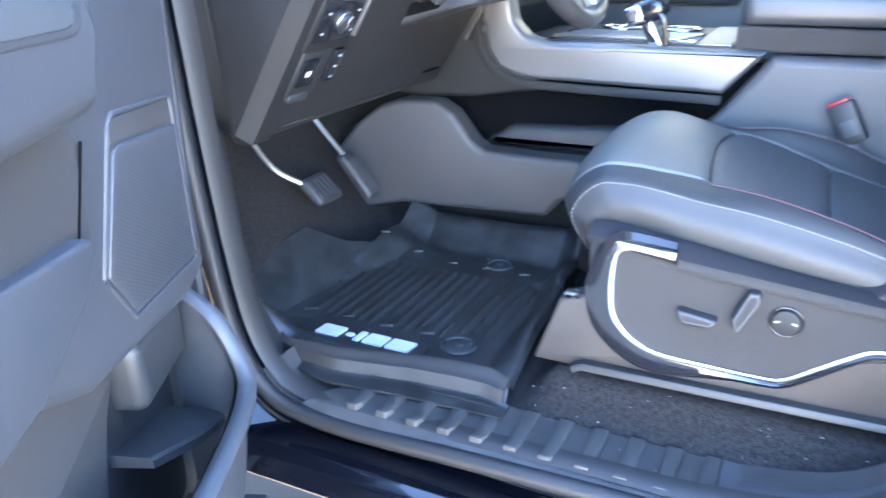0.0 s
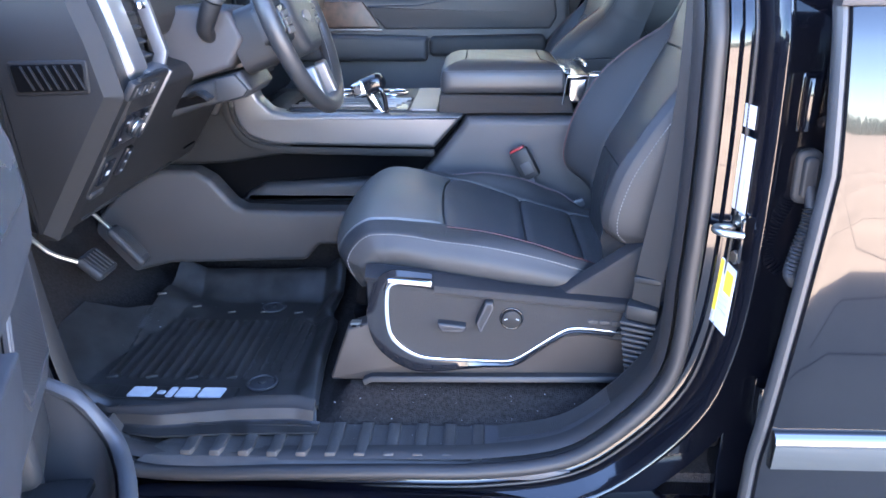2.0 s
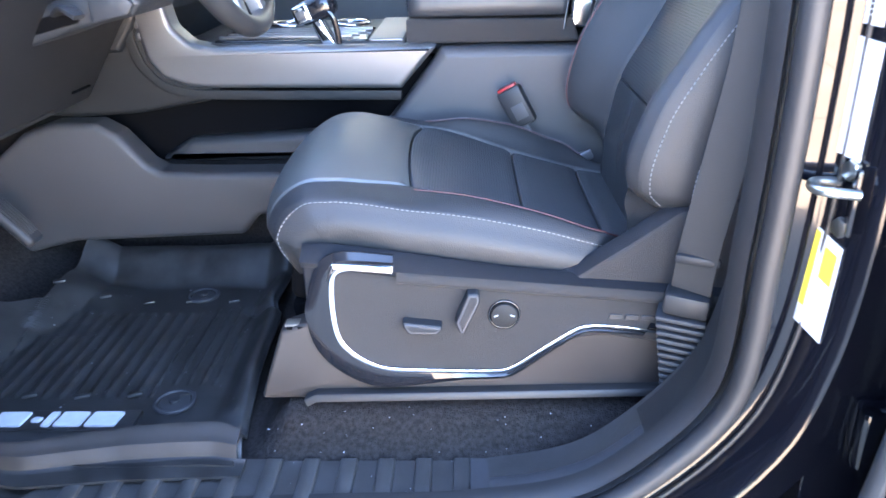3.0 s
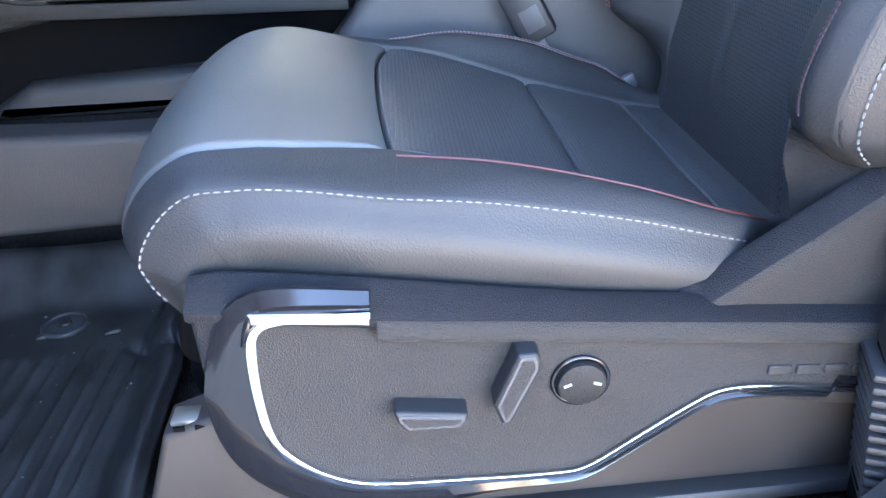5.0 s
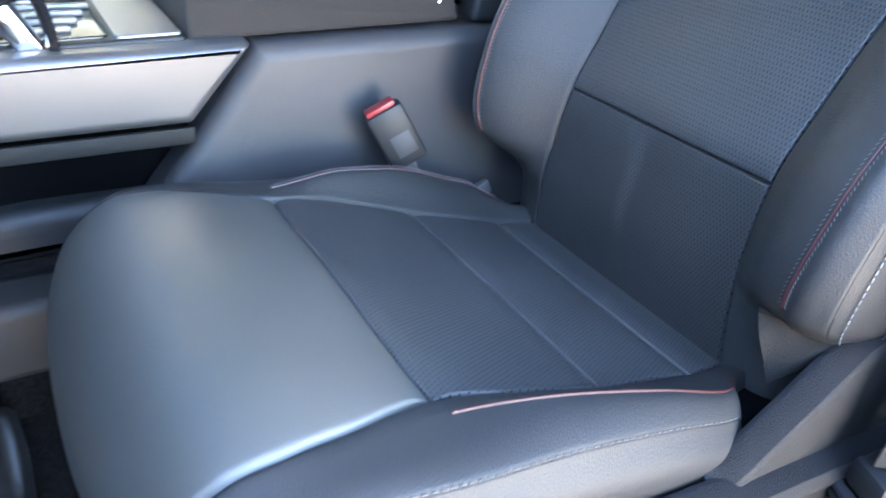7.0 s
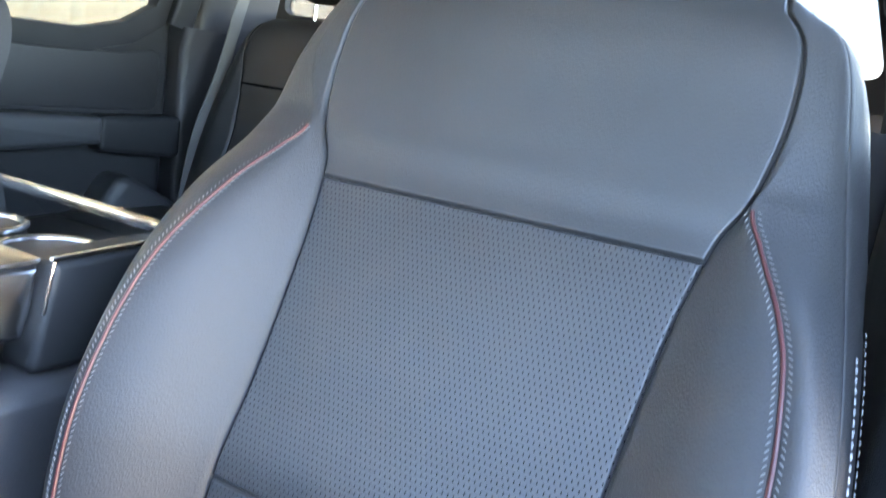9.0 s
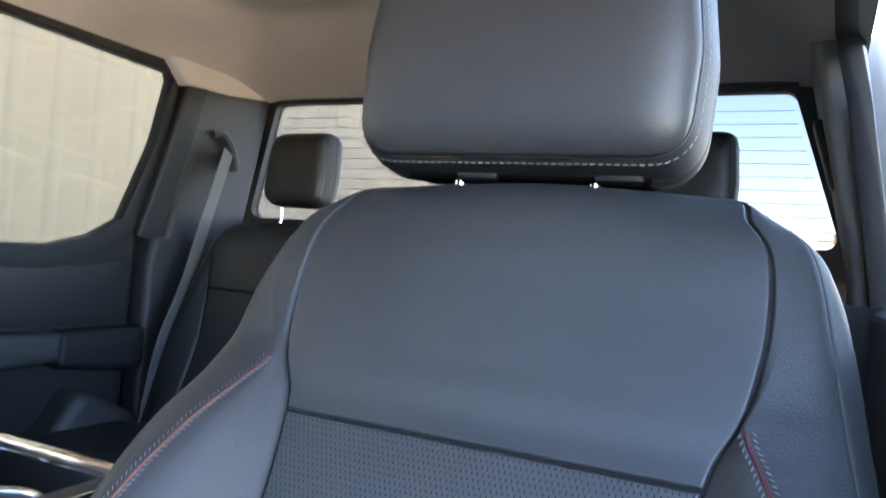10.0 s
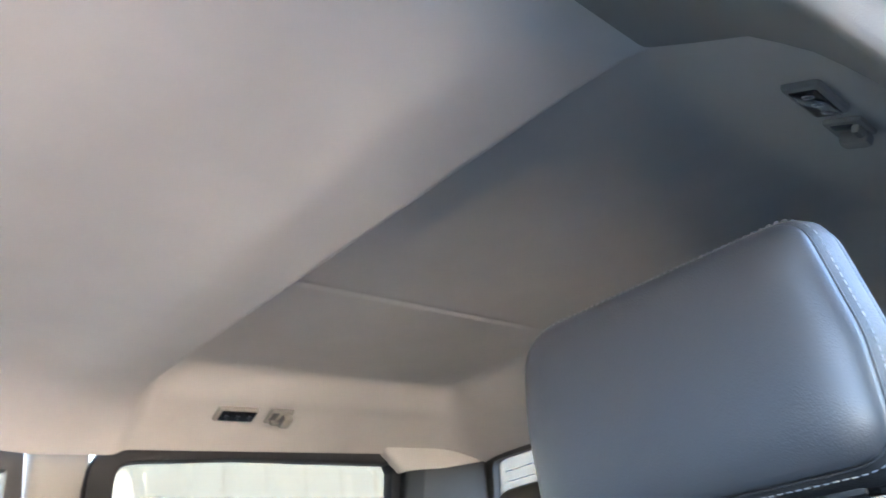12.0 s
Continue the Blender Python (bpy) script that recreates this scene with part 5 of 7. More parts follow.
for x in np.linspace(0.330, 0.560, 24):
    zf = float(np.interp(x, [0.330, 0.350, 0.379, 0.423, 0.479, 0.520, 0.560], [0.829, 0.835, 0.855, 0.885, 0.9255, 0.936, 0.940]))
    zb, zr = zf + 0.013, 0.845 - 0.05 * (x - 0.30) / 0.26 - 0.02
    face += [(x, 0.2045, zr), (x, 0.2010, zf - 0.006), (x, 0.2012, zf - 0.002), (x, 0.2040, zf + 0.0012), (x, 0.208, zf), (x, 0.212, zr)]
    top += [(x, 0.2030, zf - 0.004), (x, 0.2036, zf + 0.0008), (x, 0.2240, zb), (x, 0.2290, zb - 0.002), (x, 0.2300, zb - 0.012), (x, 0.2300, zr)]
# The face's warm tint carries ground light; the top keeps the rim plastic.
for nm, pts, ma in (("fin_face", face, PLASTIC_WARM_LIT), ("fin_top", top, RIM_PLASTIC)):
    part(nm, mesh_of(pts, [[i * 6 + j, (i + 1) * 6 + j, (i + 1) * 6 + (j + 1) % 6, i * 6 + (j + 1) % 6] for i in range(23) for j in range(6)] + [list(range(6)), list(range(138, 144))], 50), ma, shield)
part("shield_front", slab(rounded([(-0.024, 0.866), (0.03, 0.864), (0.045, 0.70), (-0.004, 0.735), (-0.022, 0.775)], 0.006, 3), "xz", 0.189, 0.222, 0.006, 3), RIM_PLASTIC, shield)
inner = catmull([(0.100, 0.860), (0.040, 0.861), (0.024, 0.857), (0.017, 0.845), (0.015, 0.793), (0.021, 0.752), (0.040, 0.727), (0.066, 0.710), (0.090, 0.703), (0.150, 0.700), (0.244, 0.699), (0.262, 0.705), (0.30, 0.732), (0.340, 0.760), (0.356, 0.768), (0.378, 0.770), (0.42, 0.766), (0.485, 0.756)], 110)
part("chrome_line", sweep([(x, 0.1835, z) for x, z in inner], rounded([(-0.003, -0.0048), (0.003, -0.0048), (0.003, 0.0048), (-0.003, 0.0048)], 0.0015, 3), (0, 1, 0), scale=np.interp(np.arange(110), [0, 16, 45, 62, 109], [0.6, 0.82, 0.75, 0.55, 0.48])), CHROME, shield, "bright chrome bead")
t2 = np.gradient(inner, axis=0)
t2 /= np.linalg.norm(t2, axis=1)[:, None]
wv = np.interp(np.arange(110), [0, 12, 22, 40, 60, 85, 109], [0.017, 0.024, 0.040, 0.036, 0.016, 0.012, 0.012])
verts = []
for (x, z), (tx, tz), w in zip(inner, t2, wv):
    nx, nz = tz, -tx
    if nx * (x - 0.2) + nz * (z - 0.80) < 0:
        nx, nz = -nx, -nz
    verts += [(x + nx * 0.004, 0.1835, z + nz * 0.004), (x + nx * w * 0.55, 0.1815, z + nz * w * 0.55), (x + nx * w, 0.187, z + nz * w), (x + nx * w, 0.192, z + nz * w), (x, 0.192, z)]
part("chrome_band", mesh_of(verts, [[i * 5 + j, (i + 1) * 5 + j, (i + 1) * 5 + (j + 1) % 5, i * 5 + (j + 1) % 5] for i in range(109) for j in range(5)]), GLOSS_BLACK, shield, "gloss black trim band")
cap = []
for xf, xb, zf, zb in ((0.020, -0.008, 0.8675, 0.872), (0.045, 0.030, 0.8655, 0.8695), (0.090, 0.080, 0.8615, 0.8655), (0.097, 0.088, 0.8605, 0.8645), (0.099, 0.093, 0.860, 0.863)):
    cap += [(xf, 0.1835, zf - 0.0095), (xf, 0.1800, zf - 0.006), (xf, 0.1803, zf - 0.001), (xf + 0.06 * (xb - xf), 0.1815, zf + 0.0012), (xb, 0.199, zb), (xb, 0.201, zb - 0.008)]
part("chrome_cap", mesh_of(cap, [[i * 6 + j, (i + 1) * 6 + j, (i + 1) * 6 + (j + 1) % 6, i * 6 + (j + 1) % 6] for i in range(4) for j in range(6)] + [list(range(6)), list(range(24, 30))], 25), SATIN_BRIGHT, shield, "satin chrome corner cap")
ret = [(0.0195, 0.1803, 0.8665), (-0.0085, 0.199, 0.8715), (-0.014, 0.196, 0.846), (0.010, 0.1825, 0.842)]
part("cap_return", mesh_of(ret + [(x + 0.004, y + 0.006, z - 0.003) for x, y, z in ret], [[0, 1, 2, 3], [4, 5, 6, 7], [0, 1, 5, 4], [1, 2, 6, 5], [2, 3, 7, 6], [3, 0, 4, 7]]), DARK_CHROME, shield)
face = [(0.110, 0.786), (0.164, 0.779), (0.164, 0.773), (0.157, 0.766), (0.119, 0.7665), (0.112, 0.776)]
sw = part("slide_switch", slab(rounded(face, 0.003, 3), "xz", 0.168, 0.19, 0.003), PLASTIC_DARK, shield)
# Paler rim puts the light caught by the bevelled edge into colour.
part("switch_edge_glint", slab(rounded(inset(face, 0.0022), 0.002, 2), "xz", 0.1672, 0.172, 0.0006, 1), PLASTIC_GREY, sw)
part("switch_face", slab(rounded(inset(face, 0.0048), 0.0012, 2), "xz", 0.1668, 0.172, 0.0004, 1), PLASTIC_WARM_LIT, sw)
face = [(0.1995, 0.829), (0.213, 0.8295), (0.216, 0.823), (0.216, 0.815), (0.195, 0.769), (0.188, 0.768), (0.182, 0.786)]
sw = part("tilt_switch", slab(rounded(face, 0.003, 3), "xz", 0.166, 0.19, 0.003), PLASTIC_DARK, shield)
# Edge highlight of the tilt switch, built as a paler rim.
part("switch_edge_glint", slab(rounded(inset(face, 0.0022), 0.002, 2), "xz", 0.1652, 0.170, 0.0006, 1), PLASTIC_GREY, sw)
part("switch_face", slab(rounded(inset(face, 0.0048), 0.0012, 2), "xz", 0.1648, 0.170, 0.0004, 1), PLASTIC_WARM_LIT, sw)
kn = part("lumbar_knob", disc((0.249, 0.184, 0.7885), 0.0185, 0.012, (0, 1, 0), 40, 0.003), DASH, shield)
part("knob_ring", ring((0.249, 0.185, 0.7885), 0.0207, 0.0020, (0, 1, 0)), GLOSS_BLACK, shield)
for s in (-1, 1):
    part("knob_mark", box((0.249 + s * 0.011, 0.1778, 0.790), (0.006, 0.001, 0.002), 0, (0, s * 20, 0)), INK, kn)
for k in range(4):
    part("embossed_mark", slab(rounded([(0.392 + k * 0.022, 0.788 - k * 0.0015), (0.410 + k * 0.022, 0.787 - k * 0.0015), (0.409 + k * 0.022, 0.779 - k * 0.0015), (0.391 + k * 0.022, 0.780 - k * 0.0015)], 0.002, 2), "xz", 0.1838, 0.19, 0.0008, 1), PLASTIC, shield)
# base cover with its ledge
# Warm tint of the cover is ground light put into the plastic.
part("base_cover", slab(rounded([(-0.066, 0.756), (0.03, 0.79), (0.56, 0.80), (0.56, 0.645), (-0.105, 0.645)], 0.006), "xz", 0.196, 0.235, 0.006), PLASTIC_SMOOTH, driver, "smooth grey seat base cover, warm ground light put into its colour")
part("base_ledge", sweep([(x, 0.188, z) for x, z in ((-0.035, 0.650), (-0.02, 0.658), (0.2, 0.661), (0.5, 0.666))], rounded([(-0.014, -0.006), (0.016, -0.006), (0.016, 0.004), (-0.010, 0.006)], 0.003, 2), (0, 1, 0)), PLASTIC_DARK, driver)
# Shade below the cushion front is put into this cover's colour.
part("front_cover", box((-0.045, 0.49, 0.70), (0.03, 0.40, 0.11), 0.008, (0, -12, 0)), SHADE_SEAM_BLACK, driver)
part("rail_end", box((-0.030, 0.212, 0.763), (0.060, 0.020, 0.005), 0.002), STEEL, driver, "bare steel seat track end")
for k in range(3):
    part("track_slot", box((-0.052 + 0.016 * k, 0.1975, 0.7625), (0.008, 0.002, 0.004), 0), SHADE_SEAM_BLACK, driver)

# seat belt with its sleeve, buckle
belt = thing("seat_belt", (0.50, 0.15, 0.66), "charcoal webbing seat belt in a ribbed sleeve", "seat belt")
bp = smooth3([(0.486, 0.148, 0.84), (0.490, 0.145, 0.90), (0.503, 0.140, 1.0), (0.522, 0.135, 1.15), (0.526, 0.130, 1.3), (0.528, 0.150, 1.5), (0.53, 0.17, 1.62)], 40)
part("webbing", sweep(bp, rounded([(-0.026, -0.0012), (0.026, -0.0012), (0.026, 0.0012), (-0.026, 0.0012)], 0.0008, 1), (0.82, -0.57, 0)), WEBBING, belt)
part("clip", box((0.490, 0.146, 0.884), (0.056, 0.012, 0.013), 0.004, (0, 0, -24)), PLASTIC_DARK, belt)
part("collar", box((0.484, 0.150, 0.824), (0.058, 0.042, 0.030), 0.006, (0, 3, -22)), PLASTIC_DARK, belt)
for k in range(13):
    part("bellow", box((0.480 + 0.0009 * k, 0.153, 0.803 - k * 0.0108), (0.064 - 0.0012 * k, 0.05, 0.0072), 0.003, (0, 3, -20)), RUBBER, belt)
part("sleeve", box((0.486, 0.156, 0.735), (0.046, 0.036, 0.16), 0.006, (0, -3, -20)), SHADE_SEAM_BLACK, belt)
pb = thing("seat_belt", (0.49, 1.80, 0.70), "charcoal webbing seat belt beside the passenger seat", "seat belt")
part("webbing", sweep(smooth3([(0.58, 1.765, 1.60), (0.566, 1.782, 1.42), (0.545, 1.795, 1.32), (0.50, 1.800, 1.225), (0.45, 1.800, 1.10), (0.42, 1.795, 0.86)], 30), rounded([(-0.024, -0.0012), (0.024, -0.0012), (0.024, 0.0012), (-0.024, 0.0012)], 0.0008, 1), (0.82, -0.57, 0)), WEBBING, pb)
part("anchor", box((0.42, 1.795, 0.85), (0.06, 0.02, 0.05), 0.006), PLASTIC_DARK, pb)
bk = thing("belt_buckle", (0.345, 0.715, 0.86), "black seat belt buckle with a red release", "buckle")
part("housing", box((0.300, 0.722, 0.950), (0.048, 0.026, 0.078), 0.006, (0, -29, -14)), PLASTIC_DARK, bk)
part("release", box((0.2800, 0.728, 0.9850), (0.038, 0.019, 0.008), 0.003, (0, -29, -14)), RED, bk, "red release button")
part("plate", box((0.3045, 0.7085, 0.943), (0.026, 0.003, 0.03), 0.001, (0, -29, -14)), PLASTIC_GREY, bk)
part("stalk", box((0.324, 0.715, 0.885), (0.024, 0.008, 0.09), 0.003, (0, -22, -14)), PLASTIC_GREY, bk)
part("lower_bracket", box((0.415, 0.735, 0.835), (0.08, 0.012, 0.022), 0.004, (0, -25, 0)), SATIN, bk)


# rear bench
REAR_BACK = [
    (1.36, 0.84, 0.150, 0.0, 0.20, 0.006, 0.25, -0.006, 0.285, 0.08),
    (1.41, 1.00, 0.160, 0.0, 0.21, 0.012, 0.26, -0.004, 0.295, 0.10),
    (1.455, 1.15, 0.150, 0.0, 0.21, 0.012, 0.255, -0.006, 0.285, 0.10),
    (1.49, 1.27, 0.168, 0.0, 0.20, 0.004, 0.235, -0.010, 0.262, 0.10),
    (1.52, 1.36, 0.195, -0.003, 0.208, -0.006, 0.22, -0.014, 0.236, 0.10),
    (1.545, 1.415, 0.185, -0.008, 0.192, -0.010, 0.20, -0.016, 0.212, 0.08),
    (1.58, 1.440, 0.165, -0.008, 0.172, -0.010, 0.178, -0.014, 0.186, 0.06),
    (1.63, 1.440, 0.150, -0.006, 0.157, -0.008, 0.163, -0.012, 0.17, 0.05),
]
rear = thing("rear_bench", (1.5, MID, 0.62), "black leather rear bench with tall headrests", "bench seat")


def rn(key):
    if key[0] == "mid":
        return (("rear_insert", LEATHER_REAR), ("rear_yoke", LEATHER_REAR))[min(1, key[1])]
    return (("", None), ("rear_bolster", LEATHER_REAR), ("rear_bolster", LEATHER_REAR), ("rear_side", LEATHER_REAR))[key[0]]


for yc in (1.41, 2 * MID - 1.41):
    q = quilt(rear, yc, REAR_BACK, 80, [(1.49, 1.27)], rn, counts=(14, 8, 6, 8))
    row = int(np.argmin(np.abs(q["C"][:, 1] - 1.27)))
    for side in (1, -1):
        p, nn_ = seam_path(q, q["c"][0], side, 0.90, 1.42, key=2, lift=0.001)
        part("seam", tube(p, 0.0028, (0, 1, 0), 6), SHADE_SEAM_BLACK, rear)
        p = q["grid"][side][row][: q["c"][0] + 1] + np.array((-0.004, 0, 0.001))
        part("seam", tube(p, 0.0028, (0, 0, 1), 6), SHADE_SEAM_BLACK, rear)
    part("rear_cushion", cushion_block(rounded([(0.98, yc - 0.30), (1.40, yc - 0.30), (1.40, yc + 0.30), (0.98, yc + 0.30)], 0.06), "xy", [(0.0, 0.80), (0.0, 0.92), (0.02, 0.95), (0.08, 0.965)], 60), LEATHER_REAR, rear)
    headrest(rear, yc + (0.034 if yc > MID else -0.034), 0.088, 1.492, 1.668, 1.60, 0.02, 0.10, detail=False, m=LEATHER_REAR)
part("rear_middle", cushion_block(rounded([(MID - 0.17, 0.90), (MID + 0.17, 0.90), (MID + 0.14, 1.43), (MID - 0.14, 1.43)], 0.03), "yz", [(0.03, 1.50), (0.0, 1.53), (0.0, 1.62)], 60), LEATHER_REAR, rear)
part("rear_base", box((1.2, MID, 0.71), (0.45, 1.3, 0.18), 0.02), PLASTIC_DARK, rear)
rb = thing("rear_seat_belt", (1.60, 1.68, 1.0), "charcoal rear seat belt with a grey shoulder guide", "seat belt")
part("guide", tube(smooth3([(1.575, 1.690, 1.66), (1.600, 1.682, 1.665), (1.640, 1.680, 1.62), (1.655, 1.680, 1.575)], 20), 0.011, n=8, ry=0.02), PLASTIC_GREY, rb, "grey shoulder belt guide")
part("webbing", sweep(smooth3([(1.615, 1.665, 1.62), (1.55, 1.655, 1.45), (1.49, 1.65, 1.27), (1.43, 1.65, 1.12), (1.40, 1.66, 0.9)], 24), rounded([(-0.024, -0.0015), (0.024, -0.0015), (0.024, 0.0015), (-0.024, 0.0015)], 0.001, 1), (1, 0.2, 0)), WEBBING_REAR, rb)
part("stop", disc((1.505, 1.638, 1.27), 0.007, 0.01, (0, 1, 0), 12), PLASTIC_DARK, rb)


# ---- driver's door, standing open ----
DO, DU, DW = np.array((-0.504, 0.0, 0.0)), np.array((0.39, -0.92, 0.0)), np.array((0.92, 0.39, 0.0))


def door_pt(u, z, w):
    p = DO + DU * u + DW * w
    return (p[0], p[1], z)


def to_door(me):
    """Turns a mesh built with u along x, depth along -y and z up onto the open door."""
    for v_ in me.vertices:
        u, w, z = v_.co.x, -v_.co.y, v_.co.z
        v_.co = door_pt(u, z, w)
    me.flip_normals()
    return me


def door_slab(outline, w_face, w_back, bevel, segs=3):
    return to_door(slab(outline, "xz", -w_face, -w_back, bevel, segs))


def driver_door():
    d = thing("door_1", door_pt(0.5, 0.50, -0.05), "open driver's door with blue-grey plastic trim", "car door", kind="structure")
    part("shell", door_slab(rounded([(0.02, 0.50), (1.06, 0.50), (1.10, 1.36), (-0.02, 1.36)], 0.03), -0.055, -0.19, 0.03), PAINT, d)
    part("card", door_slab(rounded([(0.135, 0.875), (0.20, 0.853), (0.30, 0.860), (0.345, 0.862), (0.440, 0.866), (0.560, 0.912), (1.05, 0.92), (1.06, 1.37), (0.13, 1.37), (0.15, 1.20), (0.155, 1.05)], [0.02, 0.03, 0.03, 0.015, 0.03, 0.02, 0.02, 0.02, 0.02, 0.05, 0.05], 4), 0.0, -0.06, 0.016), PLASTIC_DOOR, d)
    part("lower_card", door_slab(rounded([(0.14, 0.53), (1.05, 0.53), (1.05, 0.90), (0.14, 0.88)], 0.03), -0.046, -0.06, 0.006), PLASTIC, d)
    gr = [(0.183, 1.103), (0.326, 1.110), (0.337, 1.100), (0.395, 0.962), (0.347, 0.900), (0.171, 0.896)]
    rim = rounded(gr, [0.008, 0.008, 0.008, 0.012, 0.010, 0.010], 3)
    part("speaker_frame", tube([door_pt(u, z, 0.0005) for u, z in rim + rim[:2]], 0.0030, (0, 0, 1), 8), PLASTIC_DOOR, d)
    part("speaker_blank", door_slab(rounded([(0.186, 1.100), (0.325, 1.106), (0.334, 1.098), (0.338, 1.082), (0.185, 1.073)], 0.004, 2), 0.0012, -0.01, 0.001), WALL_PLASTIC, d)
    g = part("speaker_grille", door_slab(rounded([(0.184, 1.070), (0.325, 1.079), (0.338, 1.074), (0.388, 0.962), (0.343, 0.905), (0.176, 0.902)], 0.006, 3), 0.0035, -0.01, 0.002), PLASTIC_DOOR, d, "fine-mesh speaker grille")
    rows = [(0.182 + 0.0042 * i, 0.904 + 0.0048 * j + 0.0024 * (i % 2)) for i in range(50) for j in range(37)]
    inner_g = inset([(0.184, 1.070), (0.325, 1.079), (0.338, 1.074), (0.388, 0.962), (0.343, 0.905), (0.176, 0.902)], 0.006)

    def inside(u, z):
        c = False
        for k in range(len(inner_g)):
            (x1, y1), (x2, y2) = inner_g[k], inner_g[k - 1]
            if (y1 > z) != (y2 > z) and u < (x2 - x1) * (z - y1) / (y2 - y1) + x1:
                c = not c
        return c

    vv, ff = [], []
    for u, z in rows:
        if inside(u, z):
            k = len(vv)
            for a in range(4):
                vv.append(door_pt(u + 0.0012 * math.cos(a * math.pi / 2), z + 0.0012 * math.sin(a * math.pi / 2), 0.0039))
            ff.append([k, k + 1, k + 2, k + 3])
    me = bpy.data.meshes.new("mesh_holes")
    me.from_pydata(vv, [], ff)
    part("mesh_holes", me, PLASTIC_DARK, g)
    # armrest pod with the switch plate
    pod = part("armrest", door_slab(rounded([(0.445, 1.135), (0.420, 1.20), (0.450, 1.27), (0.53, 1.325), (0.64, 1.338), (1.04, 1.345), (1.04, 1.13), (0.60, 1.124)], [0.03, 0.05, 0.05, 0.05, 0.05, 0.02, 0.02, 0.03], 4), 0.062, -0.01, 0.028, 5), PLASTIC_DOOR, d)
    part("switch_recess", door_slab(rounded([(0.462, 1.198), (0.474, 1.250), (0.540, 1.312), (0.64, 1.331), (1.02, 1.338), (1.02, 1.196)], [0.02, 0.03, 0.03, 0.03, 0.01, 0.02], 4), 0.0640, 0.05, 0.004), PLASTIC_DOOR, pod)
    part("recess_face", door_slab(rounded([(0.474, 1.205), (0.486, 1.247), (0.546, 1.303), (0.645, 1.323), (1.01, 1.330), (1.01, 1.204)], [0.018, 0.028, 0.028, 0.028, 0.01, 0.018], 4), 0.0655, 0.05, 0.002), PLATE, pod)
    part("button_rim", door_slab(rounded([(0.646, 1.284), (0.640, 1.308), (0.655, 1.3195), (0.80, 1.3225), (0.80, 1.290)], 0.006, 3), 0.0675, 0.055, 0.002), CHROME, pod, "bright rim round the door buttons")
    plate_ = part("button_plate", door_slab(rounded([(0.650, 1.287), (0.644, 1.306), (0.657, 1.3165), (0.797, 1.3195), (0.797, 1.293)], 0.005, 3), 0.0690, 0.055, 0.002), PLASTIC, pod)
    for k in range(3):
        for q in range(2):
            part("button", door_slab(rounded([(0.655 + 0.045 * k, 1.2905 + 0.0135 * q), (0.692 + 0.045 * k, 1.2925 + 0.0135 * q), (0.692 + 0.045 * k, 1.3035 + 0.0135 * q), (0.655 + 0.045 * k, 1.3015 + 0.0135 * q)], 0.002, 2), 0.0705, 0.06, 0.001), PLASTIC_GREY, plate_)
            part("button_mark", door_slab(rounded([(0.667 + 0.045 * k, 1.2945 + 0.0135 * q), (0.679 + 0.045 * k, 1.2950 + 0.0135 * q), (0.679 + 0.045 * k, 1.2995 + 0.0135 * q), (0.667 + 0.045 * k, 1.2990 + 0.0135 * q)], 0.001, 1), 0.0709, 0.066, 0.0002, 1), INK, plate_)
    lock = part("lock_button", door_slab(rounded([(0.626, 1.242), (0.632, 1.2565), (0.70, 1.262), (0.70, 1.246)], 0.004, 2), 0.0705, 0.06, 0.002), PLASTIC, pod)
    part("button_mark", door_slab(rounded([(0.640, 1.247), (0.640, 1.254), (0.655, 1.255), (0.655, 1.248)], 0.001, 1), 0.0709, 0.066, 0.0002, 1), INK, lock)
    part("upper_trim", door_slab(rounded([(0.60, 1.335), (1.05, 1.350), (1.05, 1.50), (0.56, 1.50)], 0.01), 0.050, -0.10, 0.01), PLASTIC_DARK, d, "black upper door trim")
    # recess panel and pull pocket
    part("recess_panel", door_slab(rounded([(0.405, 1.000), (1.04, 1.040), (1.04, 1.125), (0.405, 1.128)], 0.006), 0.004, -0.01, 0.003), WALL_PLASTIC, d)
    part("panel_seam", tube([door_pt(0.396 + 0.036 * k, 1.10 - 0.085 * k, 0.0045) for k in np.linspace(0, 1, 6)], 0.0016, (0, 0, 1), 6), SHADE_SEAM_BLACK, d)
    part("pull_pocket", door_slab(rounded([(0.437, 1.024), (0.452, 0.985), (0.552, 0.926), (0.62, 0.914), (1.04, 0.914), (1.04, 1.060), (0.57, 1.032)], [0.004, 0.02, 0.03, 0.03, 0.01, 0.01, 0.02], 4), 0.022, -0.01, 0.005, 3), PLASTIC_DOOR, d)
    # lower storage bin
    path = [door_pt(u, z, w) for u, z, w in catmull([(0.195, 0.862, -0.02), (0.225, 0.845, 0.03), (0.240, 0.80, 0.062), (0.262, 0.772, 0.080), (0.36, 0.765, 0.094), (0.60, 0.765, 0.095), (1.03, 0.78, 0.09)], 50)]
    part("bin_rim", tube(path, 0.009, (0, 0, 1), 10, 0.012), PLASTIC_DOOR, d)
    lip = catmull([(0.195, 0.862, -0.02), (0.225, 0.845, 0.03), (0.240, 0.80, 0.062), (0.262, 0.772, 0.080), (0.36, 0.765, 0.094), (0.60, 0.765, 0.095), (1.03, 0.78, 0.09)], 50)
    vv = []
    for u, z, w in lip:
        b = 0.56
        for k in range(8):
            t = k / 7
            vv.append(door_pt(u + 0.01 * t, z * (1 - t) + b * t, (w - 0.004) * (1 - 0.35 * t * t)))
    k = len(vv)
    vv += [tuple(np.array(p) - DW * 0.012) for p in vv]
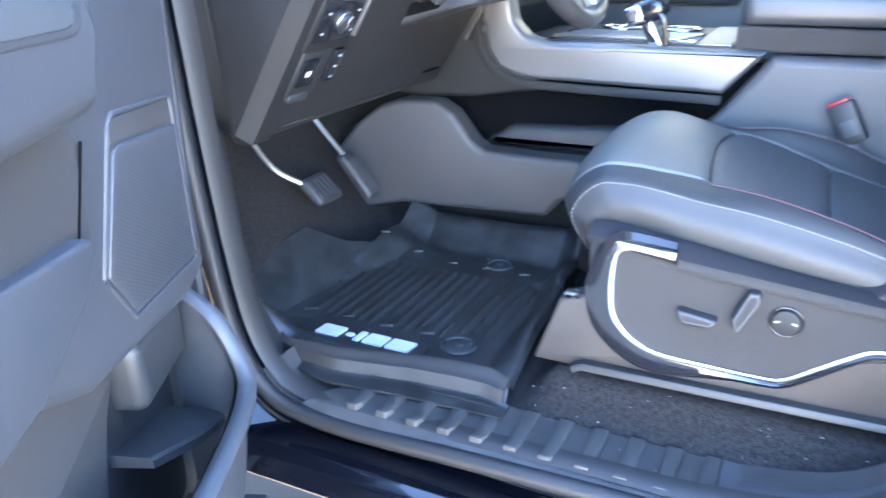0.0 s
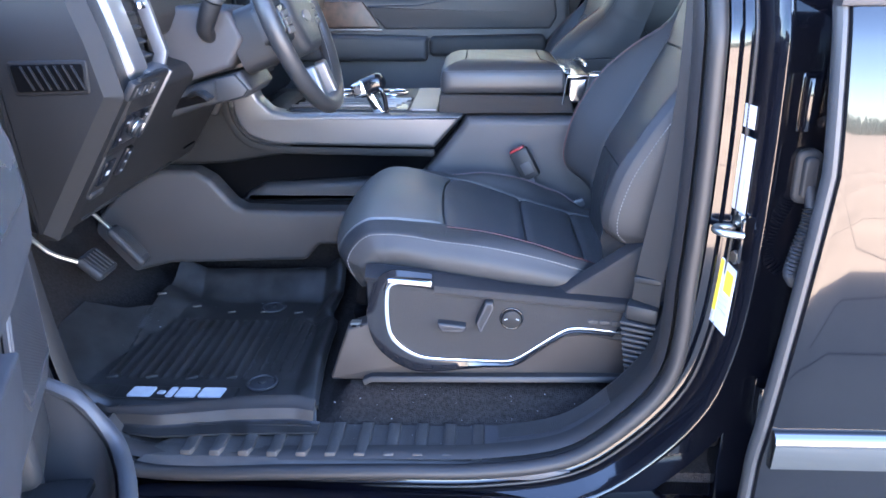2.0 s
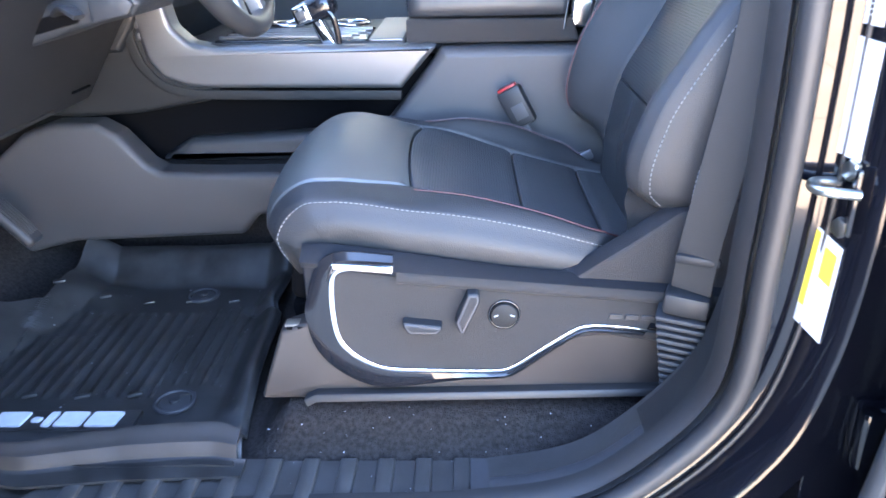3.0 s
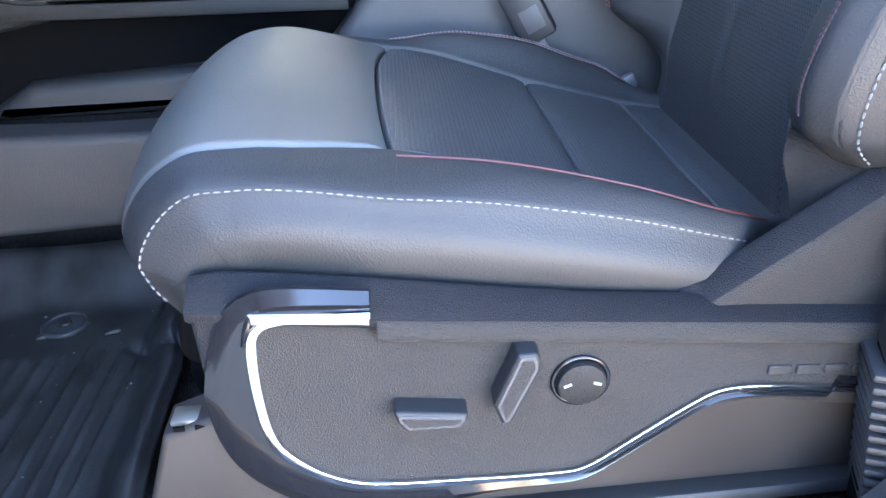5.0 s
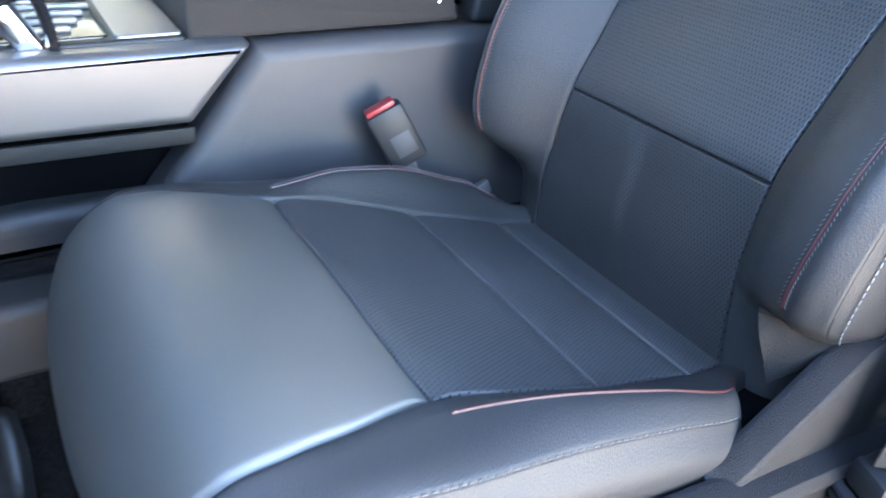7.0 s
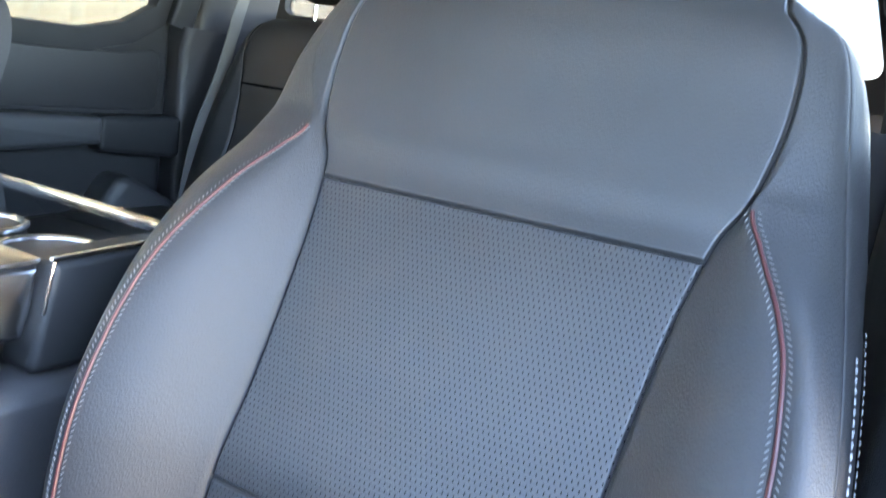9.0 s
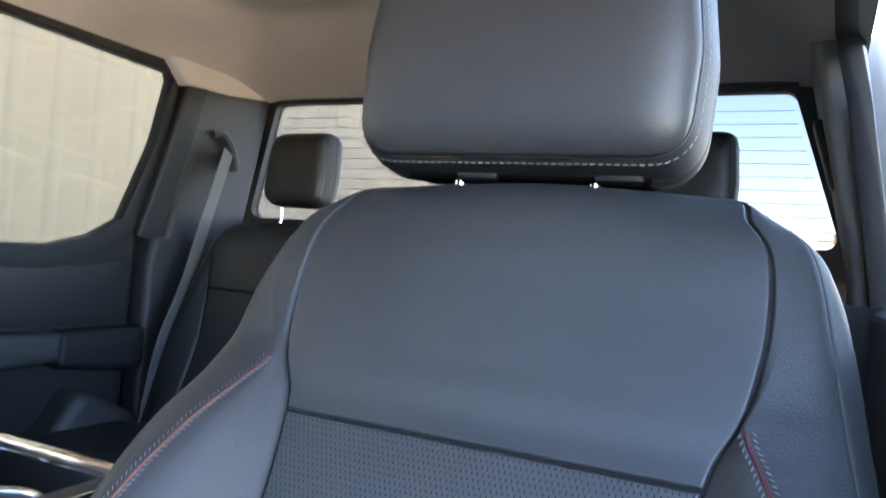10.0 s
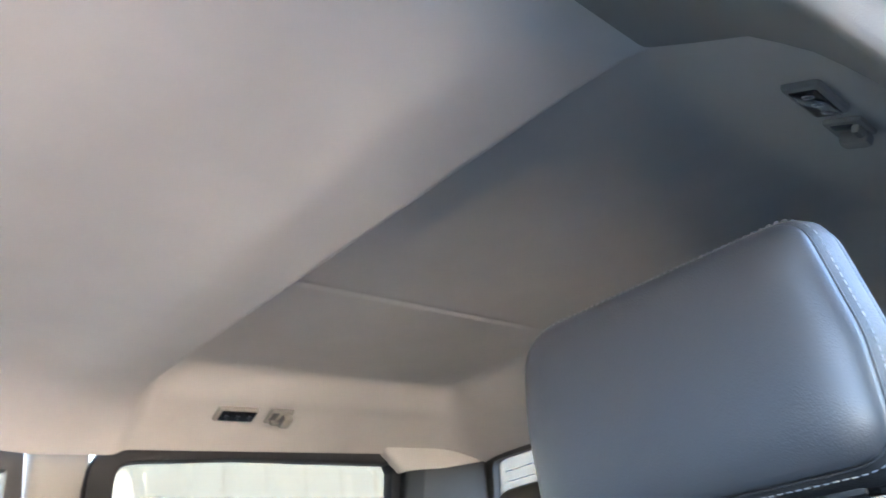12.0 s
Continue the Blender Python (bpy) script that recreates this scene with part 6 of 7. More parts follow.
    ff = [[i * 8 + j, (i + 1) * 8 + j, (i + 1) * 8 + j + 1, i * 8 + j + 1] for i in range(49) for j in range(7)]
    ff += [[q + k for q in f_] for f_ in ff]
    part("bin_wall", mesh_of(vv, ff), PLASTIC_DOOR, d)
    # Darker plastic than the card; the bin's shade is put into its colour.
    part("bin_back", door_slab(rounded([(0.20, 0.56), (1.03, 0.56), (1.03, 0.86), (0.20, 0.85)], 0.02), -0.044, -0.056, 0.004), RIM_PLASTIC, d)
    part("lower_flank", door_slab(rounded([(0.34, 0.835), (0.37, 0.79), (0.40, 0.70), (0.42, 0.55), (1.04, 0.55), (1.04, 0.90), (0.46, 0.90)], [0.01, 0.03, 0.05, 0.02, 0.01, 0.01, 0.01], 4), -0.034, -0.055, 0.016), WALL_PLASTIC, d, "dark lower door trim")
    part("bin_block", door_slab(rounded([(0.215, 0.790), (0.345, 0.775), (0.350, 0.865), (0.215, 0.872)], 0.018, 4), -0.006, -0.05, 0.016, 4), PLASTIC, d)
    part("bin_shelf", to_door(mesh_of([(u, -w, z + dz) for u, z, w0 in ((0.225, 0.700, 0.040), (0.30, 0.715, 0.030), (0.375, 0.735, 0.005)) for w, dz in ((w0, 0.004), (w0 - 0.004, 0.008), (-0.045, 0.010), (-0.045, -0.006), (w0, -0.006))], [[i * 5 + j, (i + 1) * 5 + j, (i + 1) * 5 + (j + 1) % 5, i * 5 + (j + 1) % 5] for i in range(2) for j in range(5)] + [[0, 1, 2, 3, 4], [10, 11, 12, 13, 14]])), PLASTIC, d)
    part("bin_floor", door_slab(rounded([(0.21, 0.545), (1.03, 0.545), (1.03, 0.56), (0.21, 0.56)], 0.004), 0.07, -0.04, 0.004), PLASTIC, d)
    part("edge_seal", tube([door_pt(0.13, z, -0.02) for z in np.linspace(0.55, 1.37, 20)], 0.010, (1, 0, 0), 8), RUBBER, d)
    # window above the belt line
    me = mesh_of([door_pt(u, z, -0.075 - 0.33 * (z - 1.36) + o) for o in (0, 0.004) for u, z in ((0.05, 1.36), (1.08, 1.36), (1.06, 1.80), (0.60, 1.82))], [[0, 1, 2, 3], [4, 5, 6, 7]])
    gl_ = part("window_pane", me, GLASS, d)
    gl_.visible_shadow = False


driver_door()

# ---- sill plate ----
sp = thing("sill_plate", (-0.10, 0.07, 0.57), "ribbed black plastic sill plate, dusty", "sill plate")
part("trim", round_opening(lo=0.0, hi=1.05, x_min=-0.515, section=[(-0.0125, 0.0185), (-0.0135, 0.024), (-0.0145, 0.048), (-0.015, 0.066), (-0.0155, 0.128), (0.010, 0.130), (0.012, 0.0185)]), SILL, sp)
tread_sec = rounded([(0.004, 0.568), (0.007, 0.5765), (0.022, 0.5865), (0.045, 0.5905), (0.128, 0.5905), (0.128, 0.56), (0.004, 0.56)], [0, 0.003, 0.01, 0.01, 0, 0, 0], 3)


def tread_block(x0a, x0b, x1, lift=0.0):
    """A stretch of the stepped sill; its first end runs askew from x0a outside to x0b inside."""
    n, vv = len(tread_sec), []
    for k in range(6):
        for y, z in tread_sec:
            xa = x0a + (x0b - x0a) * (y - 0.004) / 0.124
            vv.append((xa + (x1 - xa) * k / 5, y, z + lift))
    return mesh_of(vv, [[i * n + j, (i + 1) * n + j, (i + 1) * n + (j + 1) % n, i * n + (j + 1) % n] for i in range(5) for j in range(n)] + [list(range(n)), list(range(5 * n, 6 * n))])


part("tread", tread_block(-0.432, -0.345, 0.1925), SILL, sp)
for k in range(11):
    x = -0.337 + 0.0525 * k
    o = [(x - 0.013, 0.023), (x + 0.006, 0.023), (x + 0.012, 0.036), (x + 0.013, 0.123), (x - 0.011, 0.123), (x - 0.0115, 0.036)]
    part("rib", slab(rounded(o, 0.002, 2), "xy", 0.5975, 0.575, 0.0040, 2), SILL, sp)
part("cap_strip", round_opening([(-0.0150, 0.046), (-0.0195, 0.052), (-0.0200, 0.078), (-0.0150, 0.086)], lo=0.5748, hi=0.80), PLASTIC_GREY, sp)
part("rear_cap", tread_block(0.1955, 0.1955, 0.36, 0.002), PLASTIC_GREY, sp)
kick = thing("kick_panel", (-0.60, 0.09, 0.60), "black plastic kick panel at the front of the footwell", "trim panel", kind="structure")
part("panel", slab(rounded([(-0.62, 1.0), (-0.605, 0.80), (-0.58, 0.68), (-0.53, 0.605), (-0.50, 0.58), (-1.0, 0.58), (-1.0, 1.0)], 0.02), "xz", 0.070, 0.12, 0.016), DASH, kick)
part("front_jamb", slab([(-0.80, 0.45), (-0.62, 0.45), (-0.62, 1.5), (-0.80, 1.5)], "xz", -0.01, 0.07, 0.01), PAINT, kick)
fr = solid("footrest", slab(rounded([(0.10, 0.60), (0.24, 0.60), (0.25, 0.82), (0.11, 0.82)], 0.015), "yz", -0.80, -0.86, 0.01), PLASTIC_DARK, "black plastic footrest pad beside the pedals", "footrest", "")

# ---- floor mat ----
fm = thing("floor_mat", (-0.45, 0.45, 0.588), "moulded black rubber floor mat with raised edges, dusty", "floor mat")


def mat_right(y):
    """The mat's edge beside the seat, with a kink halfway."""
    return float(np.interp(y, [0.10, 0.21, 0.40, 0.47, 0.515, 0.55, 0.60, 0.70, 0.78], [-0.118, -0.133, -0.140, -0.141, -0.148, -0.164, -0.161, -0.156, -0.166]))


def mat_x(u, y):
    lo = float(np.interp(y, [0.10, 0.20, 0.36, 0.455, 0.495, 0.535, 0.64, 0.74], [-0.60, -0.705, -0.735, -0.722, -0.650, -0.604, -0.604, -0.592]))
    return lo + u * (mat_right(y) - lo)


def mat_z(x, y):
    d = mat_right(y) - x
    z = 0.600 + 0.058 * smoothstep(0.650, 0.735, y)
    z += 0.032 * smoothstep(0.058, 0.014, d) * smoothstep(0.18, 0.34, y) - 0.008 * smoothstep(0.010, 0.0, d)
    z -= 0.020 * math.exp(-((y - 0.540 - 0.3 * (d - 0.03)) / 0.016) ** 2) * smoothstep(0.075, 0.03, d)
    nose = -0.58 - 0.05 * math.sin(7 * y)
    rise = max(0.0, nose - x) * 0.62 * smoothstep(0.12, 0.22, y)
    side = max(0.0, 0.24 - y) * 0.55 * smoothstep(-0.52, -0.62, x)
    z += (rise**3 + side**3) ** (1 / 3) + 0.02 * math.exp(-(((x + 0.55) / 0.05) ** 2 + ((y - 0.60) / 0.05) ** 2))
    z += 0.024 * smoothstep(0.178, 0.150, y) - 0.022 * smoothstep(0.146, 0.112, y)
    body_ = smoothstep(0.262, 0.274, y) * (1 - smoothstep(0.535, 0.55, y))
    if -0.60 < x < -0.305:
        z += 0.0034 * body_ * (0.5 + 0.5 * math.cos(2 * math.pi * (x + 0.60) / 0.0246)) ** 2
    if -0.29 < x < -0.20:
        z += 0.0022 * smoothstep(0.30, 0.31, y) * (1 - smoothstep(0.55, 0.56, y)) * (1 if abs(((x + 0.29) / 0.022) % 1 - 0.5) < 0.12 else 0)
    z += 0.004 * math.sin(30 * x + 5 * math.sin(9 * x)) * smoothstep(0.64, 0.69, y)
    z += 0.012 * math.exp(-(((x + 0.60) / 0.03) ** 2 + ((y - 0.50) / 0.06) ** 2)) + 0.012 * math.exp(-(((x + 0.66) / 0.05) ** 2 + ((y - 0.60) / 0.06) ** 2))
    z += 0.0022 * math.sin(31 * x + 8 * y) * math.sin(23 * y) * (1 - body_)
    return z


us, vs = np.linspace(0, 1, 210), np.r_[np.linspace(0.100, 0.30, 50), np.linspace(0.304, 0.66, 60), np.linspace(0.664, 0.738, 20)]
part("tray", surface(lambda u, y: (mat_x(u, y), y, mat_z(mat_x(u, y), y)), us, vs, (0, 0, -0.005)), MAT_RUBBER, fm)
for x, y, r in ((-0.260, 0.250, 0.029), (-0.327, 0.612, 0.027)):
    part("grommet_ring", ring((x, y, mat_z(x, y) + 0.003), r, 0.004), RUBBER, fm)
    part("grommet", disc((x, y, mat_z(x, y) + 0.002), r * 0.86, 0.006, n=28), RUBBER, fm)
    part("grommet_hub", disc((x, y, mat_z(x, y) + 0.006), r * 0.3, 0.006, n=16), PLASTIC_DARK, fm)
for k in range(5):
    x = -0.60 + 0.085 * k
    part("tread_bar", box((-0.50 + 0.052 * k, 0.176 - 0.006, mat_z(-0.50 + 0.052 * k, 0.20) + 0.0015), (0.026, 0.014, 0.004), 0.0015), MAT_RUBBER, fm)
    part("nub", box((x, 0.590, mat_z(x, 0.590) + 0.003), (0.022, 0.010, 0.006), 0.003, (0, 0, 20)), MAT_RUBBER, fm)
    part("nub", box((x + 0.015, 0.268, mat_z(x + 0.015, 0.268) + 0.003), (0.024, 0.010, 0.006), 0.003, (0, 0, 20)), MAT_RUBBER, fm)
plate = part("name_plate", slab(rounded([(-0.545, 0.174), (-0.300, 0.174), (-0.298, 0.224), (-0.548, 0.224)], 0.004), "xy", 0.6075, 0.598, 0.002), MAT_RUBBER, fm)
# raised plain white strokes
def mark(outline):
    part("white_mark", slab(rounded([(-0.514 + u, 0.181 + v) for u, v in outline], 0.003, 2), "xy", 0.6112, 0.605, 0.0006, 1), MARK_WHITE, plate, "raised white mark")


for u0, u1, v0, v1 in ((0.000, 0.047, 0.0, 0.034), (0.057, 0.071, 0.011, 0.021), (0.078, 0.091, 0.0, 0.034), (0.097, 0.137, 0.0, 0.034), (0.144, 0.190, 0.0, 0.034)):
    mark([(u0 - 0.002, v0), (u1 - 0.002, v0), (u1 + 0.002, v1), (u0 + 0.002, v1)])


def edge_band(x, v):
    yt = float(np.interp(x, [-0.58, -0.52, -0.424, -0.35, -0.288, -0.158, -0.128], [0.150, 0.112, 0.118, 0.142, 0.157, 0.162, 0.150]))
    yb = float(np.interp(x, [-0.58, -0.50, -0.409, -0.278, -0.114], [0.132, 0.078, 0.060, 0.074, 0.082]))
    return (x, yb + (yt - yb) * v, 0.5995 + 0.003 * v + 0.020 * smoothstep(0.42, 0.60, v) + 0.006 * smoothstep(0.6, 1.0, v) + 0.0025 * math.sin(24 * x) * v)


part("edge_lip", surface(edge_band, np.linspace(-0.58, -0.112, 60), np.linspace(0, 0.46, 8), (0, 0, -0.004)), MAT_RUBBER, fm)
part("near_edge", surface(edge_band, np.linspace(-0.57, -0.125, 60), np.linspace(0.46, 1, 14), (0, 0, -0.004)), MAT_DUST, fm, "dusty lighter raised edge")


# ---- pedals ----
def pedal(name, label, c, size, rot, arm):
    p = thing(name, c, label, "pedal", "pedals")
    part("pad", box(c, size, 0.0105, rot, 5), RUBBER, p)
    m_ = pose(*c, *rot)
    for k in range(5):
        g = m_ @ Vector((size[0] / 2 + 0.0005, size[1] * 0.17 * (k - 2), 0))
        part("groove", box(tuple(g), (0.004, size[1] * 0.07, size[2] * 0.7), 0.0015, rot), RUBBER, p)
    part("arm", tube(smooth3(arm, 16), 0.0052, (0, 1, 0), 8), STEEL, p)


pedal("brake_pedal", "worn black rubber brake pedal on a steel arm", (-0.692, 0.480, 0.772), (0.024, 0.084, 0.070), (0, -48, 0), [(-0.705, 0.450, 0.785), (-0.76, 0.41, 0.83), (-0.83, 0.40, 0.93), (-0.86, 0.40, 1.02)])
pedal("accelerator_pedal", "long black accelerator pedal", (-0.672, 0.605, 0.772), (0.023, 0.048, 0.118), (0, -40, 0), [(-0.705, 0.605, 0.81), (-0.79, 0.605, 0.90), (-0.84, 0.605, 0.98)])


# ---- dashboard ----
def on_dash(s, y, lift=0.0):
    return (-0.375 - 0.155 * s + 0.842 * lift, y, 1.222 - 0.242 * s - 0.539 * lift)


def dash_box(s, y, h, w, d, bevel=0.003, lift=0.0):
    return box(on_dash(s, y, lift), (d, w, h), bevel, (0, 32.6, 0))


dash = thing("dashboard", (-0.7, MID, 0.97), "black grained plastic dashboard with silver vents", "dashboard")
END = [(-0.605, 1.46), (-0.590, 1.18), (-0.566, 0.976), (-0.532, 0.974), (-0.378, 1.218), (-0.398, 1.31), (-0.432, 1.42), (-0.46, 1.47)]
endp = part("end_panel", slab(rounded(END, [0.01, 0.02, 0.004, 0.006, 0.02, 0.03, 0.02, 0.02], 4), "xz", 0.062, 0.125, 0.022, 1), DASH, dash)
part("vent_frame", slab(rounded([(-0.541, 1.224), (-0.421, 1.227), (-0.418, 1.280), (-0.548, 1.278)], 0.008), "xz", 0.0598, 0.075, 0.003), DASH, endp)
# The vent opening's shade is put into its near-black colour.
part("vent_recess", slab(rounded([(-0.535, 1.230), (-0.428, 1.233), (-0.425, 1.274), (-0.541, 1.272)], 0.005), "xz", 0.0585, 0.07, 0.001), SHADE_SEAM_BLACK, endp)
for k in range(7):
    x = -0.515 + 0.0135 * k
    z = 1.252 + 0.0003 * k
    part("vent_slat", box((x, 0.057, z), (0.0026, 0.006, 0.040), 0.0008, (0, -24, 0)), DASH, endp)
part("knee_panel", slab(rounded([(-0.392, 1.236), (-0.378, 1.214), (-0.530, 0.982), (-0.58, 0.972), (-0.85, 1.03), (-0.85, 1.26), (-0.50, 1.27)], [0.01, 0.01, 0.012, 0.02, 0, 0, 0.02], 3), "xz", 0.118, 0.72, 0.004), DASH, dash)
part("knee_seam", dash_box(0.95, 0.36, 0.002, 0.42, 0.004, 0.0005), PLASTIC_DARK, dash)
part("knee_slot", dash_box(0.866, 0.655, 0.004, 0.07, 0.006, 0.001), SHADE_SEAM_BLACK, dash)
part("switch_bezel", dash_box(0.17, 0.165, 0.156, 0.118, 0.010, 0.006), DASH, dash)
part("bezel_strip", dash_box(0.14, 0.2285, 0.135, 0.007, 0.016, 0.002), SATIN, dash, "satin strip beside the switches")
part("upper_switch_panel", dash_box(-0.02, 0.140, 0.034, 0.110, 0.014, 0.004), PLASTIC_DARK, dash)
for k in range(3):
    part("button", dash_box(-0.02, 0.108 + 0.030 * k, 0.020, 0.024, 0.019, 0.002), PLASTIC, dash)
    part("button_mark", dash_box(-0.02, 0.108 + 0.030 * k, 0.003, 0.005, 0.001, 0, 0.0098), INK, dash)
part("headlamp_panel", dash_box(0.26, 0.165, 0.072, 0.110, 0.014, 0.006), GLOSS_BLACK, dash)
kn = on_dash(0.25, 0.164, 0.008)
hk = part("headlamp_knob", disc(kn, 0.017, 0.024, (0.842, 0, -0.539), 28, 0.003), PLASTIC_DARK, dash)
part("knob_rim", ring(on_dash(0.25, 0.164, 0.013), 0.0165, 0.0016, (0.842, 0, -0.539)), CHROME, hk)
part("knob_bar", box(on_dash(0.25, 0.164, 0.021), (0.005, 0.006, 0.030), 0.002, (0, 32.6, 0)), CHROME, hk)
for k in range(2):
    part("dial_mark", dash_box(0.20 + 0.12 * k, 0.205, 0.003, 0.006, 0.001, 0, 0.0076), INK, dash)
    part("dial_mark", dash_box(0.20 + 0.12 * k, 0.128, 0.003, 0.006, 0.001, 0, 0.0076), INK, dash)
part("park_brake_panel", dash_box(0.585, 0.150, 0.085, 0.074, 0.010, 0.006), PLASTIC_DARK, dash)
part("park_brake_switch", dash_box(0.565, 0.138, 0.050, 0.040, 0.018, 0.003), GLOSS_BLACK, dash)
part("switch_mark", dash_box(0.565, 0.138, 0.009, 0.010, 0.001, 0, 0.0096), MARK_WHITE, dash)
part("switch_lip", dash_box(0.73, 0.142, 0.016, 0.050, 0.020, 0.006), PLASTIC, dash)
part("pedal_switch", dash_box(0.56, 0.212, 0.060, 0.026, 0.014, 0.003), GLOSS_BLACK, dash)
for k in range(3):
    part("switch_mark", dash_box(0.49 + 0.07 * k, 0.212, 0.003, 0.007, 0.001, 0, 0.0076), INK, dash)
# outer air vent in silver
vo = [(-0.485, 1.262), (-0.385, 1.232), (-0.372, 1.255), (-0.392, 1.33), (-0.43, 1.46), (-0.50, 1.46)]
vent = part("vent_housing", slab(rounded(vo, 0.01, 3), "xz", 0.118, 0.172, 0.010), SATIN_BRUSHED, dash, "brushed silver vent surround")
part("vent_core", slab(rounded([(-0.50, 1.25), (-0.405, 1.25), (-0.412, 1.33), (-0.452, 1.46), (-0.52, 1.46)], 0.008, 3), "xz", 0.172, 0.250, 0.002), PLASTIC_DARK, vent)
for k in range(8):
    z = 1.272 + 0.0235 * k
    part("vent_blade", box((-0.402 - 0.28 * (z - 1.272), 0.208, z), (0.026, 0.066, 0.004), 0.001, (0, 24, 0)), PLASTIC, vent)
part("vent_edge", sweep([(-0.384, 0.243, 1.248), (-0.376, 0.246, 1.27), (-0.394, 0.247, 1.34), (-0.430, 0.248, 1.46)], rounded([(-0.012, -0.006), (0.012, -0.006), (0.012, 0.006), (-0.012, 0.006)], 0.003, 2), (1, 0, 0)), SATIN, vent)
part("vent_tab", box((-0.386, 0.208, 1.352), (0.012, 0.020, 0.012), 0.003), CHROME, vent)
part("vent_foot", box((-0.382, 0.205, 1.243), (0.03, 0.082, 0.022), 0.005, (0, 15, 0)), PLASTIC_GREY, vent)
part("cluster_hood", slab(rounded([(-0.42, 1.29), (-0.40, 1.33), (-0.43, 1.45), (-0.60, 1.47), (-0.62, 1.29)], 0.02), "xz", 0.27, 0.72, 0.02), PLASTIC_DARK, dash)
part("cluster_display", box((-0.425, 0.48, 1.375), (0.012, 0.34, 0.11), 0.004, (0, -18, 0)), SCREEN, dash)
part("top_pad", surface(lambda x, y: (x, y, 1.475 - 0.10 * ((x + 0.75) / 0.35) ** 2), np.linspace(-1.05, -0.42, 14), np.linspace(0.13, 1.82, 10), (0, 0, -0.05)), PLASTIC_DARK, dash)
part("passenger_panel", slab(rounded([(-0.40, 1.40), (-0.38, 1.22), (-0.53, 0.99), (-0.85, 1.0), (-0.85, 1.44)], 0.02), "xz", 1.20, 1.82, 0.01), PLASTIC, dash)
part("passenger_strip", box((-0.378, 1.50, 1.30), (0.012, 0.56, 0.07), 0.004), WOOD, dash)
stack = part("stereo_console", slab(rounded([(-0.47, 1.06), (-0.43, 1.12), (-0.42, 1.44), (-0.60, 1.45), (-0.60, 1.06)], 0.01), "xz", 0.755, 1.19, 0.01), PLASTIC_DARK, dash)
part("centre_screen", box((-0.415, MID, 1.33), (0.014, 0.32, 0.19), 0.006), SCREEN, stack)
for k in range(2):
    part("climate_knob", disc((-0.415, 0.80 + 0.34 * k, 1.16), 0.022, 0.03, (1, 0, 0), 28, 0.003), PLASTIC_DARK, stack)
for k in range(4):
    part("climate_button", box((-0.432, 0.775, 1.09 + 0.022 * k), (0.01, 0.022, 0.016), 0.003), PLASTIC_GREY, stack)

# steering column and wheel
col = thing("steering_column", (-0.38, 0.474, 1.16), "grey plastic steering column shroud with a stalk", "steering column")
part("shroud", slab(rounded([(-0.47, 1.172), (-0.307, 1.224), (-0.272, 1.279), (-0.298, 1.335), (-0.47, 1.345)], [0, 0.012, 0.014, 0.02, 0], 4), "xz", 0.398, 0.550, 0.012, 4, both=True), PLASTIC_GREY, col)
part("lower_shroud", slab(rounded([(-0.48, 1.112), (-0.368, 1.148), (-0.277, 1.167), (-0.262, 1.184), (-0.286, 1.2195), (-0.46, 1.170)], [0, 0.01, 0.006, 0.006, 0.006, 0], 3), "xz", 0.390, 0.558, 0.010, 3, both=True), PLASTIC, col)
part("shroud_step", slab(rounded([(-0.335, 1.158), (-0.280, 1.170), (-0.270, 1.184), (-0.295, 1.214), (-0.335, 1.204)], 0.004, 2), "xz", 0.382, 0.395, 0.004, 2), PLASTIC, col)
part("lever_well", slab(rounded([(-0.44, 1.140), (-0.355, 1.160), (-0.352, 1.180), (-0.43, 1.163)], 0.006, 2), "xz", 0.3875, 0.40, 0.002, 2), SHADE_SEAM_BLACK, col)
part("tilt_lever", sweep(smooth3([(-0.385, 0.392, 1.172), (-0.362, 0.368, 1.182), (-0.346, 0.352, 1.180), (-0.334, 0.348, 1.172)], 14), rounded([(-0.004, -0.011), (0.004, -0.011), (0.004, 0.011), (-0.004, 0.011)], 0.003, 2), (0, 0, 1)), PLASTIC, col)
sk_ = part("stalk", tube(smooth3([(-0.335, 0.43, 1.275), (-0.342, 0.385, 1.296), (-0.328, 0.368, 1.325), (-0.314, 0.362, 1.352)], 20), 0.017, (0, 1, 0), 14, scale=np.linspace(0.8, 1.1, 20)), PLASTIC_DARK, col)
part("stalk_cap", disc((-0.311, 0.361, 1.358), 0.0195, 0.010, (0.45, -0.15, 0.88), 24), PLASTIC_GREY, sk_)
WC, WN = Vector((-0.186, 0.474, 1.315)), Vector((0.935, 0, 0.354))
WU, WV = Vector((0, 1, 0)), Vector((-0.354, 0, 0.935))


def wheel_pt(a, b, d=0.0):
    return tuple(WC + WU * a + WV * b + WN * d)


sw_ = thing("steering_wheel", tuple(WC), "black leather steering wheel with silver spoke trim", "steering wheel")
rim = [wheel_pt(0.186 * math.cos(a), 0.186 * math.sin(a)) for a in np.linspace(0, 2 * math.pi, 73)]
part("rim", sweep(rim, circle(0.0175, 14, 0.0155), tuple(WN), caps=False), LEATHER_SOFT, sw_)
part("rim_stitching", stitches([wheel_pt(0.170 * math.cos(a), 0.170 * math.sin(a), 0.002) for a in np.linspace(0, 2 * math.pi, 180)], [(-math.cos(a) * WU - math.sin(a) * WV)[:] for a in np.linspace(0, 2 * math.pi, 180)], 0.006, 0.0045, 0.0008), THREAD, sw_)


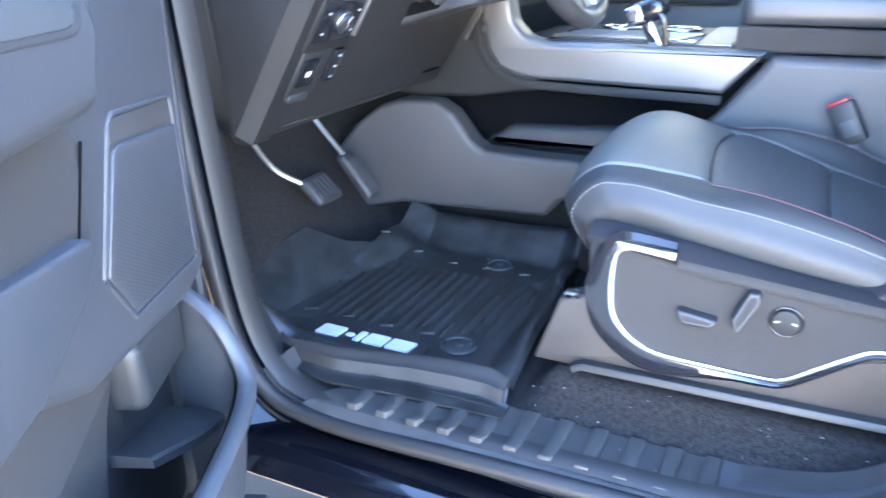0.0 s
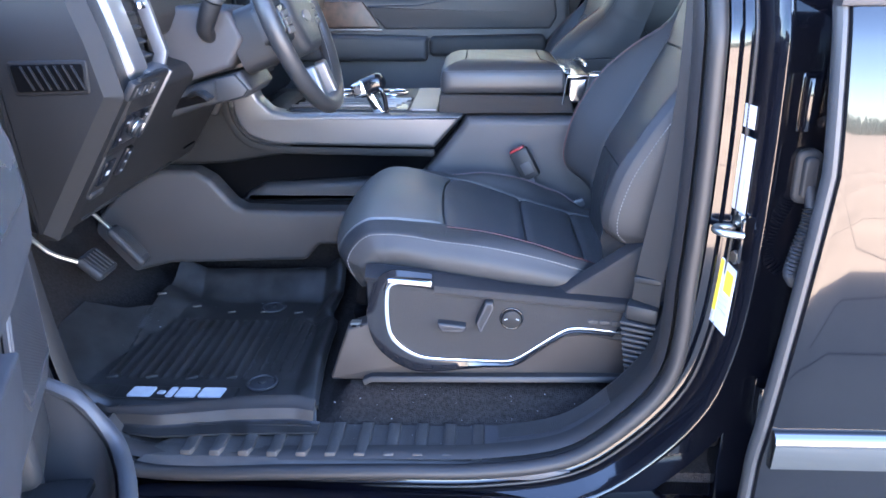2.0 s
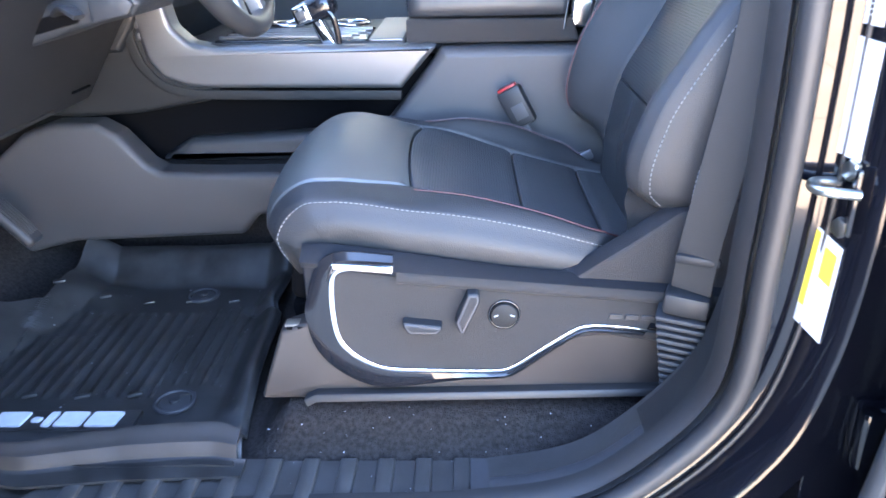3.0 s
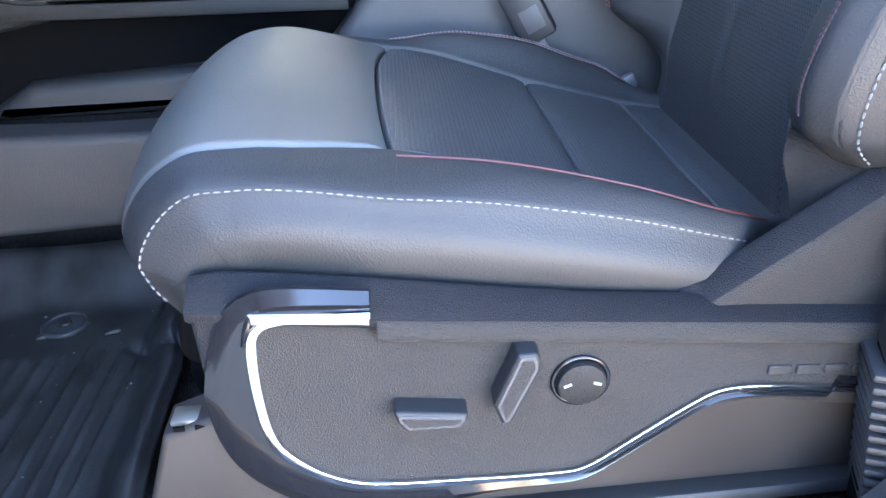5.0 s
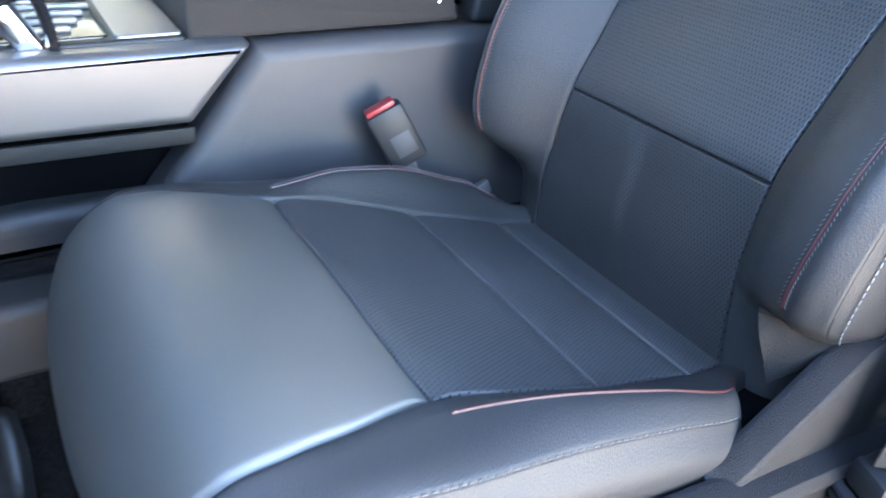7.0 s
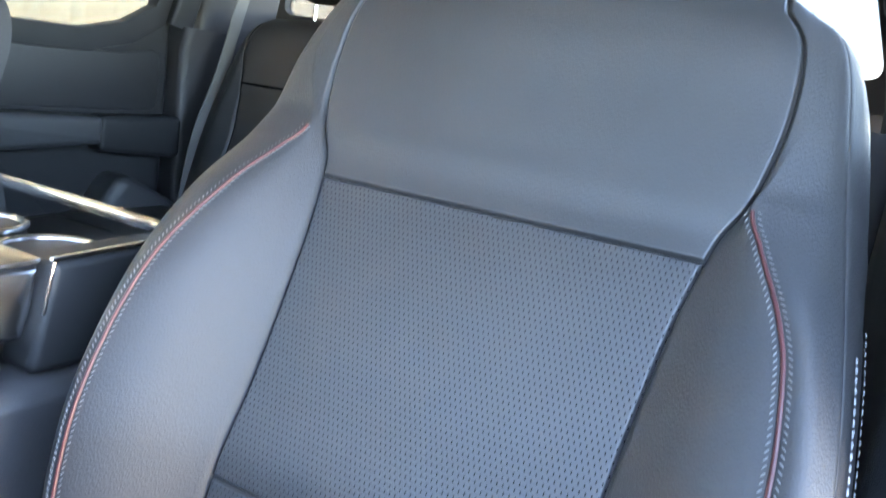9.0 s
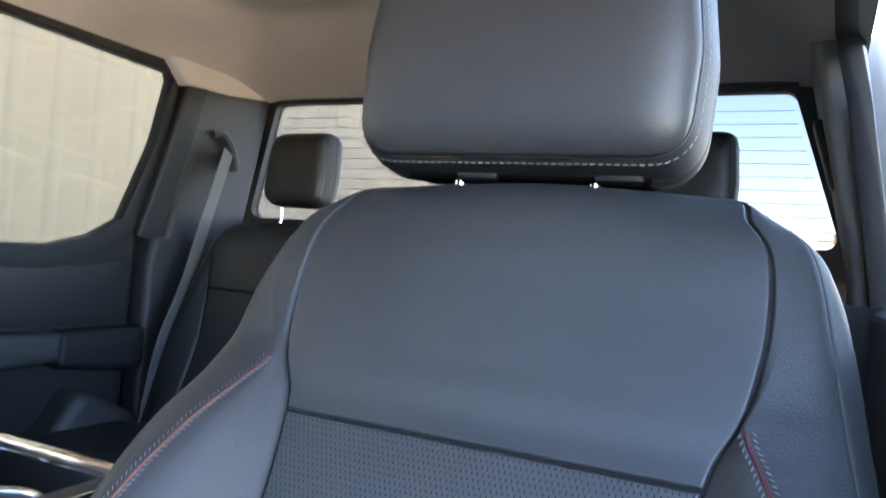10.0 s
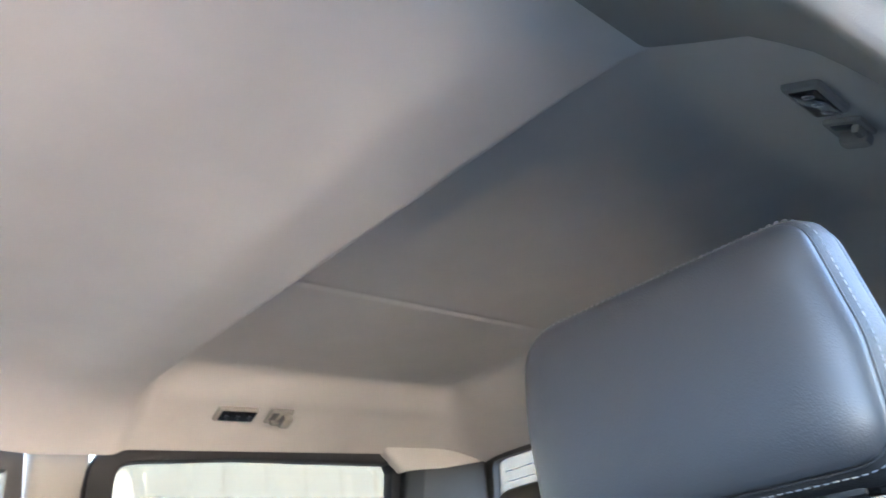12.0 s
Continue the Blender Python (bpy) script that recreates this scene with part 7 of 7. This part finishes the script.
def wheel_block(outline, d0, d1, bevel):
    me = slab(outline, "xy", d1, d0, bevel, 4)
    for v_ in me.vertices:
        v_.co = wheel_pt(v_.co.x, v_.co.y, v_.co.z)
    return me


hub = part("hub", wheel_block(rounded([(-0.085, 0.06), (0.085, 0.06), (0.10, 0.0), (0.062, -0.075), (-0.062, -0.075), (-0.10, 0.0)], 0.03, 5), -0.05, 0.022, 0.022), PLASTIC, sw_)
part("badge", wheel_block([(0.030 * math.cos(a), 0.0125 * math.sin(a) - 0.005) for a in np.linspace(0, 2 * math.pi, 25)[:-1]], 0.018, 0.025, 0.002), SATIN, hub, "plain silver oval badge")
for s in (-1, 1):
    part("spoke", wheel_block(rounded([(s * 0.08, 0.045), (s * 0.175, 0.035), (s * 0.178, -0.03), (s * 0.08, -0.04)], 0.012), -0.03, 0.006, 0.008), PLASTIC_DARK, sw_)
    part("spoke_controls", wheel_block(rounded([(s * 0.095, 0.032), (s * 0.150, 0.026), (s * 0.150, -0.02), (s * 0.095, -0.026)], 0.008), 0.0, 0.012, 0.003), GLOSS_BLACK, sw_)
    for k in range(3):
        part("control_button", wheel_block(rounded([(s * 0.104, 0.020 - 0.017 * k), (s * 0.142, 0.016 - 0.015 * k), (s * 0.142, 0.004 - 0.015 * k), (s * 0.104, 0.007 - 0.017 * k)], 0.003, 2), 0.01, 0.016, 0.002), PLASTIC_GREY, sw_)
    part("lower_spoke", wheel_block(rounded([(s * 0.034, -0.100), (s * 0.064, -0.096), (s * 0.070, -0.172), (s * 0.044, -0.180)], 0.008), -0.012, 0.010, 0.006), SATIN, sw_, "satin silver lower spoke")
part("boss", wheel_block(rounded([(-0.07, 0.055), (0.07, 0.055), (0.07, -0.07), (-0.07, -0.07)], 0.03, 4), -0.12, -0.02, 0.01), PLASTIC_DARK, sw_)


# ---- centre console ----
con = thing("centre_console", (0.1, MID, 0.62), "grey plastic centre console with satin silver trim", "console")
low = [(-0.86, 0.62), (-0.80, 0.80), (-0.745, 0.862), (-0.680, 0.912), (-0.620, 0.931), (-0.530, 0.931), (-0.490, 0.908), (-0.440, 0.846), (-0.415, 0.830), (-0.30, 0.826), (0.40, 0.826), (0.40, 0.735), (-0.225, 0.735), (-0.262, 0.692), (-0.62, 0.680)]
part("lower_wall", slab(rounded(low, 0.02, 3), "xz", 0.714, 0.775, 0.014, 4), WALL_PLASTIC, con)
# Near-black puts the storage recess's shade into the wall colour.
part("bin_back_wall", box((-0.16, 0.86, 0.90), (0.90, 0.04, 0.26), 0.01), SHADE_SEAM_BLACK, con)
part("bin_cushion", slab(rounded([(-0.47, 0.82), (-0.38, 0.872), (-0.10, 0.886), (0.06, 0.882), (0.10, 0.82)], 0.02), "xz", 0.812, 0.86, 0.02), PLASTIC, con)
part("bin_floor", box((-0.20, 0.80, 0.80), (0.75, 0.10, 0.03), 0.004), PLASTIC_DARK, con)
part("tunnel", box((-0.2, MID, 0.69), (1.5, 0.37, 0.26), 0.03), CARPET, con)
part("core", box((0.10, MID, 0.80), (1.1, 0.20, 0.42), 0.01), PLASTIC_DARK, con)
trim = [(-0.455, 1.20), (-0.434, 1.095), (-0.424, 1.042), (-0.398, 1.008), (-0.35, 0.990), (-0.312, 0.986), (0.074, 0.979), (0.148, 1.062), (-0.20, 1.066), (-0.286, 1.064), (-0.335, 1.075), (-0.365, 1.105), (-0.385, 1.20)]
part("silver_trim", slab(rounded(trim, [0, 0.02, 0.03, 0.03, 0.03, 0.02, 0.004, 0.004, 0.02, 0.02, 0.03, 0.03, 0], 4), "xz", 0.764, 0.815, 0.012, 4), SATIN, con, "satin silver console side trim")
part("front_side", slab(rounded([(-0.86, 0.95), (-0.70, 0.938), (-0.59, 0.930), (-0.46, 0.936), (-0.31, 0.960), (-0.30, 1.00), (-0.38, 1.08), (-0.42, 1.22), (-0.86, 1.22)], 0.012, 3), "xz", 0.772, 0.83, 0.012, 3), DASH, con)
part("trim_lower_edge", sweep([(x, 0.766, z) for x, z in catmull([(-0.452, 1.10), (-0.436, 1.036), (-0.402, 0.995), (-0.35, 0.978), (-0.312, 0.974), (0.074, 0.967)], 40)], rounded([(-0.003, -0.009), (0.003, -0.009), (0.003, 0.0095), (-0.003, 0.0095)], 0.0015, 2), (0, 1, 0)), DASH, con)
part("rear_side", slab(rounded([(0.080, 0.955), (0.156, 1.055), (0.64, 1.055), (0.64, 0.66), (0.02, 0.66), (0.0, 0.86)], 0.012, 3), "xz", 0.776, 0.83, 0.020, 4), PLASTIC_GREY, con)
part("deck", box((-0.14, MID, 1.045), (0.50, 0.37, 0.035), 0.006), PLASTIC_DARK, con)
part("deck_frame", slab(rounded([(-0.33, 0.795), (0.085, 0.795), (0.085, 1.155), (-0.33, 1.155)], 0.01), "xy", 1.068, 1.05, 0.004), PLASTIC_DARK, con)
part("deck_plate", slab(rounded([(0.012, 0.80), (0.080, 0.80), (0.080, 1.15), (0.012, 1.15)], 0.006), "xy", 1.0715, 1.06, 0.002), SATIN, con, "satin silver deck plate")
part("deck_inlay", slab(rounded([(-0.30, 0.808), (0.008, 0.808), (0.008, 0.99), (-0.30, 0.99)], 0.01), "xy", 1.0705, 1.06, 0.002), GLOSS_BLACK, con)
for k in range(4):
    part("gate_bar", box((-0.16 + 0.01 * k, 0.832 + 0.034 * k, 1.074), (0.27, 0.008, 0.007), 0.002), SATIN, con)
for k in range(2):
    part("cup_ring", ring((-0.20 + 0.14 * k, 1.07, 1.070), 0.042, 0.005), CHROME, con)
sh = part("gear_selector", slab(rounded([(-0.080, 1.062), (-0.050, 1.062), (-0.078, 1.114), (-0.104, 1.114)], 0.005), "xz", 0.792, 0.818, 0.006), CHROME, con, "chrome and black gear selector")
part("selector_knob", box((-0.088, 0.808, 1.130), (0.080, 0.060, 0.046), 0.018, (0, -20, 0), 4), GLOSS_BLACK, sh)
part("selector_face", box((-0.112, 0.782, 1.122), (0.036, 0.014, 0.036), 0.006, (0, -20, 0), 3), CHROME, sh)
part("selector_button", box((-0.114, 0.7745, 1.121), (0.018, 0.003, 0.016), 0.002, (0, -20, 0)), PLASTIC_GREY, sh)
part("selector_spine", tube(smooth3([(-0.072, 0.784, 1.135), (-0.055, 0.786, 1.118), (-0.048, 0.788, 1.090), (-0.046, 0.790, 1.064)], 12), 0.006, (0, 1, 0), 8), GLOSS_BLACK, sh)
arm = part("armrest_box", slab(rounded([(0.086, 1.060), (0.425, 1.060), (0.412, 1.104), (0.086, 1.107)], 0.006), "xz", 0.797, 1.151, 0.006, both=True), PLASTIC_WARM_LIT, con)
lid_o = rounded([(0.088, 0.800), (0.400, 0.800), (0.400, 1.148), (0.088, 1.148)], [0.03, 0.012, 0.012, 0.03], 6)
lid = part("armrest_lid", cushion_block(lid_o, "xy", [(0.008, 1.109), (0.001, 1.113), (0.0, 1.130), (0.001, 1.150), (0.004, 1.160), (0.007, 1.166), (0.020, 1.176), (0.045, 1.183), (0.08, 1.187)], 60), HEADREST, arm, "padded black leather armrest lid")
pth = [(x, y, 1.1635) for x, y in inset(lid_o, 0.0045)]
part("stitching", stitches(pth + [pth[0]], [(0, 0, 1)] * (len(pth) + 1), 0.006, 0.0045, 0.0009), THREAD, lid)
part("latch", slab(rounded([(0.404, 1.086), (0.441, 1.084), (0.450, 1.112), (0.455, 1.148), (0.408, 1.148)], 0.004), "xz", 0.800, 1.148, 0.008, 4, both=True), SATIN_BRIGHT, arm, "polished armrest latch")
part("latch_cap", slab(rounded([(0.402, 1.147), (0.454, 1.149), (0.453, 1.154), (0.403, 1.153)], 0.0015, 2), "xz", 0.798, 1.150, 0.0015, 2, both=True), SATIN_BRIGHT, arm, "satin chrome latch cap")
part("latch_edge", sweep([(0.394, 0.7985, 1.084), (0.398, 0.7985, 1.115), (0.403, 0.7985, 1.150)], circle(0.0026, 8), (0, 1, 0)), CHROME, arm)
part("latch_bar", slab(rounded([(0.374, 0.812), (0.412, 0.812), (0.414, 0.93), (0.376, 0.93)], 0.006, 3), "xy", 1.170, 1.156, 0.004, 3), CHROME, arm, "bright chrome release bar")
SHO = rounded([(0.436, 1.058), (0.448, 1.112), (0.457, 1.152), (0.62, 1.158), (0.64, 1.05)], [0.01, 0.01, 0.006, 0.012, 0.01], 3)
part("rear_shoulder", slab(SHO, "xz", 0.786, 0.825, 0.008), PLASTIC_DARK, con)
part("rear_tray", box((0.53, MID, 1.085), (0.16, 0.30, 0.04), 0.008), GLOSS_BLACK, con)
part("rear_shoulder_far", slab(SHO, "xz", 1.162, 1.125, 0.008), PLASTIC_DARK, con)
part("tray_edge", box((0.538, 0.791, 1.1575), (0.165, 0.005, 0.004), 0.0015, (0, -2, 0)), CHROME, con)
part("tray_edge", sweep([(0.456, 0.7865, 1.153), (0.451, 0.7865, 1.128), (0.448, 0.7865, 1.110)], circle(0.0016, 8), (0, 1, 0)), CHROME, con)
part("tray_bar", slab(rounded([(0.588, 0.800), (0.604, 0.800), (0.604, 1.14), (0.588, 1.14)], 0.004, 2), "xy", 1.166, 1.156, 0.003, 2), CHROME, con)
part("tray_bar", slab(rounded([(0.462, 0.96), (0.474, 0.96), (0.474, 1.14), (0.462, 1.14)], 0.003, 2), "xy", 1.164, 1.156, 0.002, 2), SATIN_BRIGHT, con)
for k in range(2):
    part("cup_ring", ring((0.530, 0.90 + 0.12 * k, 1.128), 0.045, 0.005), SATIN_BRIGHT, con)
    part("cup_well", disc((0.530, 0.90 + 0.12 * k, 1.10), 0.043, 0.055, n=28), PLASTIC_DARK, con)

# ---- ceiling fittings ----
for s in (1, -1):
    yl = MID + s * 0.611
    nv = Vector((0, -s * math.sin(radians(24)), -math.cos(radians(24))))
    r = (-s * 24, 0, 0)

    def under(x, side, down):
        """A place on the rolled edge of the headliner: along, outboard, below."""
        return tuple(Vector((x, yl, ceiling_z(x, yl))) + nv * down + Vector((0, s * side * math.cos(radians(24)), -side * math.sin(radians(24)))))

    lp = thing("reading_lamp", under(0.937, 0, 0), "small dark reading lamp in a pale frame on the headliner", "lamp", "ceiling reading lamps")
    part("frame", box(under(0.937, 0, 0.002), (0.092, 0.041, 0.012), 0.005, r), PILLAR_LIGHT, lp)
    part("lens", box(under(0.939, 0, 0.006), (0.080, 0.030, 0.008), 0.003, r), GLOSS_BLACK, lp)
    for k in range(3):
        part("lens_dot", box(under(0.913 + 0.026 * k, 0.002, 0.0095), (0.009, 0.012, 0.004), 0.0015, r), SATIN_BRIGHT, lp)
    hk_ = thing("coat_hook", under(1.043, 0, 0), "pale folding coat hook on the headliner", "hook", "coat hooks")
    part("plate", box(under(1.040, 0, 0.002), (0.058, 0.044, 0.010), 0.005, r), PILLAR_LIGHT, hk_)
    part("hook", box(under(1.054, 0.003, 0.014), (0.026, 0.034, 0.018), 0.007, r), PILLAR_LIGHT, hk_)
    part("hook_arm", box(under(1.036, 0.012, 0.010), (0.030, 0.010, 0.014), 0.004, r), PILLAR_LIGHT, hk_)
    part("slot", box(under(1.026, -0.002, 0.0065), (0.016, 0.024, 0.003), 0.001, r), PLASTIC_GREY, hk_)

# passenger door mirror outside
mr = thing("side_mirror", (-0.42, 2.02, 1.36), "dark side mirror with a bright rim outside the window", "mirror")
part("shell", box((-0.46, 2.06, 1.42), (0.10, 0.22, 0.17), 0.03, (0, 0, 0), 4), PAINT, mr)
part("rim", sweep([(-0.405, 1.965, 1.345), (-0.405, 2.155, 1.345), (-0.405, 2.155, 1.495), (-0.405, 1.965, 1.495), (-0.405, 1.965, 1.345)], circle(0.007, 8), (1, 0, 0)), CHROME, mr)
part("glass", box((-0.408, 2.06, 1.42), (0.004, 0.19, 0.15), 0.002), CHROME, mr)
part("foot", box((-0.45, 1.95, 1.35), (0.06, 0.16, 0.05), 0.015), PAINT, mr)


# ---- grit on the floor ----
rnd = random.Random(4)
vv, ff = [], []
for k in range(110):
    if k < 26:
        x, y = rnd.uniform(-0.10, 0.42), rnd.uniform(0.125, 0.185)
        z = carpet_z(x, y) + 0.002
    elif k < 92:
        x, y = rnd.uniform(-0.62, -0.15), rnd.uniform(0.21, 0.66)
        z = mat_z(x, y) + 0.001
    else:
        x, y, z = rnd.uniform(-0.35, 0.18), rnd.uniform(0.045, 0.125), 0.5915
    r = rnd.uniform(0.0006, 0.0014)
    if k % 17 == 0:
        r *= 1.8
    n0 = len(vv)
    for j in range(4):
        a = j * math.pi / 2 + rnd.uniform(0, 1)
        vv.append((x + r * math.cos(a) * rnd.uniform(0.6, 1.5), y + r * math.sin(a), z))
    vv.append((x, y, z + r * rnd.uniform(0.6, 1.2)))
    ff += [[n0, n0 + 1, n0 + 4], [n0 + 1, n0 + 2, n0 + 4], [n0 + 2, n0 + 3, n0 + 4], [n0 + 3, n0, n0 + 4], [n0 + 3, n0 + 2, n0 + 1, n0]]
solid("grit", mesh_of(vv, ff), INK, "pale crumbs and grit on the carpet and mat", "grit", "stuff")
